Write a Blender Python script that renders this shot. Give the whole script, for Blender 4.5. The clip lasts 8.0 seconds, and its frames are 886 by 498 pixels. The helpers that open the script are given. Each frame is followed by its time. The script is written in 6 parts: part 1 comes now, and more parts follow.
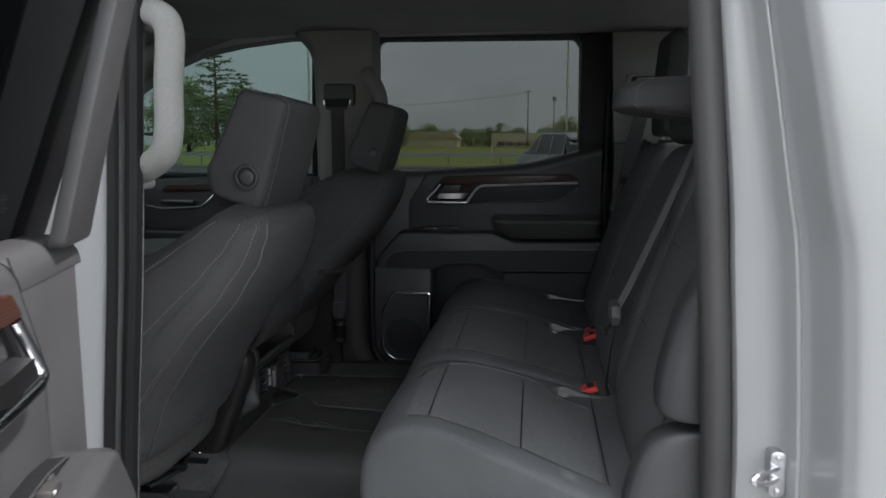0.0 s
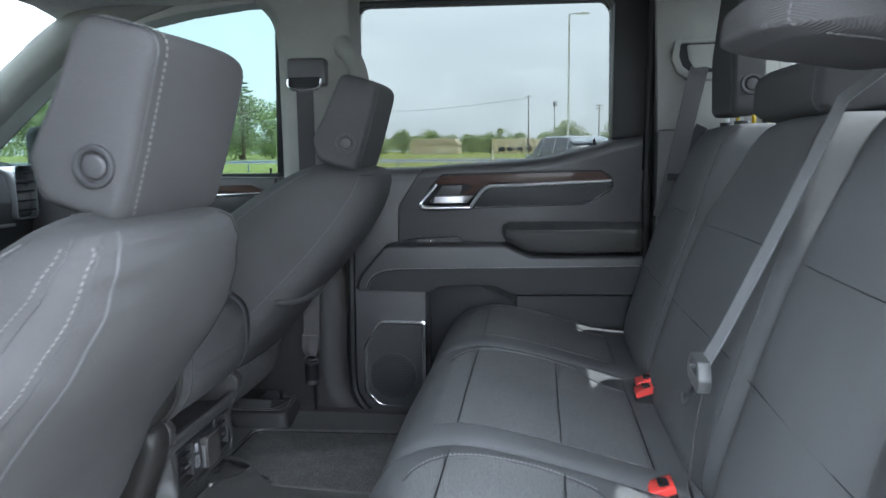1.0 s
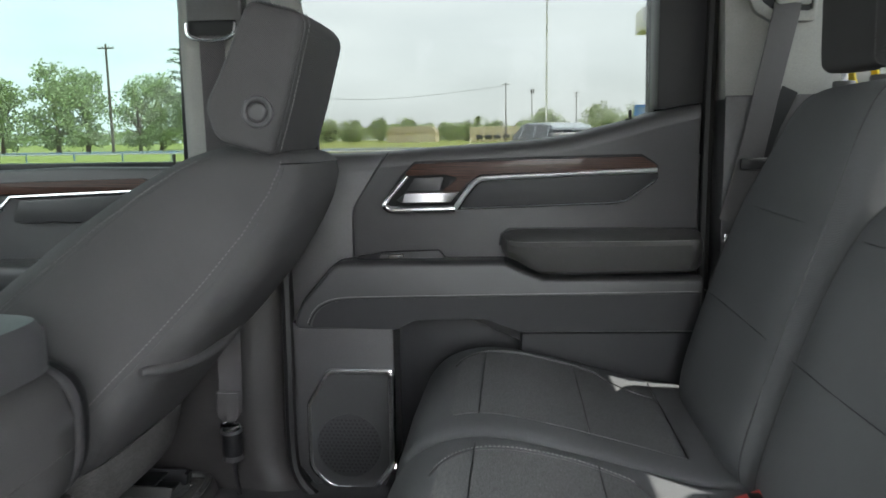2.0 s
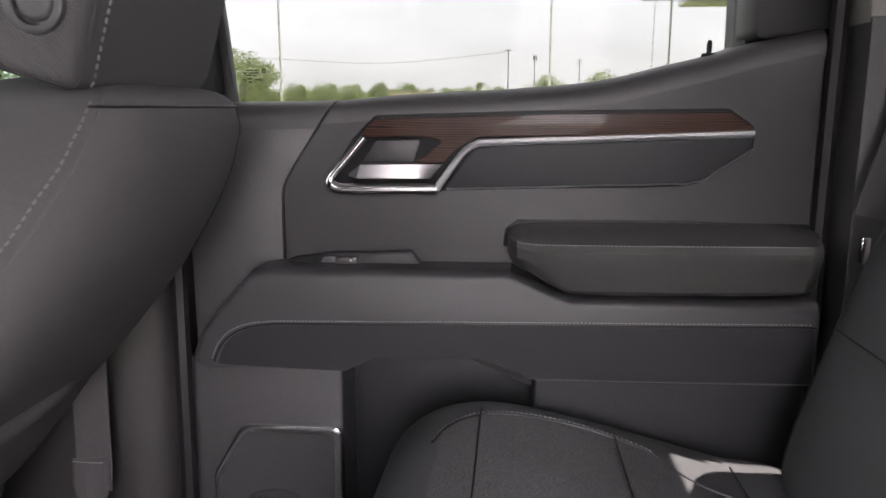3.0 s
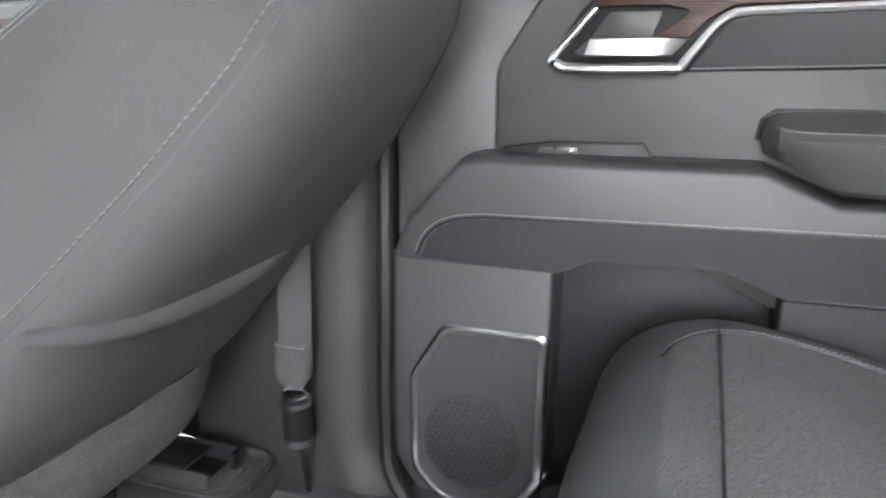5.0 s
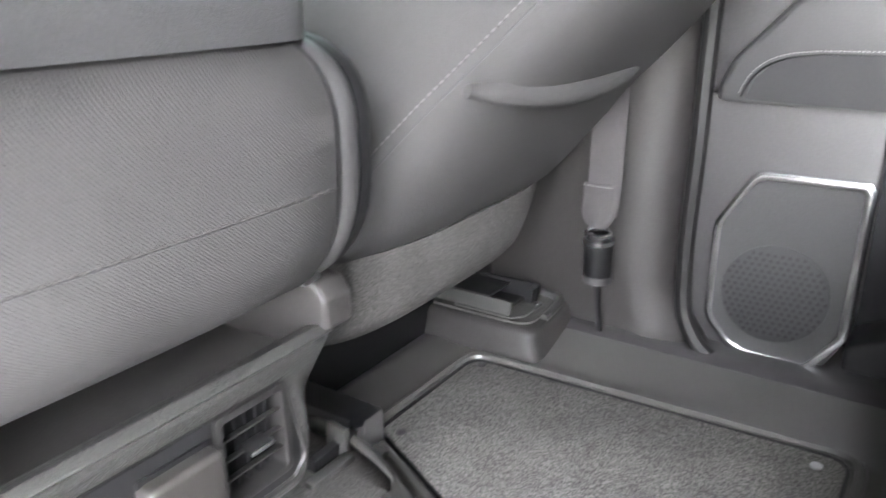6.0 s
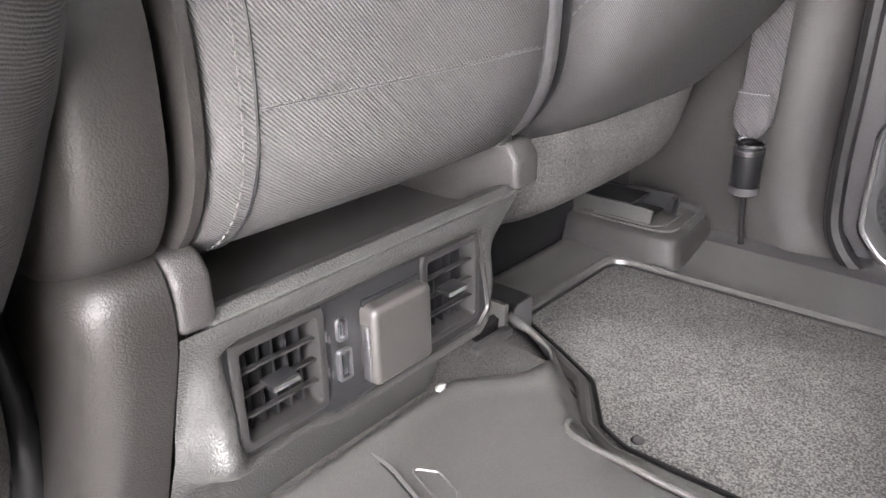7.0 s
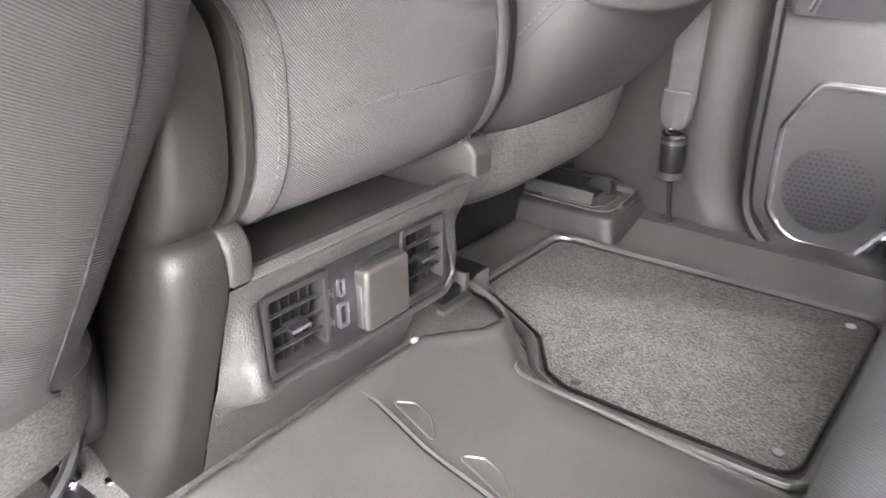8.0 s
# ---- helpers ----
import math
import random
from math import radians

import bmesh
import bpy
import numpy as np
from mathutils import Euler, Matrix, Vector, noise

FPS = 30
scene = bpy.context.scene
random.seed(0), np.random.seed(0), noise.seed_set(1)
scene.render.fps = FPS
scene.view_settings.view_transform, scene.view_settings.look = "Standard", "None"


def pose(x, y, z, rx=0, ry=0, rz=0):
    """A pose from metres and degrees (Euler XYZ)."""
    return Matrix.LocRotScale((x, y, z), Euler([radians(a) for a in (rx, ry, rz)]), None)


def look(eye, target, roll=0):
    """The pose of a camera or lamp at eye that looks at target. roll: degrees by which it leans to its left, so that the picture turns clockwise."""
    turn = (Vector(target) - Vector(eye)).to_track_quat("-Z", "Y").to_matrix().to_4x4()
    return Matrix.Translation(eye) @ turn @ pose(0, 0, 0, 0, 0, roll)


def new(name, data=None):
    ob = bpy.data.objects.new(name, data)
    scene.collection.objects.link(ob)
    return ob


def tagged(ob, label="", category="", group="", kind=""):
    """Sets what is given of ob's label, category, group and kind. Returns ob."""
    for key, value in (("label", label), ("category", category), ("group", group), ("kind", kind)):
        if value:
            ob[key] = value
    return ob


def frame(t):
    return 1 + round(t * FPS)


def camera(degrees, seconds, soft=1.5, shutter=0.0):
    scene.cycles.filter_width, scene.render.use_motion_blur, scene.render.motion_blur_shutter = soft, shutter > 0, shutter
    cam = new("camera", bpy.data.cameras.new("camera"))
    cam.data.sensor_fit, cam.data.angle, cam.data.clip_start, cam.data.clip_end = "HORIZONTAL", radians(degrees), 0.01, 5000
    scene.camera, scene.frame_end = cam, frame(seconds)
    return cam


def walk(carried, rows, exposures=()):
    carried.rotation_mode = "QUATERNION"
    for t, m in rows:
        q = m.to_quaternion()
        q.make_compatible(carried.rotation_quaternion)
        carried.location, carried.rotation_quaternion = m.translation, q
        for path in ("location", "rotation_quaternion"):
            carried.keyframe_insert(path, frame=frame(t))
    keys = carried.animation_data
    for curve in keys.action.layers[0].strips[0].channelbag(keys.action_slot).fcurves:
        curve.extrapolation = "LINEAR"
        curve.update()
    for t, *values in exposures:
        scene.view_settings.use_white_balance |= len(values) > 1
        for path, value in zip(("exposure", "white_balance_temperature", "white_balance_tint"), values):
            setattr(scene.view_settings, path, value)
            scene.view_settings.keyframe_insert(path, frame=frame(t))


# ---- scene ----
cam = camera(61.3, 8.0, shutter=0.3)
METRES, EYE, TILT, LEAN, TURN = 2.6, 1.55, -8.0, 0.0, 7.0
ROWS = [
    (0.0, 0.0, 0.0, 0.0, 0.0, -0.0, 0.0),
    (0.5, -0.0001, 0.1026, 0.0013, 0.3, 0.24, 0.08),
    (1.0, 0.0045, 0.2277, 0.0133, 0.14, 0.46, 0.58),
    (1.5, 0.0042, 0.3561, 0.031, -0.68, 0.3, 1.08),
    (2.0, 0.0082, 0.483, 0.04, -1.51, -0.45, 1.08),
    (3.5, 0.0329, 0.7439, 0.0625, -1.21, -3.95, -0.31),
    (4.0, 0.0323, 0.7536, 0.0628, 0.07, -4.48, -0.54),
    (5.5, -0.0238, 0.7058, -0.0012, 19.62, -9.79, -2.67),
    (6.0, -0.0498, 0.682, -0.0259, 26.38, -12.62, -3.07),
    (6.5, -0.0615, 0.66, -0.0443, 31.06, -15.23, -3.41),
    (7.0, -0.0633, 0.6508, -0.0491, 34.05, -17.21, -3.72),
    (7.5, -0.0631, 0.6499, -0.0493, 34.0, -18.32, -4.1),
    (8.0, -0.0372, 0.5996, -0.0351, 30.78, -18.2, -4.02),
]
EXPOSURES = [(0.0, 1.82, 6150, 11), (0.3, 2.42, 6050, 10), (0.5, 3.0, 5850, 9), (0.7, 3.50, 5700, 8), (1.0, 4.08, 5650, 8), (1.5, 4.25, 5950, 7), (2.0, 4.28, 6300, 9), (3.5, 4.60, 6720, 27), (4.2, 4.68, 6720, 27), (5.3, 6.03, 6280, 12), (6.0, 6.27, 6450, 14), (7.0, 6.38, 6750, 18), (8.0, 6.46, 6750, 18)]
walk(cam, [(t, pose(0, 0, EYE, TILT, LEAN, TURN) @ pose(METRES * x, METRES * y, METRES * z, 90 + pitch, roll, yaw)) for t, x, y, z, yaw, pitch, roll in ROWS], EXPOSURES)

# ---- daylight ----
SUN_EL, SUN_AZ = 58.5, 83  # degrees; azimuth from +y towards +x
world = bpy.data.worlds.new("world")
scene.world = world
world.use_nodes = True
wn, wl = world.node_tree.nodes, world.node_tree.links
wn.clear()
sky = wn.new("ShaderNodeTexSky")
sky.sky_type = "NISHITA"
sky.sun_disc = False
sky.sun_elevation, sky.sun_rotation = radians(SUN_EL), radians(SUN_AZ)
sky.air_density, sky.dust_density, sky.ozone_density = 1.0, 3.0, 1.0
wtc, wnoise, wramp, wmix = wn.new("ShaderNodeTexCoord"), wn.new("ShaderNodeTexNoise"), wn.new("ShaderNodeValToRGB"), wn.new("ShaderNodeMixRGB")
wmap = wn.new("ShaderNodeMapping")
wmap.inputs["Scale"].default_value = (1.0, 1.0, 3.5)
wnoise.inputs["Scale"].default_value, wnoise.inputs["Detail"].default_value = 2.2, 6
wramp.color_ramp.elements[0].position, wramp.color_ramp.elements[1].position = 0.25, 0.6
wramp.color_ramp.elements[0].color = (0.62, 0.62, 0.62, 1)
wmix.inputs[2].default_value = (12.0, 12.2, 12.1, 1)
wfac = wn.new("ShaderNodeMath")
wfac.operation = "MULTIPLY"
wfac.inputs[1].default_value = 0.9
bg, wout = wn.new("ShaderNodeBackground"), wn.new("ShaderNodeOutputWorld")
bg.inputs[1].default_value = 0.092
wl.new(wtc.outputs["Generated"], wmap.inputs[0])
wl.new(wmap.outputs[0], wnoise.inputs[0])
wl.new(wnoise.outputs[0], wramp.inputs[0])
wl.new(wramp.outputs[0], wfac.inputs[0])
wl.new(wfac.outputs[0], wmix.inputs[0])
wl.new(sky.outputs[0], wmix.inputs[1])
wl.new(wmix.outputs[0], bg.inputs[0])
wl.new(bg.outputs[0], wout.inputs[0])
sun = new("sun", bpy.data.lights.new("sun", "SUN"))
sun.data.energy, sun.data.angle, sun.data.color = 2.0, radians(0.6), (1.0, 0.95, 0.88)
sun_from = Vector((math.sin(radians(SUN_AZ)) * math.cos(radians(SUN_EL)), math.cos(radians(SUN_AZ)) * math.cos(radians(SUN_EL)), math.sin(radians(SUN_EL))))
sun.matrix_world = look(sun_from * 30, (0, 0, 0))

# ---- materials ----


def material(name, colour, rough=0.6, metal=0.0, grain=0.0, grain_scale=400.0, blotch=0.15, blotch_scale=6.0, spec=0.5, weave=0.0, weave_scale=200.0, coat=0.0, rough_var=0.1, pebble=0.0, pebble_scale=520.0, fleck=0.0, fleck_scale=420.0):
    """A surface with variation at two scales, in real size: broad blotches and fine grain, with
    woven ribs (weave), moulded leather grain (pebble) or light and dark fibres (fleck) on top."""
    m = bpy.data.materials.new(name)
    m.use_nodes = True
    n, l = m.node_tree.nodes, m.node_tree.links
    b = n["Principled BSDF"]
    tc = n.new("ShaderNodeTexCoord")

    def noise_at(scale, detail):
        t = n.new("ShaderNodeTexNoise")
        t.inputs["Scale"].default_value, t.inputs["Detail"].default_value = scale, detail
        l.new(tc.outputs["Object"], t.inputs[0])
        return t.outputs[0]

    def maths(kind, a, c, d=None):
        t = n.new("ShaderNodeMath")
        t.operation = kind
        for k, v in enumerate((a, c, d)):
            if v is None:
                continue
            if isinstance(v, (int, float)):
                t.inputs[k].default_value = v
            else:
                l.new(v, t.inputs[k])
        return t.outputs[0]

    def spread(value, lo, hi, a, c):
        t = n.new("ShaderNodeMapRange")
        for k, v in zip(("From Min", "From Max", "To Min", "To Max"), (lo, hi, a, c)):
            t.inputs[k].default_value = v
        l.new(value, t.inputs["Value"])
        return t.outputs[0]

    big, fine = noise_at(blotch_scale, 5), noise_at(grain_scale, 2)
    ramp = n.new("ShaderNodeValToRGB")
    lo = tuple(c * (1 - blotch) for c in colour)
    ramp.color_ramp.elements[0].color, ramp.color_ramp.elements[1].color = (*lo, 1), (*(min(1, c * (1 + blotch)) for c in colour), 1)
    ramp.color_ramp.elements[0].position, ramp.color_ramp.elements[1].position = 0.3, 0.7
    l.new(maths("MULTIPLY_ADD", fine, 0.5, maths("MULTIPLY", big, 0.5)), ramp.inputs[0])
    tone, height = None, fine
    if weave:
        wv = n.new("ShaderNodeTexWave")
        wv.bands_direction = "DIAGONAL"
        wv.inputs["Scale"].default_value, wv.inputs["Distortion"].default_value = weave_scale, 0.8
        wv.inputs["Detail"].default_value, wv.inputs["Detail Scale"].default_value = 1.0, 2.0
        l.new(tc.outputs["Object"], wv.inputs[0])
        thread = noise_at(weave_scale * 4.5, 1)
        height = maths("MULTIPLY_ADD", thread, 0.8, wv.outputs["Fac"])
        tone = spread(height, 0.1, 1.7, 1 - 0.55 * weave, 1 + 0.55 * weave)
    if pebble:
        cell = n.new("ShaderNodeTexVoronoi")
        cell.feature = "SMOOTH_F1"
        cell.inputs["Scale"].default_value, cell.inputs["Smoothness"].default_value = pebble_scale, 0.35
        l.new(tc.outputs["Object"], cell.inputs[0])
        height = maths("SUBTRACT", maths("MULTIPLY", fine, 0.35), cell.outputs["Distance"])
    if fleck:
        dots = noise_at(fleck_scale, 3)
        height = dots
        tone = spread(dots, 0.36, 0.66, 1 - fleck, 1 + fleck)
    colour_out = ramp.outputs[0]
    if tone is not None:
        mul = n.new("ShaderNodeMixRGB")
        mul.blend_type = "MULTIPLY"
        mul.inputs[0].default_value = 1.0
        l.new(colour_out, mul.inputs[1])
        l.new(tone, mul.inputs[2])
        colour_out = mul.outputs[0]
    l.new(colour_out, b.inputs["Base Color"])
    l.new(spread(big, 0.0, 1.0, max(0.02, rough - rough_var), min(1, rough + rough_var)), b.inputs["Roughness"])
    b.inputs["Metallic"].default_value = metal
    b.inputs["Specular IOR Level"].default_value = spec
    if coat:
        b.inputs["Coat Weight"].default_value = coat
        b.inputs["Coat Roughness"].default_value = 0.05
    strength = max(grain, weave, pebble, fleck)
    if strength:
        bump = n.new("ShaderNodeBump")
        bump.inputs["Strength"].default_value = min(1.0, strength)
        bump.inputs["Distance"].default_value = 0.0012
        l.new(height, bump.inputs["Height"])
        l.new(bump.outputs[0], b.inputs["Normal"])
    return m


def pane_material(name, tint, gloss=0.003):
    """Thin glass: tinted see-through with a mirror coat that grows at grazing angles."""
    m = bpy.data.materials.new(name)
    m.use_nodes = True
    n, l = m.node_tree.nodes, m.node_tree.links
    n.clear()
    tr, gl, fr, pw, ml, mx, out = (n.new(k) for k in ("ShaderNodeBsdfTransparent", "ShaderNodeBsdfGlossy", "ShaderNodeLayerWeight", "ShaderNodeMath", "ShaderNodeMath", "ShaderNodeMixShader", "ShaderNodeOutputMaterial"))
    tr.inputs[0].default_value = (*tint, 1)
    gl.inputs["Roughness"].default_value = 0.01
    fr.inputs["Blend"].default_value = 0.5
    pw.operation, ml.operation = "POWER", "MULTIPLY_ADD"
    pw.inputs[1].default_value = 5.0
    ml.inputs[1].default_value, ml.inputs[2].default_value = 0.6, gloss
    l.new(fr.outputs["Facing"], pw.inputs[0])
    l.new(pw.outputs[0], ml.inputs[0])
    l.new(ml.outputs[0], mx.inputs[0])
    l.new(tr.outputs[0], mx.inputs[1])
    l.new(gl.outputs[0], mx.inputs[2])
    l.new(mx.outputs[0], out.inputs[0])
    return m


def wood_material():
    m = material("dark_wood", (0.06, 0.025, 0.016), 0.42, coat=0.12, spec=0.18)
    n, l = m.node_tree.nodes, m.node_tree.links
    b = n["Principled BSDF"]
    tc, mp, wv, rp = n.new("ShaderNodeTexCoord"), n.new("ShaderNodeMapping"), n.new("ShaderNodeTexWave"), n.new("ShaderNodeValToRGB")
    mp.inputs["Scale"].default_value = (0.06, 1, 1)
    wv.bands_direction = "Z"
    wv.inputs["Scale"].default_value, wv.inputs["Distortion"].default_value, wv.inputs["Detail"].default_value = 105, 7, 5
    wv.inputs["Detail Scale"].default_value = 1.2
    rp.color_ramp.elements[0].color, rp.color_ramp.elements[1].color = (0.005, 0.003, 0.0025, 1), (0.075, 0.031, 0.020, 1)
    l.new(tc.outputs["Object"], mp.inputs[0])
    l.new(mp.outputs[0], wv.inputs[0])
    l.new(wv.outputs["Fac"], rp.inputs[0])
    l.new(rp.outputs[0], b.inputs["Base Color"])
    return m


M_FABRIC = material("seat_fabric", (0.066, 0.0635, 0.0645), 0.8, weave=0.62, weave_scale=210, blotch=0.24, grain_scale=1000, spec=0.35)
M_VINYL = material("seat_vinyl", (0.065, 0.064, 0.067), 0.42, pebble=0.25, pebble_scale=700, spec=0.5)
M_PANEL = material("door_plastic", (0.055, 0.053, 0.055), 0.42, pebble=0.2, pebble_scale=1100, blotch=0.2, spec=0.5)
M_SOFT = material("soft_trim", (0.040, 0.039, 0.041), 0.38, pebble=0.2, pebble_scale=1100, blotch=0.2, spec=0.5)
M_BLACK = material("black_plastic", (0.012, 0.012, 0.013), 0.45, grain=0.15, grain_scale=800, spec=0.25)
M_CONSOLE = material("console_plastic", (0.049, 0.0483, 0.047), 0.37, pebble=0.48, pebble_scale=560, blotch=0.2, rough_var=0.05, spec=0.42)
M_CAP = material("hinge_cap_plastic", (0.0165, 0.0150, 0.0142), 0.44, pebble=0.2, pebble_scale=760, blotch=0.25, spec=0.32)
M_TRAY = material("tray_plastic", (0.062, 0.059, 0.057), 0.4, pebble=0.2, pebble_scale=900, blotch=0.25, spec=0.55)
M_COVER = material("outlet_cover_plastic", (0.043, 0.040, 0.038), 0.34, grain=0.05, grain_scale=900, blotch=0.12, spec=0.6)
# darker door plastic: the shade of pocket and lower panel is in its colour
M_DARKPANEL = material("shaded_door_plastic", (0.016, 0.016, 0.018), 0.5, pebble=0.3, pebble_scale=700, spec=0.35)
# seat fabric again, its colour lightened to offset weak light on the rear seat
M_CUSHION = material("lightened_seat_cloth", (0.100, 0.101, 0.104), 0.75, weave=0.4, weave_scale=215, blotch=0.25, grain_scale=1000, spec=0.35)
M_INSERT = material("heathered_insert_cloth", (0.128, 0.128, 0.129), 0.85, fleck=0.38, fleck_scale=620, blotch=0.2, spec=0.3)
M_ARM = material("armrest_vinyl", (0.060, 0.059, 0.057), 0.36, pebble=0.2, pebble_scale=1100, blotch=0.2, spec=0.7)
M_PORTS = material("port_panel_plastic", (0.018, 0.018, 0.019), 0.34, grain=0.06, grain_scale=900, spec=0.42)
M_VENT = material("vent_plastic", (0.023, 0.022, 0.022), 0.34, grain=0.06, grain_scale=900, spec=0.6)
M_GREYTRIM = material("pillar_trim_grey", (0.23, 0.226, 0.215), 0.7, pebble=0.2, pebble_scale=700, spec=0.3)
M_HEADLINER = material("headliner_cloth", (0.42, 0.415, 0.40), 0.95, fleck=0.12, fleck_scale=700, spec=0.1)
M_RUBBER = material("mat_rubber", (0.087, 0.085, 0.081), 0.34, grain=0.26, grain_scale=700, blotch=0.3, blotch_scale=9, spec=0.95, rough_var=0.08)
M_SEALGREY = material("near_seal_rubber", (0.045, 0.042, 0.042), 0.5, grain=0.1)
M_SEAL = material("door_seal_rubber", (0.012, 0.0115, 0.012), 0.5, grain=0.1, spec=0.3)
M_CARPET = material("mat_carpet", (0.155, 0.151, 0.145), 0.95, fleck=0.55, fleck_scale=430, blotch=0.25, blotch_scale=14, spec=0.1)
M_FLEECE = material("grey_carpet", (0.082, 0.079, 0.077), 0.95, fleck=0.45, fleck_scale=600, blotch=0.3, blotch_scale=20, spec=0.1)
M_CHROME = material("chrome", (0.88, 0.88, 0.90), 0.16, metal=1.0, blotch=0.03, rough_var=0.04)
M_SATIN = material("satin_metal", (0.55, 0.55, 0.57), 0.3, metal=1.0, blotch=0.05)
M_LEVER = material("lever_metal", (0.21, 0.205, 0.21), 0.34, metal=1.0, blotch=0.05)
M_WOOD = wood_material()
M_WEBDARK = material("belt_webbing_dark", (0.062, 0.059, 0.060), 0.7, weave=0.6, weave_scale=170, spec=0.4)
M_PILLAR = material("lower_pillar_plastic", (0.035, 0.0325, 0.032), 0.52, pebble=0.3, pebble_scale=900, blotch=0.25, spec=0.4)
M_WEB = material("belt_webbing", (0.072, 0.067, 0.069), 0.7, weave=0.9, weave_scale=125, spec=0.4)
M_WEBGREY = material("belt_webbing_grey", (0.2, 0.2, 0.21), 0.7, weave=0.5, weave_scale=170, spec=0.4)
M_RED = material("red_plastic", (0.62, 0.045, 0.035), 0.4)
M_YELLOW = material("yellow_webbing", (0.75, 0.55, 0.04), 0.7)
M_WHITE = material("white_paint", (0.295, 0.296, 0.296), 0.3, coat=0.35, blotch=0.02, rough_var=0.03)
M_WHITEPL = material("white_plastic", (0.8, 0.8, 0.78), 0.4, blotch=0.05)
M_THREAD = material("stitch_thread", (0.122, 0.119, 0.119), 0.7)
M_THREADLIGHT = material("light_thread", (0.085, 0.081, 0.079), 0.7)
M_THREADDOOR = material("door_thread", (0.26, 0.255, 0.255), 0.7)
M_THREADSEAT = material("seat_thread", (0.135, 0.131, 0.131), 0.7)
M_SCRAP = material("scrap_paper", (0.36, 0.35, 0.33), 0.9, grain=0.3)
M_CONE = material("speaker_cone", (0.028, 0.028, 0.029), 0.6, spec=0.25)
M_TONGUE = material("belt_tongue_plastic", (0.105, 0.107, 0.107), 0.45, pebble=0.15, pebble_scale=900)
M_PAD = material("pull_pad_vinyl", (0.0175, 0.0173, 0.0195), 0.42, pebble=0.25, pebble_scale=1100, blotch=0.15, spec=0.33)
M_THREADDARK = material("dark_thread", (0.13, 0.127, 0.127), 0.7)
M_GRILLE = material("speaker_grille_cloth", (0.040, 0.040, 0.041), 0.55, fleck=0.2, fleck_scale=900)
M_MESH = material("speaker_mesh", (0.028, 0.028, 0.03), 0.6, grain=0.5, grain_scale=600)
M_MIRROR = material("mirror", (0.9, 0.9, 0.9), 0.02, metal=1.0, blotch=0.0, rough_var=0.01)
M_PANE = pane_material("pane_clear", (0.202, 0.209, 0.205))
M_PANETEAL = pane_material("pane_green", (0.212, 0.243, 0.236))
M_PANEREAR = pane_material("pane_rear_tint", (0.48, 0.49, 0.485))
M_PANESHADE = pane_material("pane_shaded", (0.40, 0.42, 0.41))
M_BRIGHT = material("bright_metal", (0.85, 0.85, 0.87), 0.36, metal=1.0, blotch=0.03)
M_PANEDARK = pane_material("pane_dark", (0.19, 0.21, 0.21))

# ---- building helpers; the cab's plan is drawn in units of 1.1304 m from the first eye ----
CAB = Matrix.Translation((0, 0, EYE)) @ Matrix.Scale(1.1304, 4) @ Matrix.Translation((0, 0, -1.55))


def at(x, y, z):
    return CAB @ Vector((x, y, z))


def thing(name, base, label, category, group="", kind="", raw=False):
    ob = new(name)
    ob.empty_display_size = 0.05
    ob.matrix_world = Matrix.Translation(Vector(base) if raw else at(*base))
    return tagged(ob, label, category, group, kind)


def finish(bm, mat, name, sharp=38, world_matrix=CAB):
    if world_matrix is not None:
        bm.transform(world_matrix)
    bmesh.ops.remove_doubles(bm, verts=bm.verts, dist=1e-5)
    bmesh.ops.recalc_face_normals(bm, faces=bm.faces)
    for f in bm.faces:
        f.smooth = True
    for e in bm.edges:
        if len(e.link_faces) == 2 and e.calc_face_angle(0) > radians(sharp):
            e.smooth = False
    return bm


def part(name, bm, mat, parent=None, label="", sharp=38, world_matrix=CAB):
    """Links a bmesh as one mesh object, under a thing or a part when given."""
    finish(bm, mat, name, sharp, world_matrix)
    origin = Matrix.Identity(4)
    if parent is not None:
        top = parent
        while top.parent is not None:
            top = top.parent
        origin = top.matrix_world.copy()
    bm.transform(origin.inverted())
    me = bpy.data.meshes.new(name)
    bm.to_mesh(me)
    bm.free()
    me.materials.append(mat)
    ob = new(name, me)
    if parent is not None:
        ob.parent = parent
    if label:
        ob["label"] = label
    return ob


def lone(name, bm, mat, label, category, group="", kind="", sharp=38, world_matrix=CAB):
    return tagged(part(name, bm, mat, None, "", sharp, world_matrix), label, category, group, kind)


def bevel(bm, w, seg=2, angle=25):
    es = [e for e in bm.edges if len(e.link_faces) == 2 and e.calc_face_angle(0) > radians(angle)]
    if es and w > 0:
        bmesh.ops.bevel(bm, geom=es, offset=w, segments=seg, profile=0.5, affect="EDGES", clamp_overlap=True)
    return bm


def box(x0, x1, y0, y1, z0, z1, w=0.004, seg=2, bm=None):
    b = bmesh.new()
    bmesh.ops.create_cube(b, size=1)
    bmesh.ops.transform(b, matrix=Matrix.Translation(((x0 + x1) / 2, (y0 + y1) / 2, (z0 + z1) / 2)) @ Matrix.Diagonal((abs(x1 - x0), abs(y1 - y0), abs(z1 - z0), 1)), verts=b.verts)
    bevel(b, w, seg)
    return join(bm, b)


def join(bm, b):
    if bm is None:
        return b
    me = bpy.data.meshes.new("tmp")
    b.to_mesh(me)
    b.free()
    bm.from_mesh(me)
    bpy.data.meshes.remove(me)
    return bm


def lift(axis, u, v, w):
    return {"y": (u, w, v), "x": (w, u, v), "z": (u, v, w)}[axis]


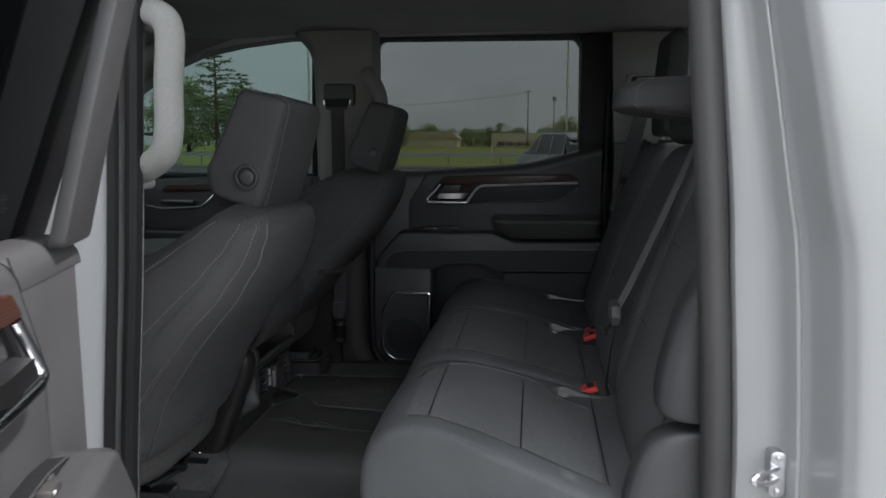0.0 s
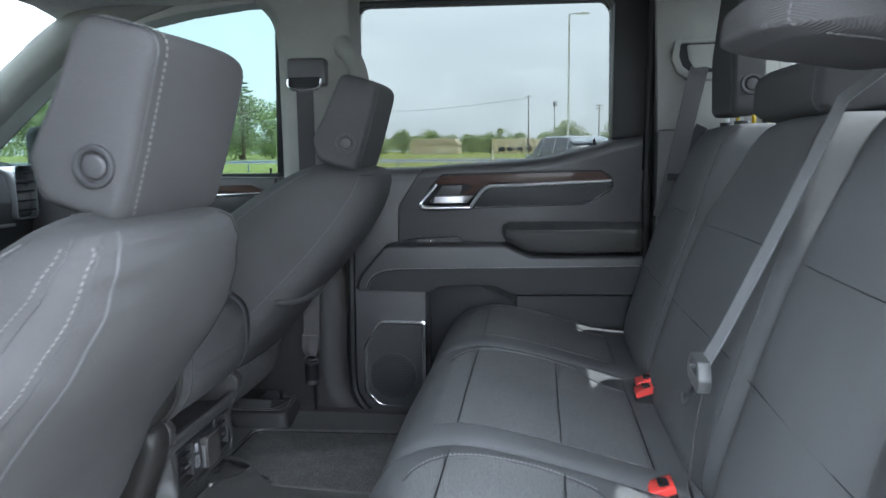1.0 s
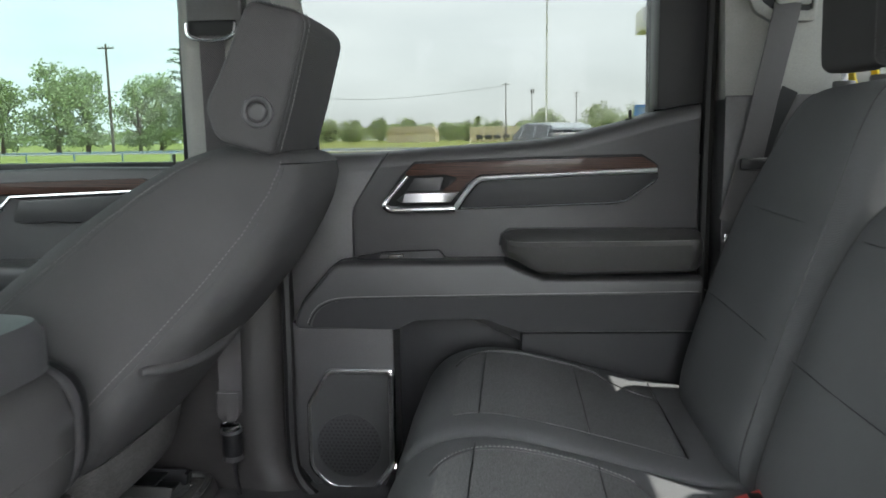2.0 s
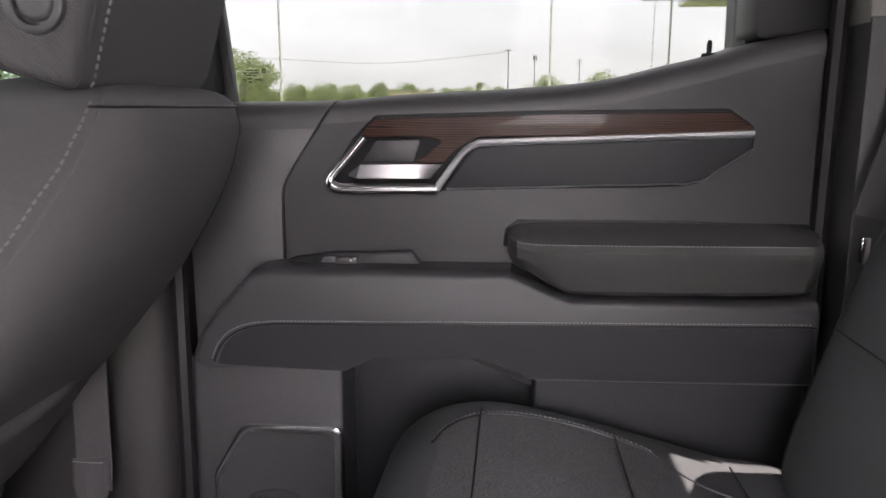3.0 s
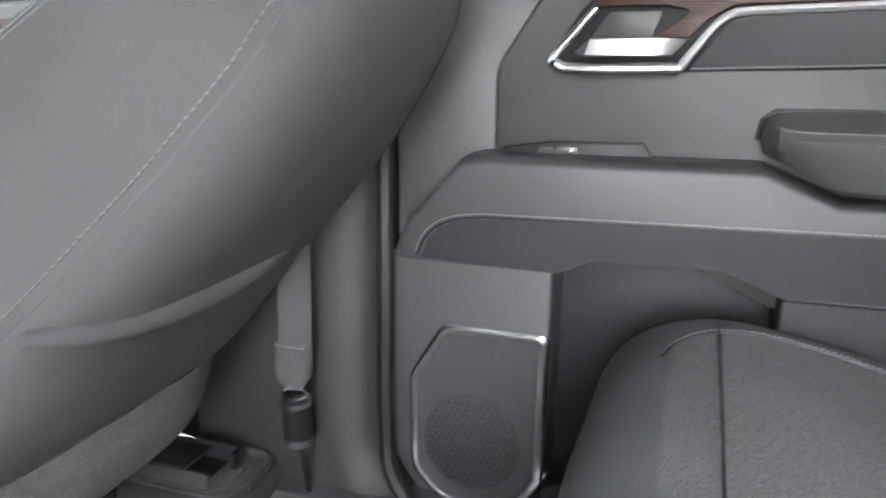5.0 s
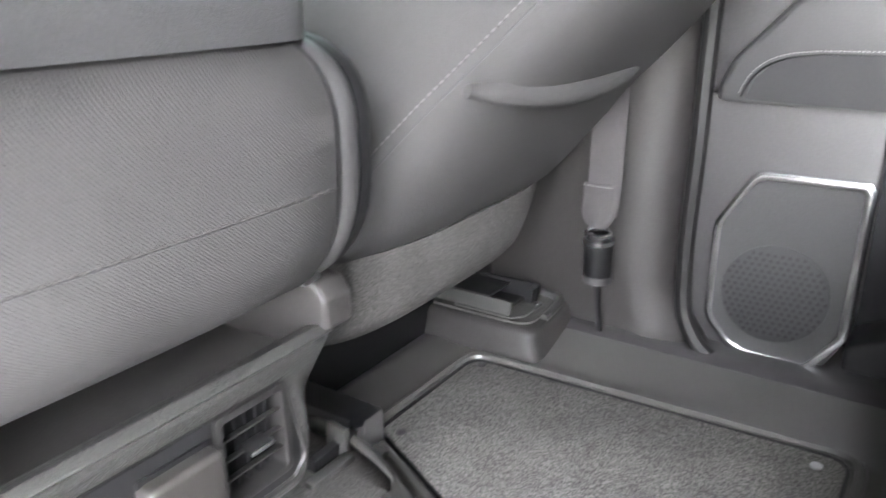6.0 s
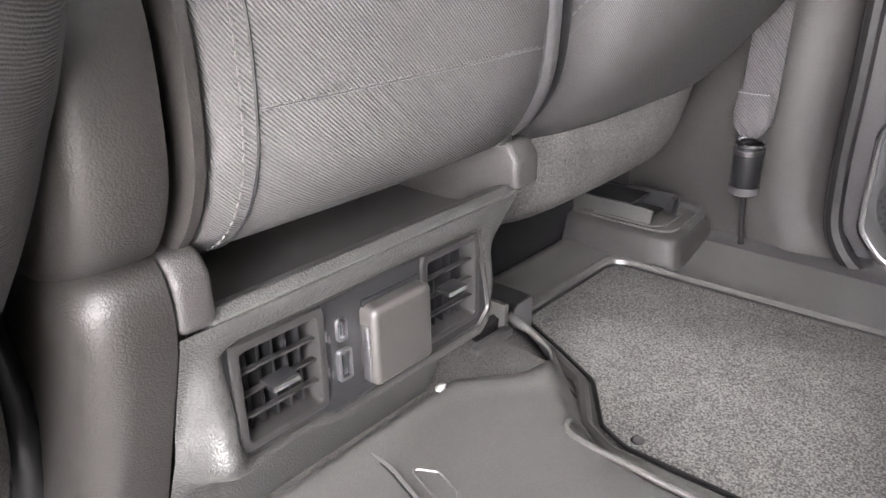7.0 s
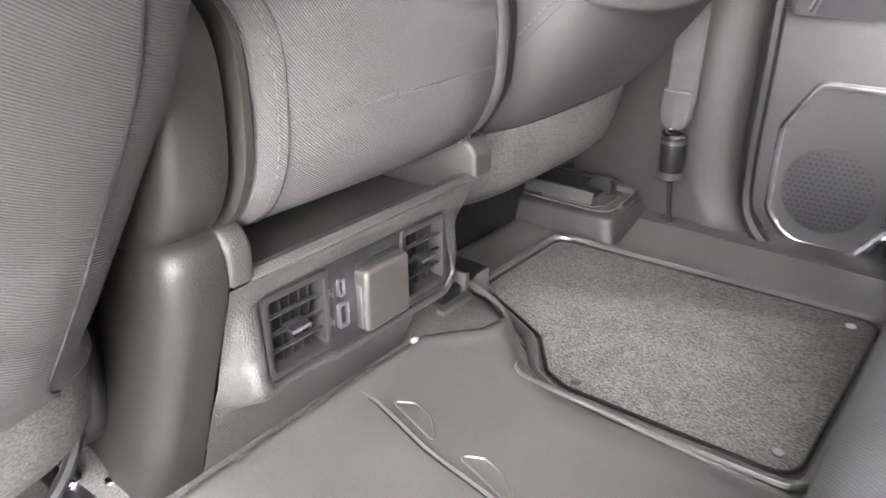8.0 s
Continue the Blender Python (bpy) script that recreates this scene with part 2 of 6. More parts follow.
def prism(pts, axis, a, b, w=0.003, seg=2, bm=None):
    """A polygon, (x, z) for y, (y, z) for x, (x, y) for z, drawn out along the axis from a to b."""
    m = bmesh.new()
    lo, hi = [m.verts.new(lift(axis, u, v, a)) for u, v in pts], [m.verts.new(lift(axis, u, v, b)) for u, v in pts]
    m.faces.new(lo), m.faces.new(hi[::-1])
    for i in range(len(pts)):
        j = (i + 1) % len(pts)
        m.faces.new((lo[i], lo[j], hi[j], hi[i]))
    bmesh.ops.recalc_face_normals(m, faces=m.faces)
    bevel(m, w, seg)
    return join(bm, m)


def rounded(pts, r, n=5):
    """A polygon with its corners rounded; r one radius or one for each."""
    out, k = [], len(pts)
    for i in range(k):
        p, a, b = Vector(pts[i]), Vector(pts[i - 1]), Vector(pts[(i + 1) % k])
        rad = r[i] if isinstance(r, (list, tuple)) else r
        u, v = (a - p), (b - p)
        ang = u.angle(v)
        cut = min(rad / max(math.tan(ang / 2), 1e-3), u.length * 0.48, v.length * 0.48)
        s, e = p + u.normalized() * cut, p + v.normalized() * cut
        if rad <= 0:
            out.append(tuple(p))
            continue
        for j in range(n + 1):
            t = j / n
            q = s * (1 - t) ** 2 + p * 2 * t * (1 - t) + e * t ** 2
            out.append(tuple(q))
    return out


def rrect(u0, u1, v0, v1, r, n=5):
    return rounded([(u0, v0), (u1, v0), (u1, v1), (u0, v1)], r, n)


def frame_ring(outer, inner, axis, a, b, w=0.0, bm=None):
    """A ring between two outlines of equal length, from a to b along the axis."""
    m = bmesh.new()
    k = len(outer)
    loops = [[m.verts.new(lift(axis, u, v, d)) for u, v in pts] for pts, d in ((outer, a), (outer, b), (inner, b), (inner, a))]
    for q in range(4):
        p, s = loops[q], loops[(q + 1) % 4]
        for i in range(k):
            j = (i + 1) % k
            m.faces.new((p[i], p[j], s[j], s[i]))
    bmesh.ops.recalc_face_normals(m, faces=m.faces)
    bevel(m, w, 2)
    return join(bm, m)


def smooth_path(pts, n=8, closed=False):
    """Catmull-Rom through the points (tuples of any length)."""
    pts = [np.array(p, float) for p in pts]
    out, k = [], len(pts)
    for i in range(k if closed else k - 1):
        p0, p1, p2, p3 = (pts[(i + j) % k] if closed else pts[min(max(i + j, 0), k - 1)] for j in (-1, 0, 1, 2))
        for j in range(n):
            t = j / n
            out.append(0.5 * (2 * p1 + (p2 - p0) * t + (2 * p0 - 5 * p1 + 4 * p2 - p3) * t * t + (3 * p1 - p0 - 3 * p2 + p3) * t ** 3))
    if not closed:
        out.append(pts[-1])
    return out


def smooth_rings(rings, n=5):
    """More rings between the given ones, on smooth lines through their points."""
    lines = [smooth_path([r[i] for r in rings], n) for i in range(len(rings[0]))]
    return [[ln[k] for ln in lines] for k in range(len(lines[0]))]


def loft(rings, bm=None, closed=True, caps=True):
    m = bmesh.new()
    vs = [[m.verts.new(tuple(p)) for p in r] for r in rings]
    k = len(rings[0])
    for a, b in zip(vs, vs[1:]):
        for i in range(k if closed else k - 1):
            j = (i + 1) % k
            m.faces.new((a[i], a[j], b[j], b[i]))
    if caps and closed:
        m.faces.new(vs[0]), m.faces.new(vs[-1][::-1])
    bmesh.ops.recalc_face_normals(m, faces=m.faces)
    return join(bm, m)


def tube(pts, r, n=8, bm=None, flat=1.0):
    """A round (or flattened) bar along points."""
    pts = [Vector(tuple(p)) for p in pts]
    rings, ref = [], None
    for i, p in enumerate(pts):
        d = (pts[min(i + 1, len(pts) - 1)] - pts[max(i - 1, 0)]).normalized()
        if ref is None:
            ref = d.orthogonal().normalized()
        ref = (ref - d * ref.dot(d)).normalized()
        s = d.cross(ref)
        rad = r[i] if isinstance(r, (list, tuple)) else r
        rings.append([p + ref * math.cos(2 * math.pi * q / n) * rad + s * math.sin(2 * math.pi * q / n) * rad * flat for q in range(n)])
    return loft(rings, bm)


def ribbon(pts, across, width, thick, bm=None):
    """A strap along points, its width along the given direction."""
    pts = [Vector(tuple(p)) for p in pts]
    rings = []
    for i, p in enumerate(pts):
        d = (pts[min(i + 1, len(pts) - 1)] - pts[max(i - 1, 0)]).normalized()
        a = Vector(across[i] if isinstance(across, list) else across)
        a = (a - d * a.dot(d)).normalized() * width / 2
        nn = d.cross(a).normalized() * thick / 2
        rings.append([p + a * 0.96 + nn, p + a, p + a * 0.96 - nn, p - a * 0.96 - nn, p - a, p - a * 0.96 + nn])
    return loft(rings, bm)


def stitches(pts, step=0.0066, length=0.0046, r=0.0010, bm=None):
    """A row of thread dashes along points."""
    pts = [Vector(tuple(p)) for p in pts]
    m = bm or bmesh.new()
    run, acc = [0.0], 0.0
    for a, b in zip(pts, pts[1:]):
        acc += (b - a).length
        run.append(acc)
    s, i = 0.0, 0
    while s + length < acc:
        while run[i + 1] < s:
            i += 1
        d = (pts[i + 1] - pts[i]).normalized()
        p = pts[i] + d * (s - run[i])
        u = d.orthogonal().normalized()
        v = d.cross(u)
        ends = []
        for c, k in ((p, 0.55), (p + d * length * 0.5, 1.0), (p + d * length, 0.55)):
            ends.append([m.verts.new(c + (u * ca + v * sa) * r * k) for ca, sa in ((1, 0), (0, 1), (-1, 0), (0, -1))])
        for a, b in zip(ends, ends[1:]):
            for q in range(4):
                m.faces.new((a[q], a[(q + 1) % 4], b[(q + 1) % 4], b[q]))
        m.faces.new(ends[0]), m.faces.new(ends[-1][::-1])
        s += step
    return m


def ease(t):
    t = max(0.0, min(1.0, t))
    return t * t * (3 - 2 * t)


def superring(x0, x1, y0, y1, z, e=4.0, n=48, dz=None):
    """A soft-cornered ring in a level plane; dz(u, v) may lift it."""
    cx, cy, hx, hy = (x0 + x1) / 2, (y0 + y1) / 2, (x1 - x0) / 2, (y1 - y0) / 2
    out = []
    for i in range(n):
        a = 2 * math.pi * i / n
        c, s = math.cos(a), math.sin(a)
        u, v = math.copysign(abs(c) ** (2 / e), c), math.copysign(abs(s) ** (2 / e), s)
        out.append((cx + hx * u, cy + hy * v, z + (dz(u, v) if dz else 0)))
    return out


def disc(c, r, axis, a, b, n=24, w=0.0, bm=None, seg=2):
    return prism([(c[0] + r * math.cos(2 * math.pi * i / n), c[1] + r * math.sin(2 * math.pi * i / n)) for i in range(n)], axis, a, b, w, seg, bm)

# ---- the cab's shell ----
CENTRE = 1.745  # the truck's middle line, y


def floor_profile(x, y):
    d = abs(y - CENTRE)
    if x > -0.63:
        return 0.785 + 0.060 * max(0.0, min(1.0, (0.165 - d) / 0.10))
    return 0.785 + 0.071 * max(0.0, min(1.0, (float(np.interp(x, (-0.70, -0.665, -0.635), (0.285, 0.262, 0.245))) - d) / 0.05))


rings = []
for x in (-1.75, -1.3, -1.0, -0.8, -0.70, -0.665, -0.635, -0.626, -0.45, -0.1, 0.3, 0.62):
    ys = [0.98, 1.2, 1.4, 1.47, 1.50, 1.525, 1.55, 1.58, 1.60, 1.65, 1.68, 1.745, 1.81, 1.84, 1.89, 1.91, 1.94, 1.965, 1.99, 2.02, 2.1, 2.3, 2.52]
    rings.append([(x, y, floor_profile(x, y)) for y in ys] + [(x, 2.52, 0.70), (x, 0.98, 0.70)])
lone("floor", loft(rings), M_FLEECE, "grey carpeted cab floor with a low middle tunnel", "floor", kind="structure")

# roof: headliner inside, painted skin outside
roof_in = []
for x in np.linspace(-1.35, 0.555, 9):
    row = []
    for y, z in ((0.99, 1.90), (1.03, 1.925), (1.12, 1.945), (1.4, 1.955), (CENTRE, 1.958), (2.1, 1.955), (2.38, 1.945), (2.46, 1.930), (2.50, 1.914)):
        row.append((x, y, z - 0.10 * max(0, (-0.9 - x) / 0.6) ** 2 - 0.05 * max(0, (x - 0.3) / 0.4) ** 2))
    roof_in.append(row + [(x, 2.58, row[-1][2] + 0.0), (x, 2.5, row[4][2] + 0.05), (x, 1.0, row[4][2] + 0.05), (x, 0.91, row[0][2])])
lone("ceiling", loft(roof_in), M_HEADLINER, "grey cloth headliner under the cab roof", "ceiling", kind="structure")

roof_out = []
for x in np.linspace(-1.30, 0.565, 7):
    drop = 0.10 * max(0, (-0.9 - x) / 0.6) ** 2
    top = [(x, y, z - drop) for y, z in ((0.86, 1.975), (0.95, 2.02), (1.2, 2.04), (CENTRE, 2.05), (2.3, 2.04), (2.55, 2.02), (2.64, 1.975))]
    roof_out.append(top + [(x, y, z - 0.012) for x, y, z in top[::-1]])
lone("roof", loft(roof_out), M_WHITE, "white painted cab roof skin", "roof", kind="structure")

# side wall of the far side: rail above the doors, pillars
wall = thing("wall_far", (-0.6, 2.5, 0.8), "dark trimmed far side of the cab with grey upper pillars", "wall", kind="structure")
part("roof_rail", prism(rounded([(0.56, 1.91), (0.56, 1.96), (-1.05, 1.97), (-1.32, 1.905), (-1.48, 1.78), (-1.90, 1.42), (-1.78, 1.42), (-1.42, 1.725), (-1.30, 1.805), (-1.17, 1.857), (-1.02, 1.886), (-0.856, 1.905), (0.1, 1.910), (0.2, 1.910)], 0.01), "y", 2.53, 2.62, 0.006), M_HEADLINER, wall)
post = []
for z, xl, xr in ((1.43, -0.710, -0.545), (1.6, -0.711, -0.535), (1.75, -0.713, -0.527), (1.82, -0.718, -0.526), (1.87, -0.735, -0.528), (1.915, -0.78, -0.526)):
    post.append([(xl - 0.046, 2.600, z), (xl - 0.044, 2.553, z), (xl - 0.012, 2.462, z), (xl, 2.447, z), (xl + 0.014, 2.442, z), (xr - 0.018, 2.442, z), (xr - 0.005, 2.448, z), (xr, 2.462, z), (xr, 2.553, z)])
part("pillar_upper", loft(smooth_rings(post, 4)), M_GREYTRIM, wall, "light grey upper pillar trim")
part("window_reveal", prism(rounded([(-0.535, 1.47), (-0.552, 1.80), (-0.565, 1.91), (-0.540, 1.91), (-0.531, 1.80), (-0.509, 1.47)], 0.004), "y", 2.47, 2.553, 0.004, 2), M_BLACK, wall)
lower = []
for z, xl, xr, y in ((0.79, -0.84, -0.49, 2.405), (0.81, -0.84, -0.515, 2.425), (0.84, -0.84, -0.545, 2.436), (0.90, -0.84, -0.565, 2.44), (1.1, -0.83, -0.565, 2.445), (1.44, -0.745, -0.55, 2.45)):
    ring = [(xl, 2.553, z), (xl, y + 0.024, z), (xl + 0.015, y + 0.012, z), (xr - 0.085, y + 0.006, z), (xr - 0.066, y, z), (xr - 0.045, y + 0.001, z), (xr - 0.015, y + 0.010, z), (xr, y + 0.03, z), (xr + 0.005, 2.553, z)]
    lower.append(ring)
part("pillar_lower", loft(smooth_rings(lower)), M_PILLAR, wall, "dark grey lower pillar trim")
part("quarter_upper", prism(rounded([(0.25, 1.544), (0.235, 1.90), (0.565, 1.90), (0.565, 1.544)], 0.003), "y", 2.474, 2.60, 0.01), M_GREYTRIM, wall, "light grey rear quarter trim")
part("quarter_lower", prism(rounded([(0.25, 0.79), (0.25, 1.552), (0.66, 1.552), (0.66, 0.79)], 0.003), "y", 2.47, 2.60, 0.01), M_PANEL, wall)
part("rear_header_trim", prism(rounded([(0.142, 1.53), (0.142, 1.872), (0.125, 1.902), (0.235, 1.905), (0.235, 1.545)], 0.012), "y", 2.515, 2.60, 0.008), M_BLACK, wall)
part("door_seal", tube(smooth_path([(-0.557, 2.475, 1.90), (-0.549, 2.47, 1.45), (-0.545, 2.455, 1.10), (-0.545, 2.45, 0.92), (-0.53, 2.44, 0.84), (-0.47, 2.43, 0.795), (-0.35, 2.43, 0.782)], 6), 0.011, 8), M_SEAL, wall)
part("door_seal", tube(smooth_path([(0.236, 2.508, 1.90), (0.231, 2.508, 1.55), (0.230, 2.505, 1.25), (0.230, 2.495, 0.9)], 5), 0.0105, 8), M_SEAL, wall)
part("sill_plate", prism([(2.406, 0.786), (2.406, 0.812), (2.43, 0.816), (2.56, 0.81), (2.56, 0.76), (2.406, 0.76)], "x", -0.76, 0.3, 0.004), M_PANEL, wall)
part("front_pillar_trim", tube(smooth_path([(-1.02, 2.53, 1.925), (-1.18, 2.51, 1.895), (-1.33, 2.49, 1.828), (-1.50, 2.47, 1.69), (-1.80, 2.44, 1.43)], 5), [0.012 + 0.038 * min(1, i / 7) for i in range(21)], 12), M_GREYTRIM, wall)

# unseen panel, added to keep daylight from leaking in under the dash
lone("wall_front", box(-2.16, -2.08, 0.86, 2.64, 0.62, 1.44, 0.01), M_BLACK, "unseen black firewall shutting out light ahead of the dashboard", "wall", kind="structure")

# rear wall with its window opening
back = thing("wall_rear", (0.5, CENTRE, 0.8), "dark carpeted rear cab wall with a sliding window", "wall", kind="structure")
part("back_panel", box(0.50, 0.56, 0.95, 2.54, 0.72, 1.575, 0.006), M_FLEECE, back)
part("back_header", box(0.50, 0.56, 0.95, 2.54, 1.905, 1.97, 0.006), M_HEADLINER, back)
part("back_side", box(0.50, 0.56, 0.90, 1.0, 1.575, 1.905, 0.004), M_GREYTRIM, back)
part("back_side", box(0.50, 0.56, 2.56, 2.62, 1.575, 1.905, 0.004), M_GREYTRIM, back)
rear_window = thing("window_rear", (0.53, CENTRE, 1.6), "clear rear cab window with a black frame", "window", kind="structure")
part("window_frame", frame_ring(rrect(0.995, 2.565, 1.570, 1.910, 0.03), rrect(1.015, 2.545, 1.585, 1.897, 0.025), "x", 0.512, 0.555, 0.002), M_BLACK, rear_window)
part("pane", box(0.532, 0.536, 1.01, 2.55, 1.58, 1.902, 0), M_PANEREAR, rear_window)

# near side: rail, pillar with painted jamb, rear quarter
near = thing("wall_near", (-0.6, 0.97, 0.8), "near side of the cab around the open rear doorway, white paint and grey trim", "wall", kind="structure")
part("roof_rail", prism([(0.9, 1.91), (0.9, 2.0), (-0.95, 2.0), (-1.25, 1.89), (-1.75, 1.50), (-1.70, 1.45), (-1.25, 1.80), (-1.0, 1.89)], "y", 0.86, 1.01, 0.008), M_WHITE, near)
post = []
for z, x in ((0.75, -0.60), (1.06, -0.592), (1.37, -0.566), (1.67, -0.548), (1.95, -0.53)):
    post.append([(x, 0.985, z), (x + 0.004, 1.01, z), (x - 0.09, 1.03, z), (x - 0.17, 1.0, z), (x - 0.17, 0.97, z), (x - 0.03, 0.965, z)])
part("pillar_trim", loft(smooth_rings(post)), M_GREYTRIM, near, "light grey moulded pillar trim")
skin = []
for z, x in ((0.75, -0.605), (1.06, -0.60), (1.37, -0.585), (1.67, -0.56), (1.95, -0.535)):
    skin.append([(x + 0.004, 0.962, z), (x - 0.03, 0.945, z), (x - 0.06, 0.90, z), (x - 0.075, 0.86, z), (x - 0.17, 0.85, z), (x - 0.17, 0.965, z)])
part("pillar_skin", loft(smooth_rings(skin)), M_WHITE, near, "white painted door pillar")
for dx, dy, r in ((0.012, 0.970, 0.012), (-0.012, 0.958, 0.008)):
    part("door_seal", tube(smooth_path([(-0.535 + dx, dy, 1.93), (-0.548 + dx, dy, 1.67), (-0.567 + dx, dy, 1.37), (-0.592 + dx, dy, 1.06), (-0.60 + dx, dy, 0.75)], 5), r, 8), M_SEAL, near)
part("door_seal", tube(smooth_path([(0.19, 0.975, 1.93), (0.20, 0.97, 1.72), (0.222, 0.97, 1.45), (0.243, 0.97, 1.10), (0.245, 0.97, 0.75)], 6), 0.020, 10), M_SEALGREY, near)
jamb = []
for z, x0, x1 in ((0.60, 0.26, 0.36), (0.9, 0.262, 0.36), (1.15, 0.262, 0.361), (1.40, 0.247, 0.345), (1.50, 0.240, 0.325), (1.70, 0.218, 0.282), (1.95, 0.19, 0.225)):
    w = x1 - x0
    jamb.append([(x0, 0.985, z), (x0 + 0.002, 0.955, z), (x0 + w * 0.45, 0.945, z), (x0 + w * 0.62, 0.915, z), (x0 + w * 0.74, 0.918, z), (x0 + w * 0.90, 0.87, z), (x1, 0.855, z), (x1 + 0.02, 0.845, z), (x1 + 0.10, 0.841, z), (x1 + 0.32, 0.835, z)])
jamb = [[tuple(q) for q in smooth_path(ring[:-1], 4)] + [ring[-1], (ring[-1][0], 0.985, ring[-1][2])] for ring in jamb]
part("rear_quarter", loft(smooth_rings(jamb)), M_WHITE, near, "white painted rear door jamb and quarter panel")
part("quarter_trim", prism(rounded([(0.25, 0.79), (0.21, 1.90), (0.66, 1.90), (0.66, 0.79)], 0.01), "y", 0.99, 1.03, 0.008), M_PANEL, near)
part("rocker", box(-1.7, 0.36, 0.86, 1.0, 0.62, 0.785, 0.02, 3), M_WHITE, near)
part("sill_plate", box(-0.6, 0.26, 0.93, 1.06, 0.785, 0.80, 0.004), M_BLACK, near)
part("front_side", box(-1.9, -0.76, 0.87, 0.96, 0.65, 1.40, 0.02), M_WHITE, near)
part("front_side_trim", box(-1.7, -0.76, 0.96, 0.99, 0.75, 1.40, 0.01), M_PANEL, near)
front_glass = prism([(-0.735, 1.38), (-0.735, 1.93), (-1.0, 1.93), (-1.20, 1.90), (-1.36, 1.83), (-1.46, 1.75), (-1.80, 1.44), (-1.80, 1.38)], "y", 0.885, 0.890, 0)
part("front_pane", front_glass, M_PANETEAL, near, "green-tinted near front window")
part("front_pillar", tube([(-1.0, 0.95, 1.90), (-1.25, 0.96, 1.80), (-1.45, 1.0, 1.65), (-1.72, 1.05, 1.44)], 0.045, 10), M_GREYTRIM, near)
striker = thing("door_striker", (0.275, 0.945, 1.17), "zinc door striker loop bolted to the white jamb", "striker")
part("plate", prism(rrect(0.296, 0.316, 1.112, 1.172, 0.009), "y", 0.926, 0.948, 0.002), M_SATIN, striker)
part("loop", tube(smooth_path([(0.306, 0.928, 1.136), (0.292, 0.915, 1.136), (0.276, 0.905, 1.137), (0.270, 0.902, 1.143), (0.276, 0.905, 1.149), (0.292, 0.915, 1.150), (0.306, 0.928, 1.150)], 5), 0.0035, 8), M_CHROME, striker)
for z in (1.120, 1.164):
    part("screw", disc((0.306, z), 0.004, "y", 0.923, 0.93, 10, 0.001), M_SATIN, striker)


def grab_handle(base, pts, label, thick=0.0155):
    h = thing("grab_handle", base, label, "grab handle", "grab handles")
    part("grip", tube(smooth_path(pts, 7), thick, 12, flat=1.25), M_GREYTRIM, h)
    for p in (pts[0], pts[-1]):
        part("mount", box(p[0] - 0.02, p[0] + 0.012, p[1] - 0.008, p[1] + 0.03, p[2] - 0.026, p[2] + 0.026, 0.008, 3), M_GREYTRIM, h)
    return h


grab_handle((-0.55, 0.98, 1.5), [(-0.556, 1.00, 1.512), (-0.535, 0.985, 1.517), (-0.503, 0.97, 1.535), (-0.49, 0.965, 1.565), (-0.487, 0.965, 1.63), (-0.482, 0.965, 1.69), (-0.492, 0.97, 1.715), (-0.522, 0.985, 1.728), (-0.54, 1.0, 1.73)], "light grey moulded grab handle on the door pillar")
grab_handle((-0.55, 2.44, 1.5), [(-0.552, 2.46, 1.50), (-0.53, 2.43, 1.515), (-0.500, 2.41, 1.54), (-0.492, 2.405, 1.60), (-0.496, 2.405, 1.68), (-0.506, 2.41, 1.72), (-0.524, 2.42, 1.748), (-0.545, 2.435, 1.768), (-0.552, 2.46, 1.79)], "grey grab handle on the far door pillar", 0.019)


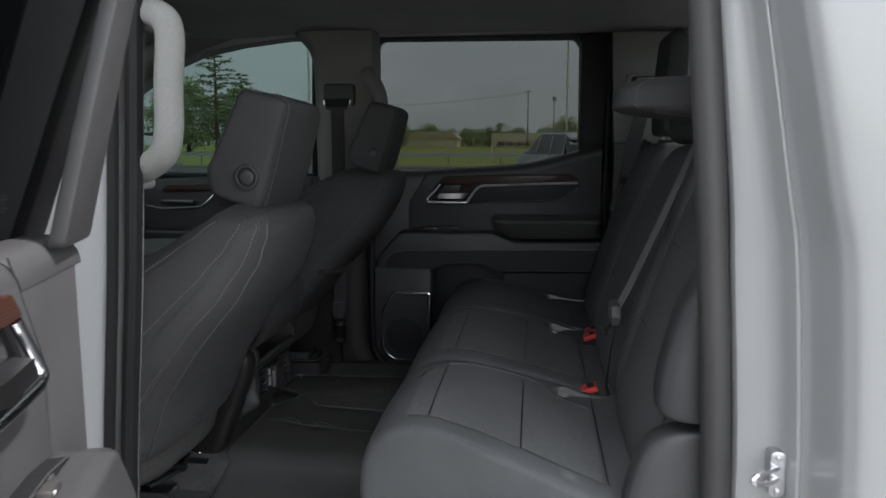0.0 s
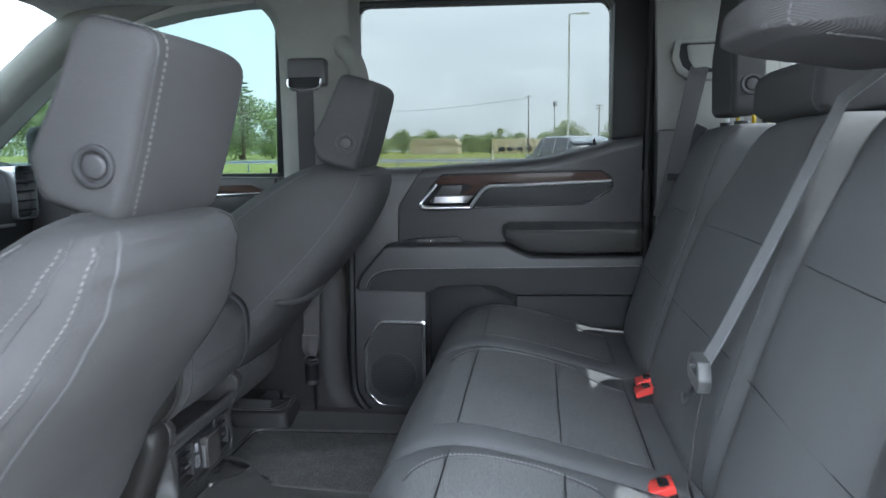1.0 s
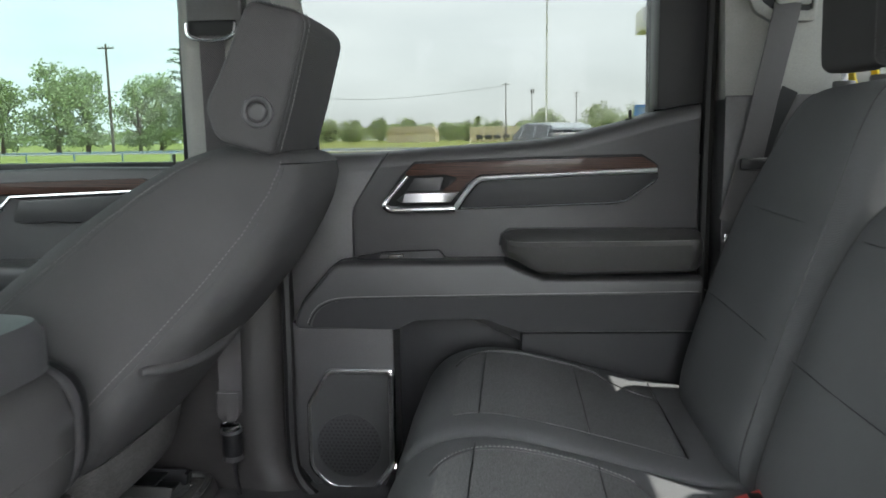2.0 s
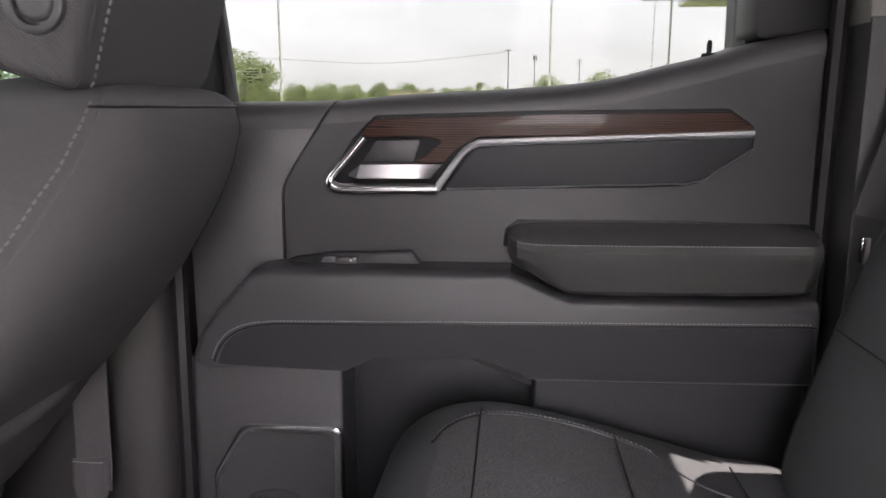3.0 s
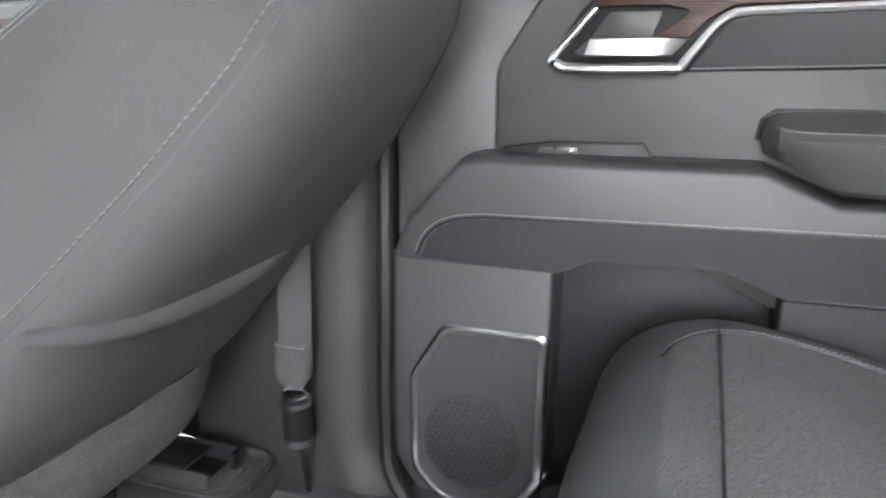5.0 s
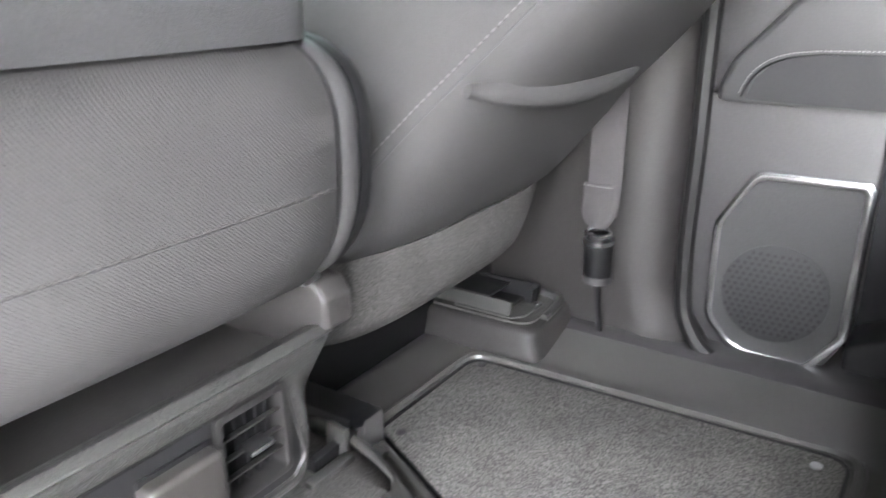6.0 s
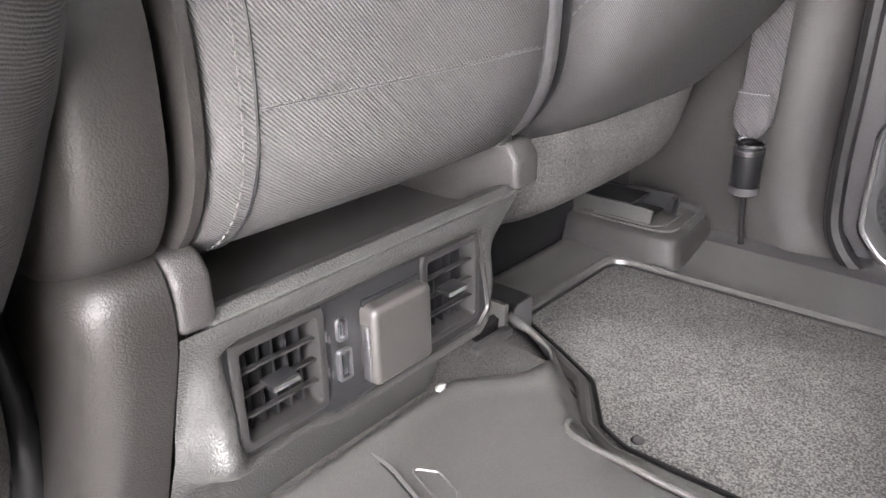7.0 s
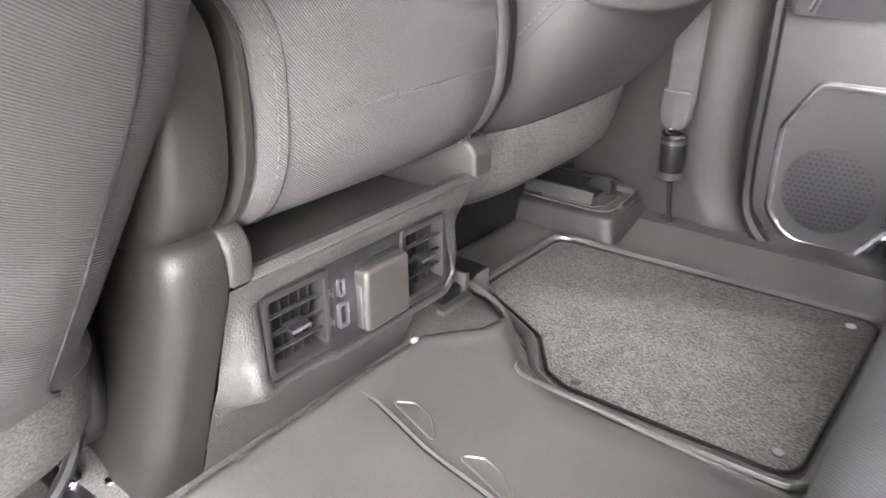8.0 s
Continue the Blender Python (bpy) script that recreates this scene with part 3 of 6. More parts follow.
# ---- rear doors ----
def rear_door(label, W, base, pane_mat, lean=0.0):
    d = thing("rear_door", base, label, "door", "rear doors", raw=True)

    def p(name, bm, mat, parent=d, label="", sharp=38):
        # the upper frame leans in towards the roof on the swung door
        for v in bm.verts:
            if v.co.y > 2.55 and v.co.z > 1.449:
                v.co.y -= lean * (1.9 + 8.0 * (v.co.z - 1.45))
                v.co.x += lean * (0.9 + 2.2 * (v.co.z - 1.45)) * (v.co.x < -0.3)
        return part(name, bm, mat, parent, label, sharp, W)

    p("outer_skin", prism(rounded([(-0.64, 0.80), (-0.64, 1.44), (-0.2, 1.45), (0.1, 1.49), (0.25, 1.52), (0.27, 1.0), (0.27, 0.80)], 0.02), "y", 2.60, 2.68, 0.012, 3), M_WHITE, label="white painted outer door skin")
    p("window_surround", frame_ring(rounded([(-0.64, 1.40), (-0.635, 1.84), (-0.61, 1.94), (0.20, 1.94), (0.235, 1.89), (0.255, 1.45)], 0.015), rounded([(-0.548, 1.434), (-0.5485, 1.84), (-0.546, 1.903), (0.125, 1.899), (0.141, 1.872), (0.145, 1.482)], [0.01, 0.01, 0.028, 0.024, 0.02, 0.01]), "y", 2.565, 2.66, 0.003), M_BLACK, label="black window surround")
    trim = prism(rounded([(-0.63 + lean, 1.45), (-0.628 + lean, 1.84), (-0.605 + lean, 1.915), (-0.545, 1.915), (-0.537, 1.84), (-0.504, 1.55), (-0.495, 1.45)], 0.01), "y", 2.5505, 2.566, 0.003)
    p("frame_trim", trim, M_PANEL, label="dark grey window frame trim")
    pane = p("pane", prism([(-0.558, 1.438), (-0.558, 1.915), (0.155, 1.915), (0.155, 1.49)], "y", 2.612, 2.617, 0), pane_mat, label="lightly tinted door window")
    for xa, xb, z in ((-0.502, -0.492, 1.502), (-0.490, -0.484, 1.502), (-0.506, -0.500, 1.4985), (-0.498, -0.484, 1.4985), (-0.500, -0.494, 1.4955), (-0.492, -0.486, 1.4955), (-0.506, -0.502, 1.4895), (-0.489, -0.480, 1.4895), (-0.499, -0.494, 1.4865), (-0.499, -0.494, 1.4905)):
        p("stamp_bar", box(xa, xb, 2.6095, 2.6115, z - 0.0006, z + 0.0006, 0), M_BLACK, pane)
    p("stamp_square", frame_ring(rrect(-0.4785, -0.4735, 1.499, 1.504, 0.0005, 2), rrect(-0.4775, -0.4745, 1.500, 1.503, 0.0003, 2), "y", 2.6095, 2.6115), M_BLACK, pane)
    belt = [(-0.498, 1.459), (-0.36, 1.461), (-0.269, 1.469), (-0.148, 1.475), (-0.059, 1.482), (-0.002, 1.491), (0.054, 1.505), (0.098, 1.515), (0.133, 1.526), (0.173, 1.535), (0.210, 1.543)]
    # upper panel, behind the front seam and below the window
    up = [(-0.4212, 1.240), (-0.4205, 1.35), (-0.416, 1.364), (-0.3665, 1.440)] + [(x, z - 0.020) for x, z in belt[2:]] + [(0.216, 1.515), (0.217, 1.10), (-0.10, 1.10)]
    p("upper_panel", prism(up, "y", 2.500, 2.60, 0.0025, 2), M_PANEL)
    # rounded ledge below the window, in two lengths either side of the seam
    for run in ([(-0.545, 1.457), (-0.50, 1.459), (-0.45, 1.4595), (-0.40, 1.4605), (-0.3545, 1.4615)], [(-0.3515, 1.4615)] + smooth_path(belt[2:], 3) + [(0.2165, 1.544)]):
        ledge = []
        for x, zb in run:
            ledge.append([(x + 0.66 * dz * (x < -0.34), y, zb + dz) for y, dz in ((2.5002, -0.034), (2.4998, -0.024), (2.5010, -0.017), (2.5045, -0.010), (2.5105, -0.0045), (2.519, -0.001), (2.530, 0.0), (2.606, 0.001), (2.606, -0.034))])
        p("window_ledge", loft(ledge), M_PANEL)
    p("front_panel", prism(rounded([(-0.545, 1.436), (-0.370, 1.438), (-0.4195, 1.362), (-0.4235, 1.35), (-0.4245, 1.24), (-0.545, 1.10)], 0.003), "y", 2.501, 2.60, 0.002, 2), M_PANEL)
    p("seam", tube([(-0.352, 2.5005, 1.4595), (-0.4165, 2.5005, 1.363), (-0.4215, 2.5005, 1.35), (-0.4222, 2.5005, 1.263)], 0.0010, 6), M_SOFT)
    # handle bezel, lever, wood strip and its chrome line
    p("handle_well", prism([(-0.322, 1.417), (-0.24, 1.419), (-0.234, 1.412), (-0.25, 1.386), (-0.22, 1.352), (-0.343, 1.352), (-0.362, 1.368)], "y", 2.4975, 2.52, 0.001), M_BLACK)
    p("handle_cup", prism(rounded([(-0.301, 1.413), (-0.246, 1.415), (-0.256, 1.388), (-0.32, 1.385)], 0.004), "y", 2.494, 2.51, 0.002), M_SOFT)
    wood = rounded([(-0.321, 1.4185), (-0.299, 1.440), (-0.089, 1.446), (0.112, 1.4485), (0.139, 1.431), (0.139, 1.4265), (-0.178, 1.4195), (-0.202, 1.405), (-0.218, 1.388), (-0.252, 1.388), (-0.217, 1.414), (-0.244, 1.4195)], [0.004, 0.012, 0, 0.01, 0.003, 0.002, 0.01, 0.004, 0.002, 0.002, 0.004, 0.004], 4)
    p("wood_strip", prism(wood, "y", 2.482, 2.51, 0.0075, 5), M_WOOD, label="glossy dark wood-grain strip")
    p("trim_gap", prism(rounded([(-0.330, 1.4165), (-0.302, 1.444), (-0.089, 1.450), (0.114, 1.4525), (0.144, 1.432), (0.143, 1.405), (0.083, 1.3655), (0.065, 1.3615), (-0.345, 1.350), (-0.364, 1.367)], 0.008), "y", 2.4965, 2.51, 0.001), M_BLACK)
    line = [(-0.226, 2.484, 1.3565), (-0.203, 2.482, 1.389), (-0.190, 2.482, 1.404), (-0.178, 2.482, 1.4108), (-0.163, 2.482, 1.4128), (-0.05, 2.482, 1.4172), (0.05, 2.482, 1.421), (0.139, 2.482, 1.4242)]
    p("chrome_line", tube(smooth_path(line, 4), 0.0048, 8), M_BRIGHT, label="thin chrome line")
    ring = smooth_path([(-0.314, 2.487, 1.4175), (-0.334, 2.486, 1.394), (-0.354, 2.485, 1.371), (-0.3565, 2.485, 1.3625), (-0.348, 2.485, 1.3565), (-0.335, 2.485, 1.3555), (-0.28, 2.485, 1.356), (-0.226, 2.486, 1.3565)], 4)
    p("handle_bezel", tube(ring, [0.0052 + 0.0026 * min(1, max(0, (i - 9) / 4)) for i in range(len(ring))], 10), M_CHROME, label="chrome handle bezel")
    p("lever", loft([[(-0.334, 2.492, 1.3735), (-0.334, 2.486, 1.3725), (-0.334, 2.490, 1.3705), (-0.334, 2.494, 1.371)], [(-0.318, 2.492, 1.387), (-0.318, 2.476, 1.3855), (-0.322, 2.474, 1.3695), (-0.324, 2.49, 1.3675)], [(-0.250, 2.492, 1.388), (-0.250, 2.474, 1.3865), (-0.248, 2.472, 1.370), (-0.246, 2.49, 1.368)], [(-0.218, 2.492, 1.3875), (-0.219, 2.482, 1.3865), (-0.234, 2.481, 1.370), (-0.234, 2.49, 1.3685)]]), M_LEVER, label="satin chrome door lever")
    pad = rounded([(-0.216, 1.3575), (-0.180, 1.405), (-0.165, 1.408), (0.138, 1.4195), (0.139, 1.408), (0.083, 1.3705), (0.066, 1.3675)], [0.004, 0.01, 0.004, 0.003, 0.008, 0.01, 0.01])
    p("pull_pad", prism(pad, "y", 2.483, 2.51, 0.006, 3), M_PAD)
    p("pad_line", tube([(-0.214, 2.4842, 1.3570), (0.066, 2.4842, 1.3662), (0.084, 2.4842, 1.3695), (0.1395, 2.4842, 1.4070)], 0.0013, 6), M_SATIN, label="thin satin edge under the pull pad")
    # armrest, lofted from its nose to the rear edge
    sec = []
    for x, zt, zf, zb, yf in ((-0.139, 1.300, 1.297, 1.286, 2.470), (-0.136, 1.308, 1.302, 1.276, 2.445), (-0.128, 1.313, 1.302, 1.272, 2.424), (-0.112, 1.315, 1.299, 1.266, 2.416), (-0.090, 1.316, 1.2985, 1.253, 2.414), (-0.068, 1.3165, 1.2985, 1.243, 2.414), (-0.02, 1.317, 1.299, 1.2415, 2.414), (0.075, 1.3175, 1.300, 1.2435, 2.414), (0.12, 1.3155, 1.3005, 1.2445, 2.414), (0.190, 1.3155, 1.301, 1.2465, 2.416), (0.206, 1.315, 1.30, 1.248, 2.43), (0.216, 1.313, 1.298, 1.25, 2.45)):
        sec.append([(x, 2.53, zt + 0.001), (x, 2.50, zt), (x, 2.47, zt - 0.001), (x, yf + 0.022, zf + 0.008), (x, yf + 0.006, zf + 0.004), (x, yf, zf - 0.004), (x, yf + 0.002, zf - 0.016), (x, yf + 0.008, (zf + zb) / 2 - 0.004), (x, yf + 0.013, zb + 0.006), (x, yf + 0.022, zb), (x, 2.53, zb)])
    p("armrest", loft(sec), M_ARM, label="padded vinyl armrest")
    p("stitching", stitches([(-0.133, 2.425, 1.306), (-0.122, 2.418, 1.3035), (-0.10, 2.4148, 1.3030), (0.0, 2.4148, 1.3035), (0.1, 2.4148, 1.3045), (0.188, 2.4168, 1.3052)], 0.0046, 0.0031, 0.0008), M_THREADDOOR)
    p("armrest_gap", prism(rounded([(-0.146, 1.285), (-0.142, 1.308), (-0.128, 1.3185), (0.075, 1.3200), (0.13, 1.318), (0.2165, 1.318), (0.2165, 1.305), (0.2, 1.29), (0, 1.28)], 0.004), "y", 2.4985, 2.51, 0.0005), M_BLACK)
    # padded band across the door
    band = rounded([(-0.530, 1.136), (-0.530, 1.152), (-0.517, 1.182), (-0.450, 1.258), (-0.428, 1.2625), (-0.135, 1.2645), (-0.066, 1.235), (0.216, 1.238), (0.217, 1.137), (-0.106, 1.132), (-0.125, 1.140), (-0.168, 1.157), (-0.30, 1.153), (-0.335, 1.135)], [0.004, 0.01, 0.02, 0.02, 0.01, 0.004, 0.01, 0.004, 0.004, 0.01, 0.01, 0.012, 0.012, 0.008], 4)
    soft_edge = []
    for y, k in [(2.56, 0.0)] + [(2.447 + 0.018 * (1 - math.sin(a)), 1 - math.cos(a)) for a in np.linspace(0, math.pi / 2, 7)]:
        soft_edge.append([(x + 0.012 * k * ease((-0.44 - x) / 0.06), y, z - 0.012 * k * ease((z - 1.19) / 0.03)) for x, z in band])
    p("padded_band", loft(soft_edge), M_SOFT)
    seam_line = smooth_path([(-0.503, 2.4462, 1.146), (-0.494, 2.4462, 1.166), (-0.479, 2.4462, 1.1815), (-0.458, 2.4462, 1.191), (-0.430, 2.4462, 1.1955), (-0.39, 2.4462, 1.1972), (-0.1, 2.4462, 1.2038), (0.212, 2.4462, 1.2102)], 8)
    p("stitching", stitches(seam_line, 0.0046, 0.0031, 0.0008), M_THREADDOOR)
    p("seam", tube([(q[0] + 0.002, 2.4468, q[2] - 0.0042) for q in seam_line], 0.0013, 6), M_BLACK)
    lower_band = rounded([(-0.496, 1.139), (-0.487, 1.163), (-0.473, 1.1775), (-0.455, 1.1865), (-0.43, 1.1908), (-0.39, 1.1925), (-0.1, 1.199), (0.212, 1.2055), (0.2135, 1.1375), (-0.105, 1.1325), (-0.124, 1.1405), (-0.168, 1.1575), (-0.301, 1.1535), (-0.336, 1.1355)], 0.004)
    p("lower_band", prism(lower_band, "y", 2.4455, 2.46, 0.0015), M_PAD, label="darker flat strip below the stitching")
    # lighter tube puts the highlight along the band's lower edge into the shape
    p("edge_highlight", tube([(-0.103, 2.4462, 1.1332), (0.06, 2.4462, 1.1356), (0.2135, 2.4462, 1.1380)], 0.0014, 6), M_VINYL, label="thin lighter strip drawn as the highlight under the padded band")
    # window switch on the ledge above the band
    p("switch_plate", prism(rounded([(-0.418, 1.252), (-0.409, 1.267), (-0.358, 1.2745), (-0.257, 1.278), (-0.247, 1.266), (-0.246, 1.256)], 0.005), "y", 2.484, 2.51, 0.003), M_BLACK)
    p("plate_trim", tube([(-0.418, 2.4836, 1.252), (-0.409, 2.4834, 1.267), (-0.358, 2.4834, 1.2745), (-0.257, 2.4834, 1.278), (-0.247, 2.4834, 1.266)], 0.0012, 6), M_SATIN if lean else M_BLACK)
    p("switch", prism(rounded([(-0.352, 1.2635), (-0.347, 1.2715), (-0.324, 1.2725), (-0.322, 1.2645)], 0.002), "y", 2.473, 2.492, 0.002), M_COVER, label="small grey window switch")
    p("switch_well", prism(rounded([(-0.372, 1.262), (-0.366, 1.2705), (-0.352, 1.2712), (-0.353, 1.2632)], 0.002), "y", 2.4828, 2.49, 0.0005), M_PANEL)
    p("switch_mark", box(-0.332, -0.329, 2.4718, 2.473, 1.2672, 1.2702, 0.0003), M_WHITEPL)
    # below the band: speaker panel, open pocket, rear panel
    p("speaker_panel", prism(rounded([(-0.545, 1.14), (-0.345, 1.14), (-0.345, 0.86), (-0.375, 0.80), (-0.50, 0.80), (-0.545, 0.86)], [0.004, 0.006, 0.03, 0.02, 0.03, 0.03]), "y", 2.473, 2.58, 0.006, 3), M_PANEL)
    p("pocket_back", box(-0.36, -0.09, 2.548, 2.57, 0.80, 1.16, 0.01), M_DARKPANEL)
    p("pocket_lip", prism(rounded([(-0.35, 0.80), (-0.35, 0.845), (-0.28, 0.875), (-0.10, 0.875), (-0.10, 0.80)], 0.02), "y", 2.475, 2.58, 0.008, 3), M_DARKPANEL)
    p("rear_panel", prism(rounded([(-0.105, 0.80), (-0.105, 1.125), (0.217, 1.13), (0.217, 0.80)], 0.006), "y", 2.470, 2.58, 0.006, 3), M_DARKPANEL)
    so = rounded([(-0.517, 0.982), (-0.475, 1.0535), (-0.351, 1.0535), (-0.344, 1.045), (-0.346, 0.858), (-0.386, 0.803), (-0.478, 0.806), (-0.517, 0.85)], [0.03, 0.022, 0.010, 0.006, 0.018, 0.018, 0.05, 0.04])
    si = rounded([(-0.507, 0.980), (-0.470, 1.0415), (-0.360, 1.0415), (-0.356, 1.036), (-0.358, 0.862), (-0.390, 0.815), (-0.474, 0.817), (-0.507, 0.855)], [0.03, 0.020, 0.008, 0.004, 0.018, 0.018, 0.046, 0.036])
    p("speaker_bezel", frame_ring(so, si, "y", 2.461, 2.478, 0.003), M_CHROME, label="chrome speaker bezel")
    p("speaker_grille", prism(si, "y", 2.4675, 2.478, 0.0), M_GRILLE, label="black perforated speaker grille")
    p("speaker_cone", disc((-0.436, 0.897), 0.064, "y", 2.4655, 2.470, 32, 0.001), M_MESH)
    holes = bmesh.new()
    for i in range(-7, 8):
        for j in range(-7, 8):
            hx, hz = (i + 0.5 * (j % 2)) * 0.0085, j * 0.0074
            if hx * hx + hz * hz < 0.06 ** 2:
                disc((-0.436 + hx, 0.897 + hz), 0.0026, "y", 2.4646, 2.466, 6, 0, holes)
    tagged(p("perforation", holes, M_CONE), kind="stuff")
    p("lock_pin", tube([(0.098, 2.545, 1.508), (0.098, 2.545, 1.528), (0.0985, 2.545, 1.533)], [0.0028, 0.0034, 0.0022], 10), M_BLACK)
    p("lock_pin_collar", disc((0.098, 2.545), 0.009, "z", 1.512, 1.518, 16, 0.002), M_BLACK)
    return d


rear_door("closed far rear door in dark grey trim with wood strip and chrome handle", CAB, at(-0.55, 2.5, 0.8), M_PANE)
HINGE = (-0.697, 0.813)
SWING = 71
NEARDOOR = CAB @ Matrix.Translation((*HINGE, 0)) @ Matrix.Rotation(radians(-SWING), 4, "Z") @ Matrix.Translation((-HINGE[0], -HINGE[1], 0)) @ Matrix.Translation((0, 2 * CENTRE, 0)) @ Matrix.Diagonal((1, -1, 1, 1))
rear_door("open near rear door in dark grey trim with wood strip and chrome handle", NEARDOOR, NEARDOOR @ Vector((-0.55, 2.5, 0.8)), M_PANEDARK, 0.032)

# ---- front seats ----
def offset_line(rings, col, out=0.0012):
    """The line of one column of a loft, lifted a little off its surface."""
    res = []
    for r in rings:
        c = Vector((sum(p[0] for p in r), sum(p[1] for p in r), sum(p[2] for p in r))) / len(r)
        p = Vector(tuple(r[col]))
        res.append(p + (p - c).normalized() * out)
    return res


def front_seat(driver):
    """Passenger's seat where it stands; the driver's is its mirror, set a little forward and lower."""
    s = thing("bucket_seat", (-1.0, 1.25 if driver else 2.25, 0.82), "dark grey cloth front bucket seat with contrast stitching", "seat", "front seats")
    shift = Vector((-0.022, 0, -0.029)) if driver else Vector((0, 0, 0))
    turn = Matrix.Translation((0, 3.475, 0)) @ Matrix.Diagonal((1, -1, 1, 1)) if driver else Matrix.Identity(4)
    W = CAB @ Matrix.Translation(shift) @ turn
    H = CAB @ Matrix.Translation(shift + Vector((0, -0.885, 0))) if driver else CAB

    def p(name, bm, mat, parent=s, label="", m=W):
        return part(name, bm, mat, parent, label, 38, m)

    st = [(1.040, -0.96, -0.700, 1.95, 2.37), (1.046, -0.99, -0.684, 1.928, 2.392), (1.06, -1.0, -0.668, 1.920, 2.402), (1.10, -0.98, -0.634, 1.935, 2.408), (1.16, -0.94, -0.586, 1.958, 2.412), (1.25, -0.87, -0.500, 1.998, 2.412), (1.33, -0.78, -0.438, 2.036, 2.405), (1.39, -0.70, -0.405, 2.062, 2.392), (1.43, -0.635, -0.394, 2.078, 2.386), (1.455, -0.585, -0.396, 2.09, 2.372), (1.468, -0.54, -0.412, 2.11, 2.35), (1.473, -0.50, -0.44, 2.15, 2.31)]
    if driver:
        st = [(z, x0 + float(np.interp(z, (1.16, 1.33, 1.39, 1.43, 1.455, 1.468, 1.473), (0, 0.06, 0.088, 0.095, 0.085, 0.06, 0.04))), x1 + float(np.interp(z, (1.04, 1.06, 1.10, 1.16, 1.25), (0.075, 0.07, 0.052, 0.026, 0))), y0 - float(np.interp(z, (1.04, 1.06, 1.10, 1.16, 1.25, 1.33, 1.40, 1.47), (-0.005, -0.03, 0.0, 0.043, 0.085, 0.085, 0.055, 0.045))), y1) for z, x0, x1, y0, y1 in st]
    st = smooth_path(st, 4)
    rings = [superring(x0, x1, y0, y1, z, 4.2, 64, lambda u, v: 0.012 * (1 - v * v) * (u < 0)) for z, x0, x1, y0, y1 in st]
    # soft creases in the cover of the side
    for k, rg in enumerate(rings):
        for i, q in enumerate(rg):
            w = (0.0022 if driver else 0.0008) * math.sin(7.0 * k * 0.21 + 5 * q[0]) * math.sin(0.35 * i + 0.2 * k)
            # the outer shoulder of the passenger's seat is drawn in
            f = 0 if driver else max(0.0, min(1.0, (q[1] - 2.24) / 0.13)) ** 1.6 * max(0.0, min(1.0, (q[2] - 1.15) / 0.2))
            rg[i] = (q[0] + w - 0.018 * f * (q[0] > st[k][1] + 0.05), q[1] + w * 0.6 - 0.012 * f, q[2])
    back = p("backrest", loft(rings), M_FABRIC)
    n = len(rings)
    # seams: passenger's on the inner side, driver's on the outer side
    for col in (10, 15, 19) if driver else (43, 52):
        p("stitching", stitches(offset_line(rings[4:n - 7], col, 0.0012), r=0.0012 if driver else 0.001), M_THREADSEAT if driver else M_THREAD, back)
        p("piping", tube(offset_line(rings[2:n - 6], col - 1 if driver else col + 1, -0.0004), 0.0011, 6), M_SOFT, back)
    if driver:
        p("piping", tube(offset_line(rings[2:n - 5], 6, 0.0004), 0.0016, 6), M_VINYL, back)
    p("piping", tube(offset_line(rings[2:n - 5], 58, 0.0002) if driver else offset_line(rings[n // 2:n - 8], 3, 0.0003), 0.0011, 6), M_BLACK, back)
    if not driver:
        top = offset_line([rings[n - 9][c:c + 1] + rings[n - 9][(c + 32) % 64:(c + 32) % 64 + 1] for c in list(range(52, 64)) + list(range(0, 9))], 0, 0.0006)
        p("piping", tube(top, 0.0012, 6), M_BLACK, back)
    # map pocket: a bulging lip across the lower back
    lip = []
    for i in range(13):
        f = i / 12
        y = 1.985 + 0.335 * f
        zz = 1.197 + 0.006 * f - 0.016 * math.sin(math.pi * f)
        xx = -0.5605 + 0.002 * f - 0.020 * abs(2 * f - 1) ** 4 + 0.006 * math.sin(math.pi * f) - 0.010
        lip.append((xx, y, zz))
    if not driver:
        p("pocket_lip", tube(lip, [0.005 + 0.0075 * math.sin(math.pi * i / 12) ** 0.3 for i in range(13)], 12), M_FABRIC)
    # lower flap and cushion
    flap = []
    for z, x0, x1, y0, y1 in ((0.943, -1.0, -0.765, 1.97, 2.25), (0.948, -1.0, -0.735, 1.955, 2.272), (0.958, -1.0, -0.712, 1.945, 2.297), (0.98, -1.0, -0.688, 1.938, 2.328), (1.02, -1.0, -0.678, 1.936, 2.348), (1.05, -1.0, -0.674, 1.936, 2.358)):
        flap.append(superring(x0, x1 + (0.042 if driver else 0), y0, y1, z, 4, 40))
    p("lower_flap", loft(smooth_rings(flap, 3)), M_FLEECE, s, "grey carpet-backed lower flap")
    cush = [superring(-1.55, -0.88, 1.95, 2.40, z, e, 48) for z, e in ((0.90, 6), (0.93, 6), (1.0, 6))] + [superring(-1.54, -0.89, 1.96, 2.39, 1.06, 5, 48), superring(-1.5, -0.92, 2.0, 2.35, 1.09, 4, 48)]
    p("cushion", loft(smooth_rings(cush, 3)), M_FABRIC)
    p("seat_base", box(-1.45, -0.86, 2.02, 2.34, 0.825 if driver else 0.79, 0.90, 0.01), M_BLACK)
    p("side_shield", box(-1.4, -0.86, 1.93, 1.965, 0.86, 1.0, 0.015, 3), M_BLACK)
    for y in (2.04, 2.30):
        p("slide_rail", box(-1.45, -0.93 if y > 2.2 and not driver else -0.74, y - 0.02, y + 0.02, 0.815 if driver else 0.787, 0.845, 0.004), M_SATIN)
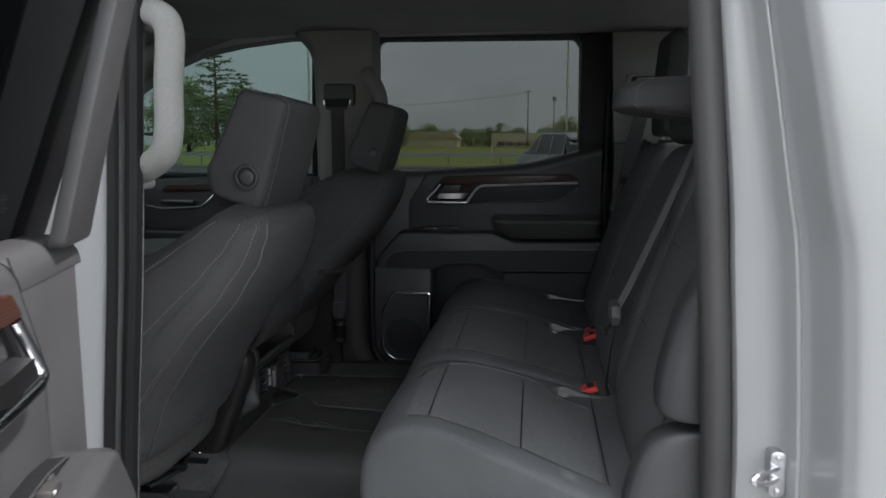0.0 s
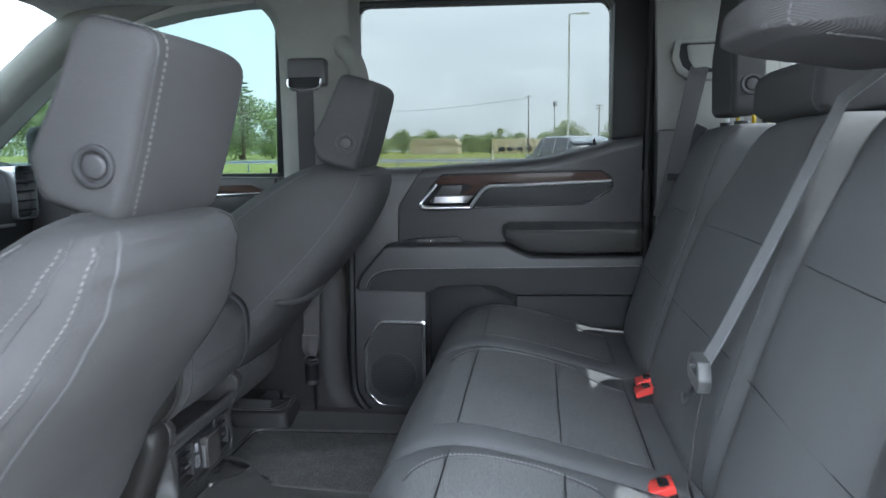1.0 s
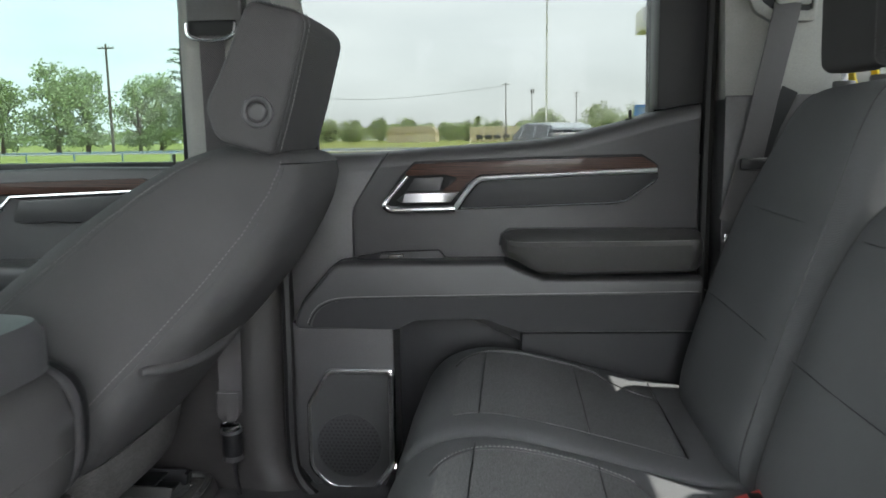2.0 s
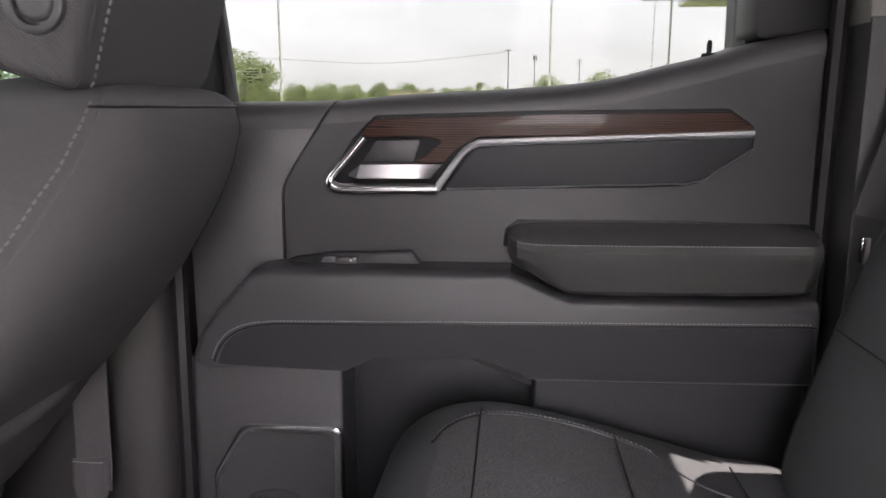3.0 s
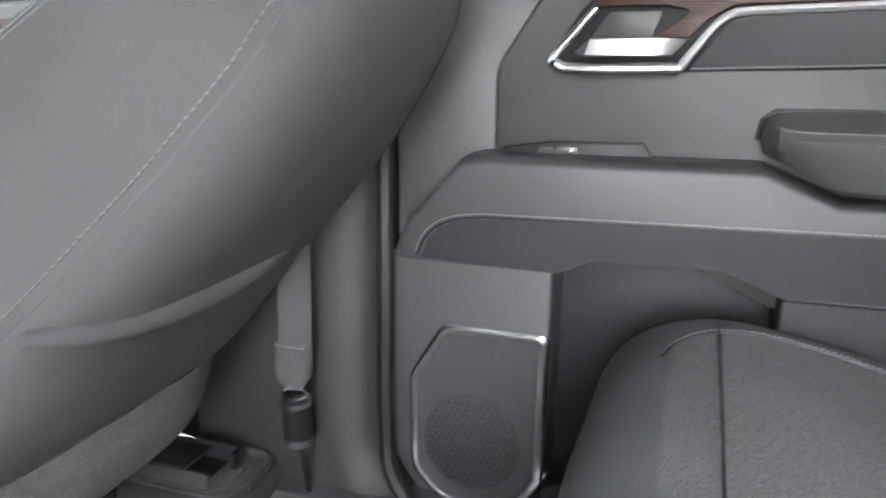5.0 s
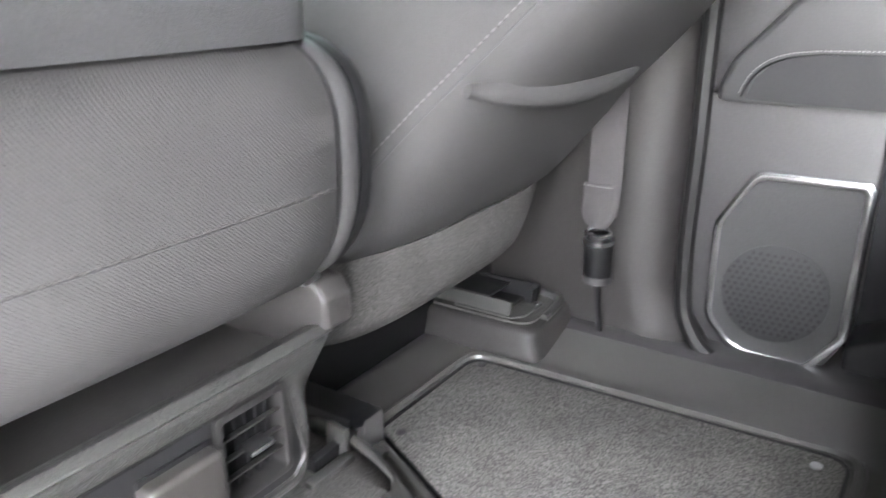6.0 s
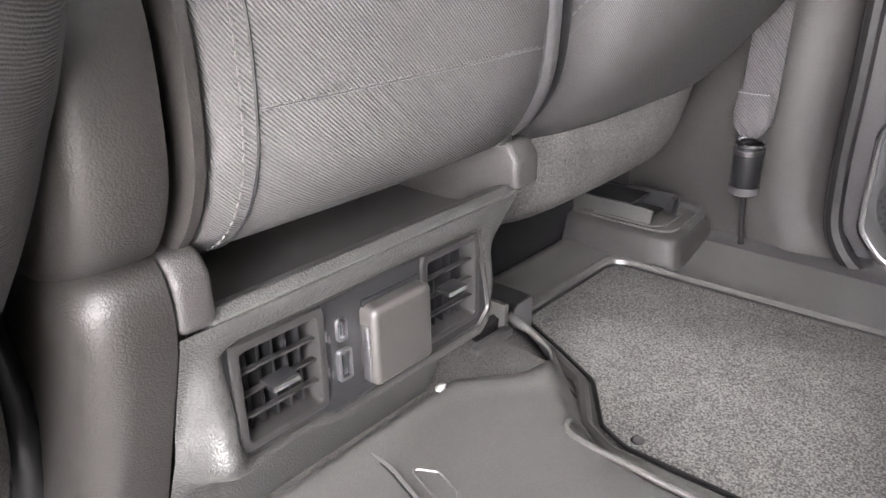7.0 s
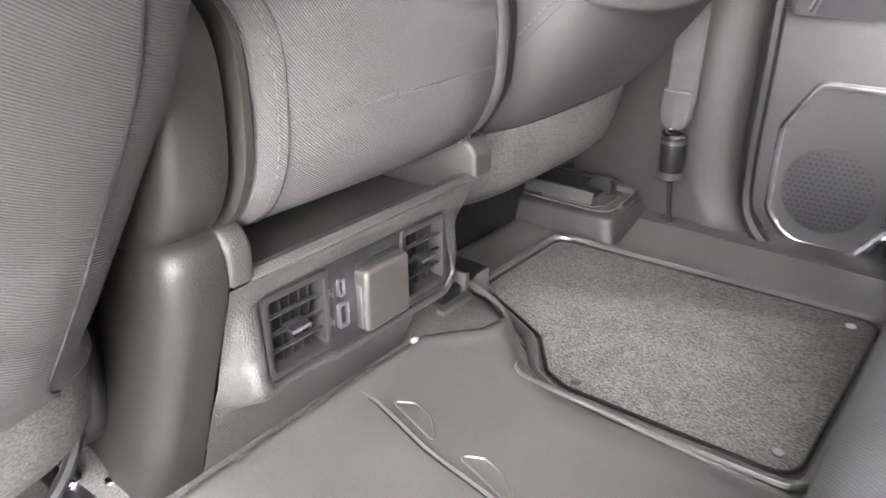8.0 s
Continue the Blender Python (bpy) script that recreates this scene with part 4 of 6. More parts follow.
    for y in (1.985, 2.02):
        p("bolt", disc((-0.745, y), 0.009, "z", 0.832, 0.845, 8, 0.001), M_SATIN)
    if driver:
        # steel slide, bolts and a sleeved harness in the gap beside the console
        p("slide_rail", prism(rounded([(1.928, 0.845), (1.970, 0.845), (1.970, 0.876), (1.962, 0.882), (1.936, 0.882), (1.928, 0.876)], 0.003), "x", -1.3, -0.692, 0.002), M_BLACK, label="black steel seat slide")
        for x, y, rad in ((-0.748, 1.958, 0.008), (-0.776, 1.952, 0.006), (-0.800, 1.962, 0.005), (-0.722, 1.940, 0.006)):
            p("bolt", disc((x, y), rad, "z", 0.880, 0.889, 8, 0.0015), M_CHROME)
        ring = [(-0.764 + 0.012 * math.cos(a), 1.915, 0.895 + 0.016 * math.sin(a)) for a in np.linspace(0, 2 * math.pi, 19)]
        p("hinge_ring", tube(ring, 0.0045, 8), M_SATIN)
        p("harness_sleeve", tube(smooth_path([(-0.80, 1.925, 1.09), (-0.745, 1.930, 1.03), (-0.730, 1.932, 0.98), (-0.742, 1.935, 0.93), (-0.79, 1.94, 0.90)], 6), [0.010 + 0.0012 * (i % 2) for i in range(25)], 10), M_BLACK, label="black corrugated harness sleeve")
        p("seat_frame", tube(smooth_path([(-0.80, 1.97, 0.845), (-0.74, 1.985, 0.87), (-0.735, 2.04, 0.90), (-0.76, 2.10, 0.92)], 4), 0.009, 8), M_BLACK)
        p("harness", tube(smooth_path([(-0.78, 2.06, 0.86), (-0.735, 2.0, 0.88), (-0.74, 1.95, 0.93), (-0.77, 1.94, 1.0)], 5), 0.006, 8), M_BLACK)
    # head restraint on two posts
    prof = rounded([(-0.383, 1.650), (-0.462, 1.671), (-0.506, 1.577), (-0.530, 1.532), (-0.519, 1.488), (-0.437, 1.464), (-0.413, 1.540)], [0.024, 0.020, 0.04, 0.035, 0.026, 0.014, 0.05], 6)
    hr = []
    for y, k in ((2.084, 0.78), (2.0855, 0.88), (2.090, 0.955), (2.099, 0.99), (2.112, 1.0), (2.16, 1.012), (2.21, 1.015), (2.26, 1.01), (2.292, 0.99), (2.310, 0.955), (2.320, 0.89), (2.324, 0.78)):
        hr.append([(-0.457 + (x + 0.457) * k, y, 1.567 + (z - 1.567) * k) for x, z in prof])
    head = p("head_restraint", loft(smooth_rings(hr, 3)), M_FABRIC, m=H)
    loop = [Vector(q) for q in hr[3]] + [Vector(hr[3][0])]
    rim_loop = [Vector(q) for q in hr[4]] + [Vector(hr[4][0])]
    p("stitching", stitches([(q[0] + (q[0] + 0.457) * 0.022, q[1] - 0.002, q[2] + (q[2] - 1.567) * 0.022) for q in rim_loop], 0.0066), M_THREADSEAT if driver else M_THREAD, head, m=H)
    p("piping", tube([(q[0] + (q[0] + 0.457) * 0.004, q[1] - 0.0032, q[2] + (q[2] - 1.567) * 0.004) for q in loop], 0.0009, 5), M_SOFT, head, m=H)
    ring_out, ring_in = ([(-0.454 + r_ * math.cos(a_), 1.524 + r_ * math.sin(a_)) for a_ in np.linspace(0, 2 * math.pi, 25)[:-1]] for r_ in (0.0215, 0.015))
    p("button_ring", frame_ring(ring_out, ring_in, "y", 2.0785, 2.095, 0.002), M_SOFT, head, m=H)
    p("button", disc((-0.454, 1.524), 0.013, "y", 2.0795, 2.095, 24, 0.004, seg=3), M_PANEL, head, m=H)
    for y in (2.14, 2.27):
        p("post", tube([(-0.478, y, 1.44), (-0.470, y, 1.50)], 0.0065, 10), M_SATIN, m=H)
        p("post_collar", disc((-0.455, y), 0.018, "z", 1.462, 1.4835, 16, 0.003), M_PANEL, m=H)
    return s


front_seat(False)
front_seat(True)

# ---- middle front seat: rounded back roll over the rear console ----
middle = thing("middle_front_seat", (-0.8, CENTRE, 1.09), "grey cloth folded middle front seat with plastic hinge caps", "seat")
roll = [(-0.76, 1.070), (-0.675, 1.068), (-0.632, 1.086), (-0.608, 1.120), (-0.601, 1.160), (-0.603, 1.205), (-0.622, 1.232), (-0.66, 1.246), (-0.74, 1.25), (-1.0, 1.25), (-1.05, 1.2), (-1.05, 1.12), (-1.0, 1.075)]
roll = smooth_path(roll, 5, closed=True)


def roll_rings(spec):
    return [[(-0.80 + (x + 0.80) * k, y, 1.168 + (z - 1.168) * k) for x, z in roll] for y, k in spec]


r = roll_rings(((1.607, 0.93), (1.610, 0.975), (1.620, 1.0), (1.70, 1.008), (1.745, 1.01), (1.80, 1.008), (1.852, 1.0), (1.858, 0.975), (1.86, 0.93)))
part("roll", loft(r), M_FABRIC, middle)
part("stitching", stitches([(x + 0.0008, 1.6205, z) for x, z in roll[2:38]], 0.0066, 0.004, 0.0007), M_THREADLIGHT, middle)
part("piping", tube([(x + 0.0006, 1.6285, z) for x, z in roll[0:38]], 0.0010, 5), M_BLACK, middle)
part("stitching", stitches([(-0.6003, 1.630, 1.1545), (-0.5988, 1.70, 1.1545), (-0.5985, 1.745, 1.1545), (-0.5988, 1.80, 1.1545), (-0.6005, 1.848, 1.1545)], 0.0066, 0.004, 0.0007), M_THREADLIGHT, middle)
part("piping", tube([(-0.6012, 1.628, 1.1535), (-0.5998, 1.70, 1.1530), (-0.5994, 1.745, 1.1530), (-0.5998, 1.80, 1.1530), (-0.6015, 1.852, 1.1530)], 0.0006, 5), M_SOFT, middle)
part("hinge_band", loft(roll_rings(((1.5970, 0.90), (1.5975, 0.972), (1.5985, 0.982), (1.6035, 0.985), (1.6055, 0.975), (1.6065, 0.90)))), M_CAP, middle)
part("hinge_cap", loft(roll_rings(((1.5455, 0.70), (1.5458, 0.86), (1.5470, 0.915), (1.5500, 0.947), (1.556, 0.966), (1.566, 0.975), (1.580, 0.978), (1.5875, 0.970), (1.589, 0.92)))), M_CAP, middle, "dark grey rounded hinge cap")
# black plug added beside the cap in place of the gap's deep shade
part("gap_fill", loft(roll_rings(((1.522, 0.50), (1.524, 0.60), (1.5460, 0.62)))), M_BLACK, middle)
part("hinge_core", loft(roll_rings(((1.575, 0.86), (1.5945, 0.86), (1.61, 0.86)))), M_BLACK, middle)
part("hinge_band", loft(roll_rings(((1.862, 0.93), (1.863, 0.975), (1.866, 0.985), (1.876, 0.985), (1.879, 0.975), (1.88, 0.93)))), M_PANEL, middle)
part("hinge_cap", loft(roll_rings(((1.883, 0.93), (1.884, 0.965), (1.889, 0.97), (1.897, 0.955), (1.902, 0.91), (1.904, 0.83)))), M_BLACK, middle)
lid = [superring(-1.05, -0.622, 1.60, 1.888, z, 7, 56) for z in (1.240, 1.245, 1.285)] + [superring(-1.045, -0.63, 1.606, 1.882, 1.297, 7, 56), superring(-1.03, -0.648, 1.62, 1.868, 1.302, 6, 56)]
part("armrest_lid", loft(lid), M_VINYL, middle, "dark vinyl armrest lid")
part("latch", box(-0.66, -0.635, 1.852, 1.868, 1.080, 1.090, 0.002), M_SATIN, middle)
part("latch", box(-0.665, -0.640, 1.560, 1.572, 1.084, 1.094, 0.002), M_SATIN, middle)

# ---- rear end of the floor console: vents, ports, tray ----
console = thing("floor_console", (-0.68, CENTRE, 0.83), "dark grey plastic rear console with two air vents and charging ports", "console")
FX = -0.626


def inside_by(pts, y, z):
    """How far (y, z) lies inside a closed outline; negative outside."""
    best, odd = 1e9, False
    for (a, b), (c, d) in zip(pts, pts[1:] + pts[:1]):
        t = max(0.0, min(1.0, ((y - a) * (c - a) + (z - b) * (d - b)) / max(1e-12, (c - a) ** 2 + (d - b) ** 2)))
        best = min(best, math.hypot(y - a - t * (c - a), z - b - t * (d - b)))
        if (b > z) != (d > z) and y < a + (z - b) * (c - a) / (d - b):
            odd = not odd
    return best if odd else -best


def raked(z):
    """The console's rear face leans in towards the floor."""
    return -0.624 - 0.375 * max(0.0, 1.047 - z)


def right_end(z):
    return float(np.interp(z, (0.84, 0.93, 0.956, 1.0, 1.045), (1.846, 1.846, 1.848, 1.858, 1.872)))


fi = rounded([(1.6150, 0.951), (1.672, 0.951), (1.682, 0.9465), (1.826, 0.9465), (1.8385, 0.959), (1.8235, 1.0285), (1.6075, 1.0285)], [0.010, 0.006, 0.006, 0.008, 0.008, 0.008, 0.010], 5)
PLATE = FX - 0.0065
# the face swells out from the raked surface to carry the upright vent plate
grid = []
zs = np.concatenate([np.linspace(0.842, 0.93, 8), np.linspace(0.933, 1.045, 46)])
for z in zs:
    row, base, end = [], raked(z), right_end(z)
    for f in np.linspace(0, 1, 96):
        y = 1.5868 + (end - 1.5868) * f
        d = inside_by(fi, y, z)
        low = ease((0.985 - z) / 0.03)
        left = ease((1.632 - y) / 0.022)
        reach = 0.010 + 0.022 * left * low + 0.008 * (1 - low)
        m = ease(1 + (d + 0.006) / reach) * ease((y - 1.5875) / 0.012)
        swell = 0.007 * math.exp(-((y - 1.602) / 0.014) ** 2 - ((z - 0.956) / 0.016) ** 2)
        groove = -0.0015 * math.exp(-((z - 1.0446) / 0.0010) ** 2)
        turned = -0.016 * ease((y - end + 0.014) / 0.014) ** 2
        sink = -0.030 * ease((d - 0.0005) / 0.0015)
        row.append((base + (max(PLATE, base) - base + 0.0015) * m + swell + groove + turned + sink, y, z))
    grid.append(row)
face = bmesh.new()
vs = [[face.verts.new(p) for p in row] for row in grid]
for a, b in zip(vs, vs[1:]):
    for k in range(len(a) - 1):
        face.faces.new((a[k], a[k + 1], b[k + 1], b[k]))
part("fascia", face, M_CONSOLE, console, sharp=70)
for ya, yb, za, zb in ((1.6125, 1.8355, 0.948, 0.9562), (1.6085, 1.8255, 1.0248, 1.0285), (1.6785, 1.7645, 0.9564, 1.0246), (1.6085, 1.6152, 0.9564, 1.0246), (1.8248, 1.8345, 0.9564, 1.0246)):
    part("port_panel", box(FX - 0.0075, -0.66, ya, yb, za, zb, 0.0), M_PORTS, console)
part("panel_lip", tube([(FX - 0.0066, u, v) for u, v in fi] + [(FX - 0.0066, *fi[0])], 0.0021, 6), M_VENT, console)
part("tray_rim", prism([(-0.640, 1.028), (-0.626, 1.0462), (-0.6232, 1.0466), (-0.6228, 1.0482), (-0.630, 1.0522), (-0.641, 1.0495), (-0.648, 1.030)], "y", 1.604, 1.864, 0.0012), M_CONSOLE, console)
part("tray", prism([(-0.64, 1.02), (-0.644, 1.032), (-0.70, 1.028), (-0.80, 1.028), (-0.82, 1.08), (-0.84, 1.08), (-0.84, 1.0)], "y", 1.604, 1.868, 0.003), M_TRAY, console)
shell_rings = []
for z, back_off, k in ((0.80, 0, 0), (0.86, 0, 0), (0.92, 0, 0), (0.98, 0, 0), (1.04, 0, 0), (1.066, 0, 0), (1.077, 0.0025, 0.002), (1.084, 0.007, 0.006), (1.0875, 0.014, 0.012), (1.0885, 0.022, 0.019)):
    xr = raked(z) - back_off
    yn = 1.5415 + k - 0.010 * ease((1.04 - z) / 0.2)
    shell_rings.append([(xr, 1.5856, z), (xr + 0.0005, yn + 0.024, z), (xr - 0.0025, yn + 0.0135, z), (xr - 0.009, yn + 0.006, z), (xr - 0.020, yn + 0.003, z), (xr - 0.045, yn + 0.004, z), (xr - 0.09, yn + 0.013, z), (xr - 0.20, yn + 0.028, z), (-0.98, yn + 0.03, z), (-0.98, 1.605, z)])
part("side_shell", loft(smooth_rings(shell_rings, 4)), M_CAP, console)
for ya, yb, top in ((1.5872, 1.6085, 1.0868), (1.857, 1.8865, 1.082)):
    part("shoulder", prism(rounded([(-0.640, 1.0455), (-0.6232, 1.0465), (-0.6228, top - 0.012), (-0.632, top), (-0.70, top + 0.001), (-0.84, top), (-0.84, 1.02), (-0.66, 1.02)], [0, 0, 0.010, 0.010, 0, 0, 0, 0]), "y", ya, yb, 0.005, 4), M_PILLAR, console)
side_rings = []
for z in (0.82, 0.88, 0.93, 0.97, 1.01, 1.045, 1.062, 1.072):
    e, xr = right_end(min(z, 1.045)), raked(z)
    side_rings.append([(xr - 0.016, e - 0.002, z), (xr - 0.022, e + 0.006, z), (xr - 0.040, e + 0.013, z), (xr - 0.10, e + 0.018, z), (-0.98, e + 0.020, z), (-0.98, e - 0.01, z)])
part("side_shell", loft(smooth_rings(side_rings, 3)), M_CONSOLE, console)
part("bracket", prism(rounded([(-0.735, 0.842), (-0.715, 0.842), (-0.712, 0.868), (-0.720, 0.871), (-0.726, 0.856), (-0.735, 0.856)], 0.002), "y", 1.925, 1.985, 0.002), M_BLACK, console)
part("bracket_foot", box(-0.708, -0.696, 1.905, 1.962, 0.850, 0.862, 0.003), M_CONSOLE, console)
part("bracket_post", box(-0.73, -0.705, 1.958, 1.966, 0.850, 0.885, 0.003), M_CONSOLE, console)
part("core", box(-0.98, -0.715, 1.60, 1.835, 0.80, 1.02, 0.01), M_BLACK, console)


def vent(y0, y1, tab_y):
    z0, z1 = 0.9615, 1.0195
    v = part("vent_frame", frame_ring(rrect(y0 - 0.0055, y1 + 0.0055, z0 - 0.0055, z1 + 0.0055, 0.006), rrect(y0, y1, z0, z1, 0.003), "x", FX - 0.0048, -0.668, 0.0012), M_VENT, console)
    part("duct", box(-0.69, -0.672, y0, y1, z0, z1, 0.001), M_BLACK, v)
    for i in range(3):
        z = z0 + (z1 - z0) * (i + 1) / 4
        part("slat", prism(rounded([(-0.6335, z - 0.0007), (-0.6335, z + 0.0007), (-0.6385, z + 0.0004), (-0.6385, z - 0.0008)], 0.0003, 2), "y", y0 + 0.0005, y1 - 0.0005, 0.0), M_VENT, v)
    for i in range(5):
        y = y0 + (y1 - y0) * (i + 0.8) / 5.6
        part("vane", prism(rounded([(-0.6405, z0 + 0.001), (-0.6405, z1 - 0.001), (-0.652, z1 - 0.001), (-0.652, z0 + 0.001)], 0.001, 2), "y", y - 0.0009, y + 0.0009, 0), M_BLACK, v)
    z = (z0 + z1) / 2
    part("tab", prism(rounded([(-0.6275, z - 0.0022), (-0.6275, z + 0.0012), (-0.640, z + 0.0022), (-0.640, z - 0.0012)], 0.0008, 3), "y", tab_y - 0.0095, tab_y + 0.0095, 0.001), M_PORTS, v)
    part("tab_tip", box(-0.6286, -0.6262, tab_y - 0.0092, tab_y + 0.0092, z - 0.0020, z + 0.0004, 0.0006), M_BRIGHT, v, "bright chrome tab edge")


vent(1.6205, 1.6735, 1.646)
vent(1.7695, 1.8195, 1.796)
cover = part("outlet_cover", prism(rrect(1.7085, 1.7615, 0.9565, 1.0125, 0.006), "x", -0.6195, -0.637, 0.0058, 5), M_COVER, console, "grey hinged outlet cover")
part("label_strip", box(-0.631, -0.6245, 1.7072, 1.7087, 0.960, 1.000, 0.0004), M_SATIN, cover, "pale hinge-side edge strip")
part("cover_hinge", box(-0.6335, -0.6310, 1.7095, 1.7605, 1.0105, 1.0155, 0.001), M_BLACK, cover)
port = part("port_ring", frame_ring(rrect(1.6885, 1.6965, 0.9945, 1.0105, 0.004), rrect(1.6905, 1.6945, 0.9970, 1.0080, 0.002), "x", -0.6312, -0.636, 0.0005), M_SATIN, console)
part("port_tongue", box(-0.636, -0.6325, 1.6918, 1.6932, 0.9985, 1.0065, 0.0003), M_BLACK, port)
port = part("port_ring", frame_ring(rrect(1.6875, 1.6985, 0.9670, 0.9890, 0.0025), rrect(1.6897, 1.6963, 0.9695, 0.9865, 0.0012), "x", -0.6305, -0.636, 0.0005), M_SATIN, console)
part("port_tongue", box(-0.636, -0.6318, 1.6915, 1.6940, 0.9705, 0.9855, 0.0003), M_BLACK, port)
for z in (0.978, 1.003):
    part("port_mark", box(-0.6332, -0.6328, 1.6795, 1.6815, z - 0.004, z + 0.003, 0.0001), M_SATIN, console)
    part("port_mark", box(-0.6332, -0.6328, 1.6825, 1.6838, z - 0.006, z - 0.001, 0.0001), M_SATIN, console)

# ---- floor liner, carpet insert, seat rail cover ----
liner = thing("floor_liner", (-0.5, 2.1, 0.79), "black moulded rubber floor liner over the rear footwell and tunnel", "floor mat")


def liner_height(x, y):
    crest = float(np.interp(x, (-0.75, -0.70, -0.65, -0.60, -0.56, -0.50, -0.2), (1.985, 1.975, 1.947, 1.89, 1.85, 1.832, 1.825)))
    foot = float(np.interp(x, (-0.75, -0.70, -0.66, -0.63, -0.588, -0.556, -0.2), (2.03, 2.035, 2.012, 1.985, 1.938, 1.928, 1.926)))
    t = max(0.0, min(1.0, (foot - y) / (foot - crest)))
    hump = 0.066 * t * t * (3 - 2 * t)
    dn = max(0.0, min(1.0, (1.56 - y) / 0.10))
    hump *= 1 - dn * dn * (3 - 2 * dn)
    # long pressed recess at the foot of the tunnel
    e = min(x + 0.572, -0.296 - x, y - 1.856, 1.908 - y, 0.012) / 0.012
    sink = 0.011 * e * e * (3 - 2 * e) if e > 0 else 0.0
    wall_up = -sink + 0.014 * max(0.0, min(1.0, (y - 2.315) / 0.09)) ** 1.3
    return 0.797 + hump + wall_up


def liner_front(y):
    """How far forward the sheet reaches at y."""
    return float(np.interp(y, (1.1, 1.56, 1.80, 1.85, 1.90, 1.936, 1.955, 1.963, 1.970, 2.02), (-0.66, -0.680, -0.683, -0.680, -0.640, -0.634, -0.648, -0.672, -0.70, -0.86)))


rings = []
ys = np.concatenate([np.linspace(1.1, 1.5, 6), np.linspace(1.52, 1.843, 14), np.linspace(1.848, 2.0, 54), np.linspace(2.03, 2.31, 7), np.linspace(2.32, 2.412, 8)])
for k in range(61):
    f = k / 60
    rings.append([(liner_front(y) * (1 - f) + -0.20 * f, y, liner_height(liner_front(y) * (1 - f) + -0.20 * f, y) + 0.004 * (1 - min(1, abs(k - 1.7) / 2.8))) for y in ys])
low = [[(p[0], p[1], p[2] - 0.006) for p in r[::-1]] for r in rings]
body = [a + b for a, b in zip(rings, low)]
ends = [[(p[0] + dx, p[1], p[2] - 0.003) for p in r] + [(p[0] + dx, p[1], p[2] - 0.0032) for p in r[::-1]] for r, dx in ((rings[0], -0.002), (rings[-1], 0.002))]
part("sheet", loft(ends[:1] + body + ends[1:], caps=False), M_RUBBER, liner, sharp=55)
# raised lines on the tunnel: a stepped ridge and two D-shaped ribs beside it
ridge_line = smooth_path([(-0.679, 1.735), (-0.648, 1.738), (-0.613, 1.729), (-0.562, 1.714), (-0.516, 1.706), (-0.45, 1.695), (-0.33, 1.68)], 6)
part("ridge", tube([(x, y, liner_height(x, y) + 0.0008) for x, y in ridge_line], 0.0024, 6), M_RUBBER, liner)
# black line drawn beside the ridge as the shade on its low side
part("ridge_shade", tube([(x - 0.001, y - 0.0032, liner_height(x, y) + 0.0002) for x, y in ridge_line], 0.0010, 6), M_BLACK, liner)
for dx, dy, k in ((0.0, 0.0, 1.0), (0.092, -0.022, 0.85)):
    rib = rounded([(-0.632 + dx, 1.746 + dy), (-0.612 + dx, 1.757 + dy), (-0.590 + dx, 1.750 + dy), (-0.572 + dx, 1.734 + dy), (-0.569 + dx, 1.726 + dy)], [0.004, 0.010, 0.010, 0.008, 0.003], 4)
    part("ridge", tube([(x, y, liner_height(x, y) + 0.0002) for x, y in rib + [rib[0]]], 0.0013, 6), M_RUBBER, liner)
rec = rrect(-0.575, -0.293, 1.853, 1.911, 0.022)
part("ridge", tube([(x, y, liner_height(x, y) + 0.001) for x, y in rec + [rec[0]]], 0.0024, 8), M_RUBBER, liner)
rim = rounded([(-0.768, 2.285), (-0.770, 2.065), (-0.690, 2.028), (-0.640, 2.002), (-0.598, 1.942), (-0.565, 1.925), (-0.31, 1.928), (-0.302, 2.30)], [0.03, 0.02, 0.02, 0.03, 0.02, 0.02, 0.03, 0.03])
part("rim", tube([(x, y, 0.802) for x, y in rim + [rim[0]]], 0.0065, 8), M_RUBBER, liner)
part("rim", tube([(x, y, 0.806) for x, y in smooth_path([(-0.86, 2.045), (-0.80, 2.05), (-0.72, 2.035)], 4)], 0.006, 8), M_RUBBER, liner)
carpet = thing("carpet_insert", (-0.53, 2.1, 0.80), "dark grey carpet insert riveted into the floor liner", "carpet mat")
inset = rounded([(-0.757, 2.272), (-0.759, 2.072), (-0.684, 2.036), (-0.632, 2.010), (-0.588, 1.952), (-0.556, 1.938), (-0.322, 1.940), (-0.314, 2.288)], [0.025, 0.02, 0.02, 0.03, 0.02, 0.02, 0.03, 0.025])
part("carpet_sheet", prism(inset, "z", 0.796, 0.8035, 0.0015), M_CARPET, carpet)
part("binding", tube([(x, y, 0.803) for x, y in inset + [inset[0]]], 0.0026, 6), M_BLACK, carpet)
for x, y in ((-0.739, 2.262), (-0.552, 1.953), (-0.343, 2.262), (-0.345, 1.968), (-0.735, 2.082)):
    part("rivet", disc((x, y), 0.0062, "z", 0.8025, 0.8055, 16, 0.0012), M_SATIN if x > -0.4 else M_PANEL, carpet)

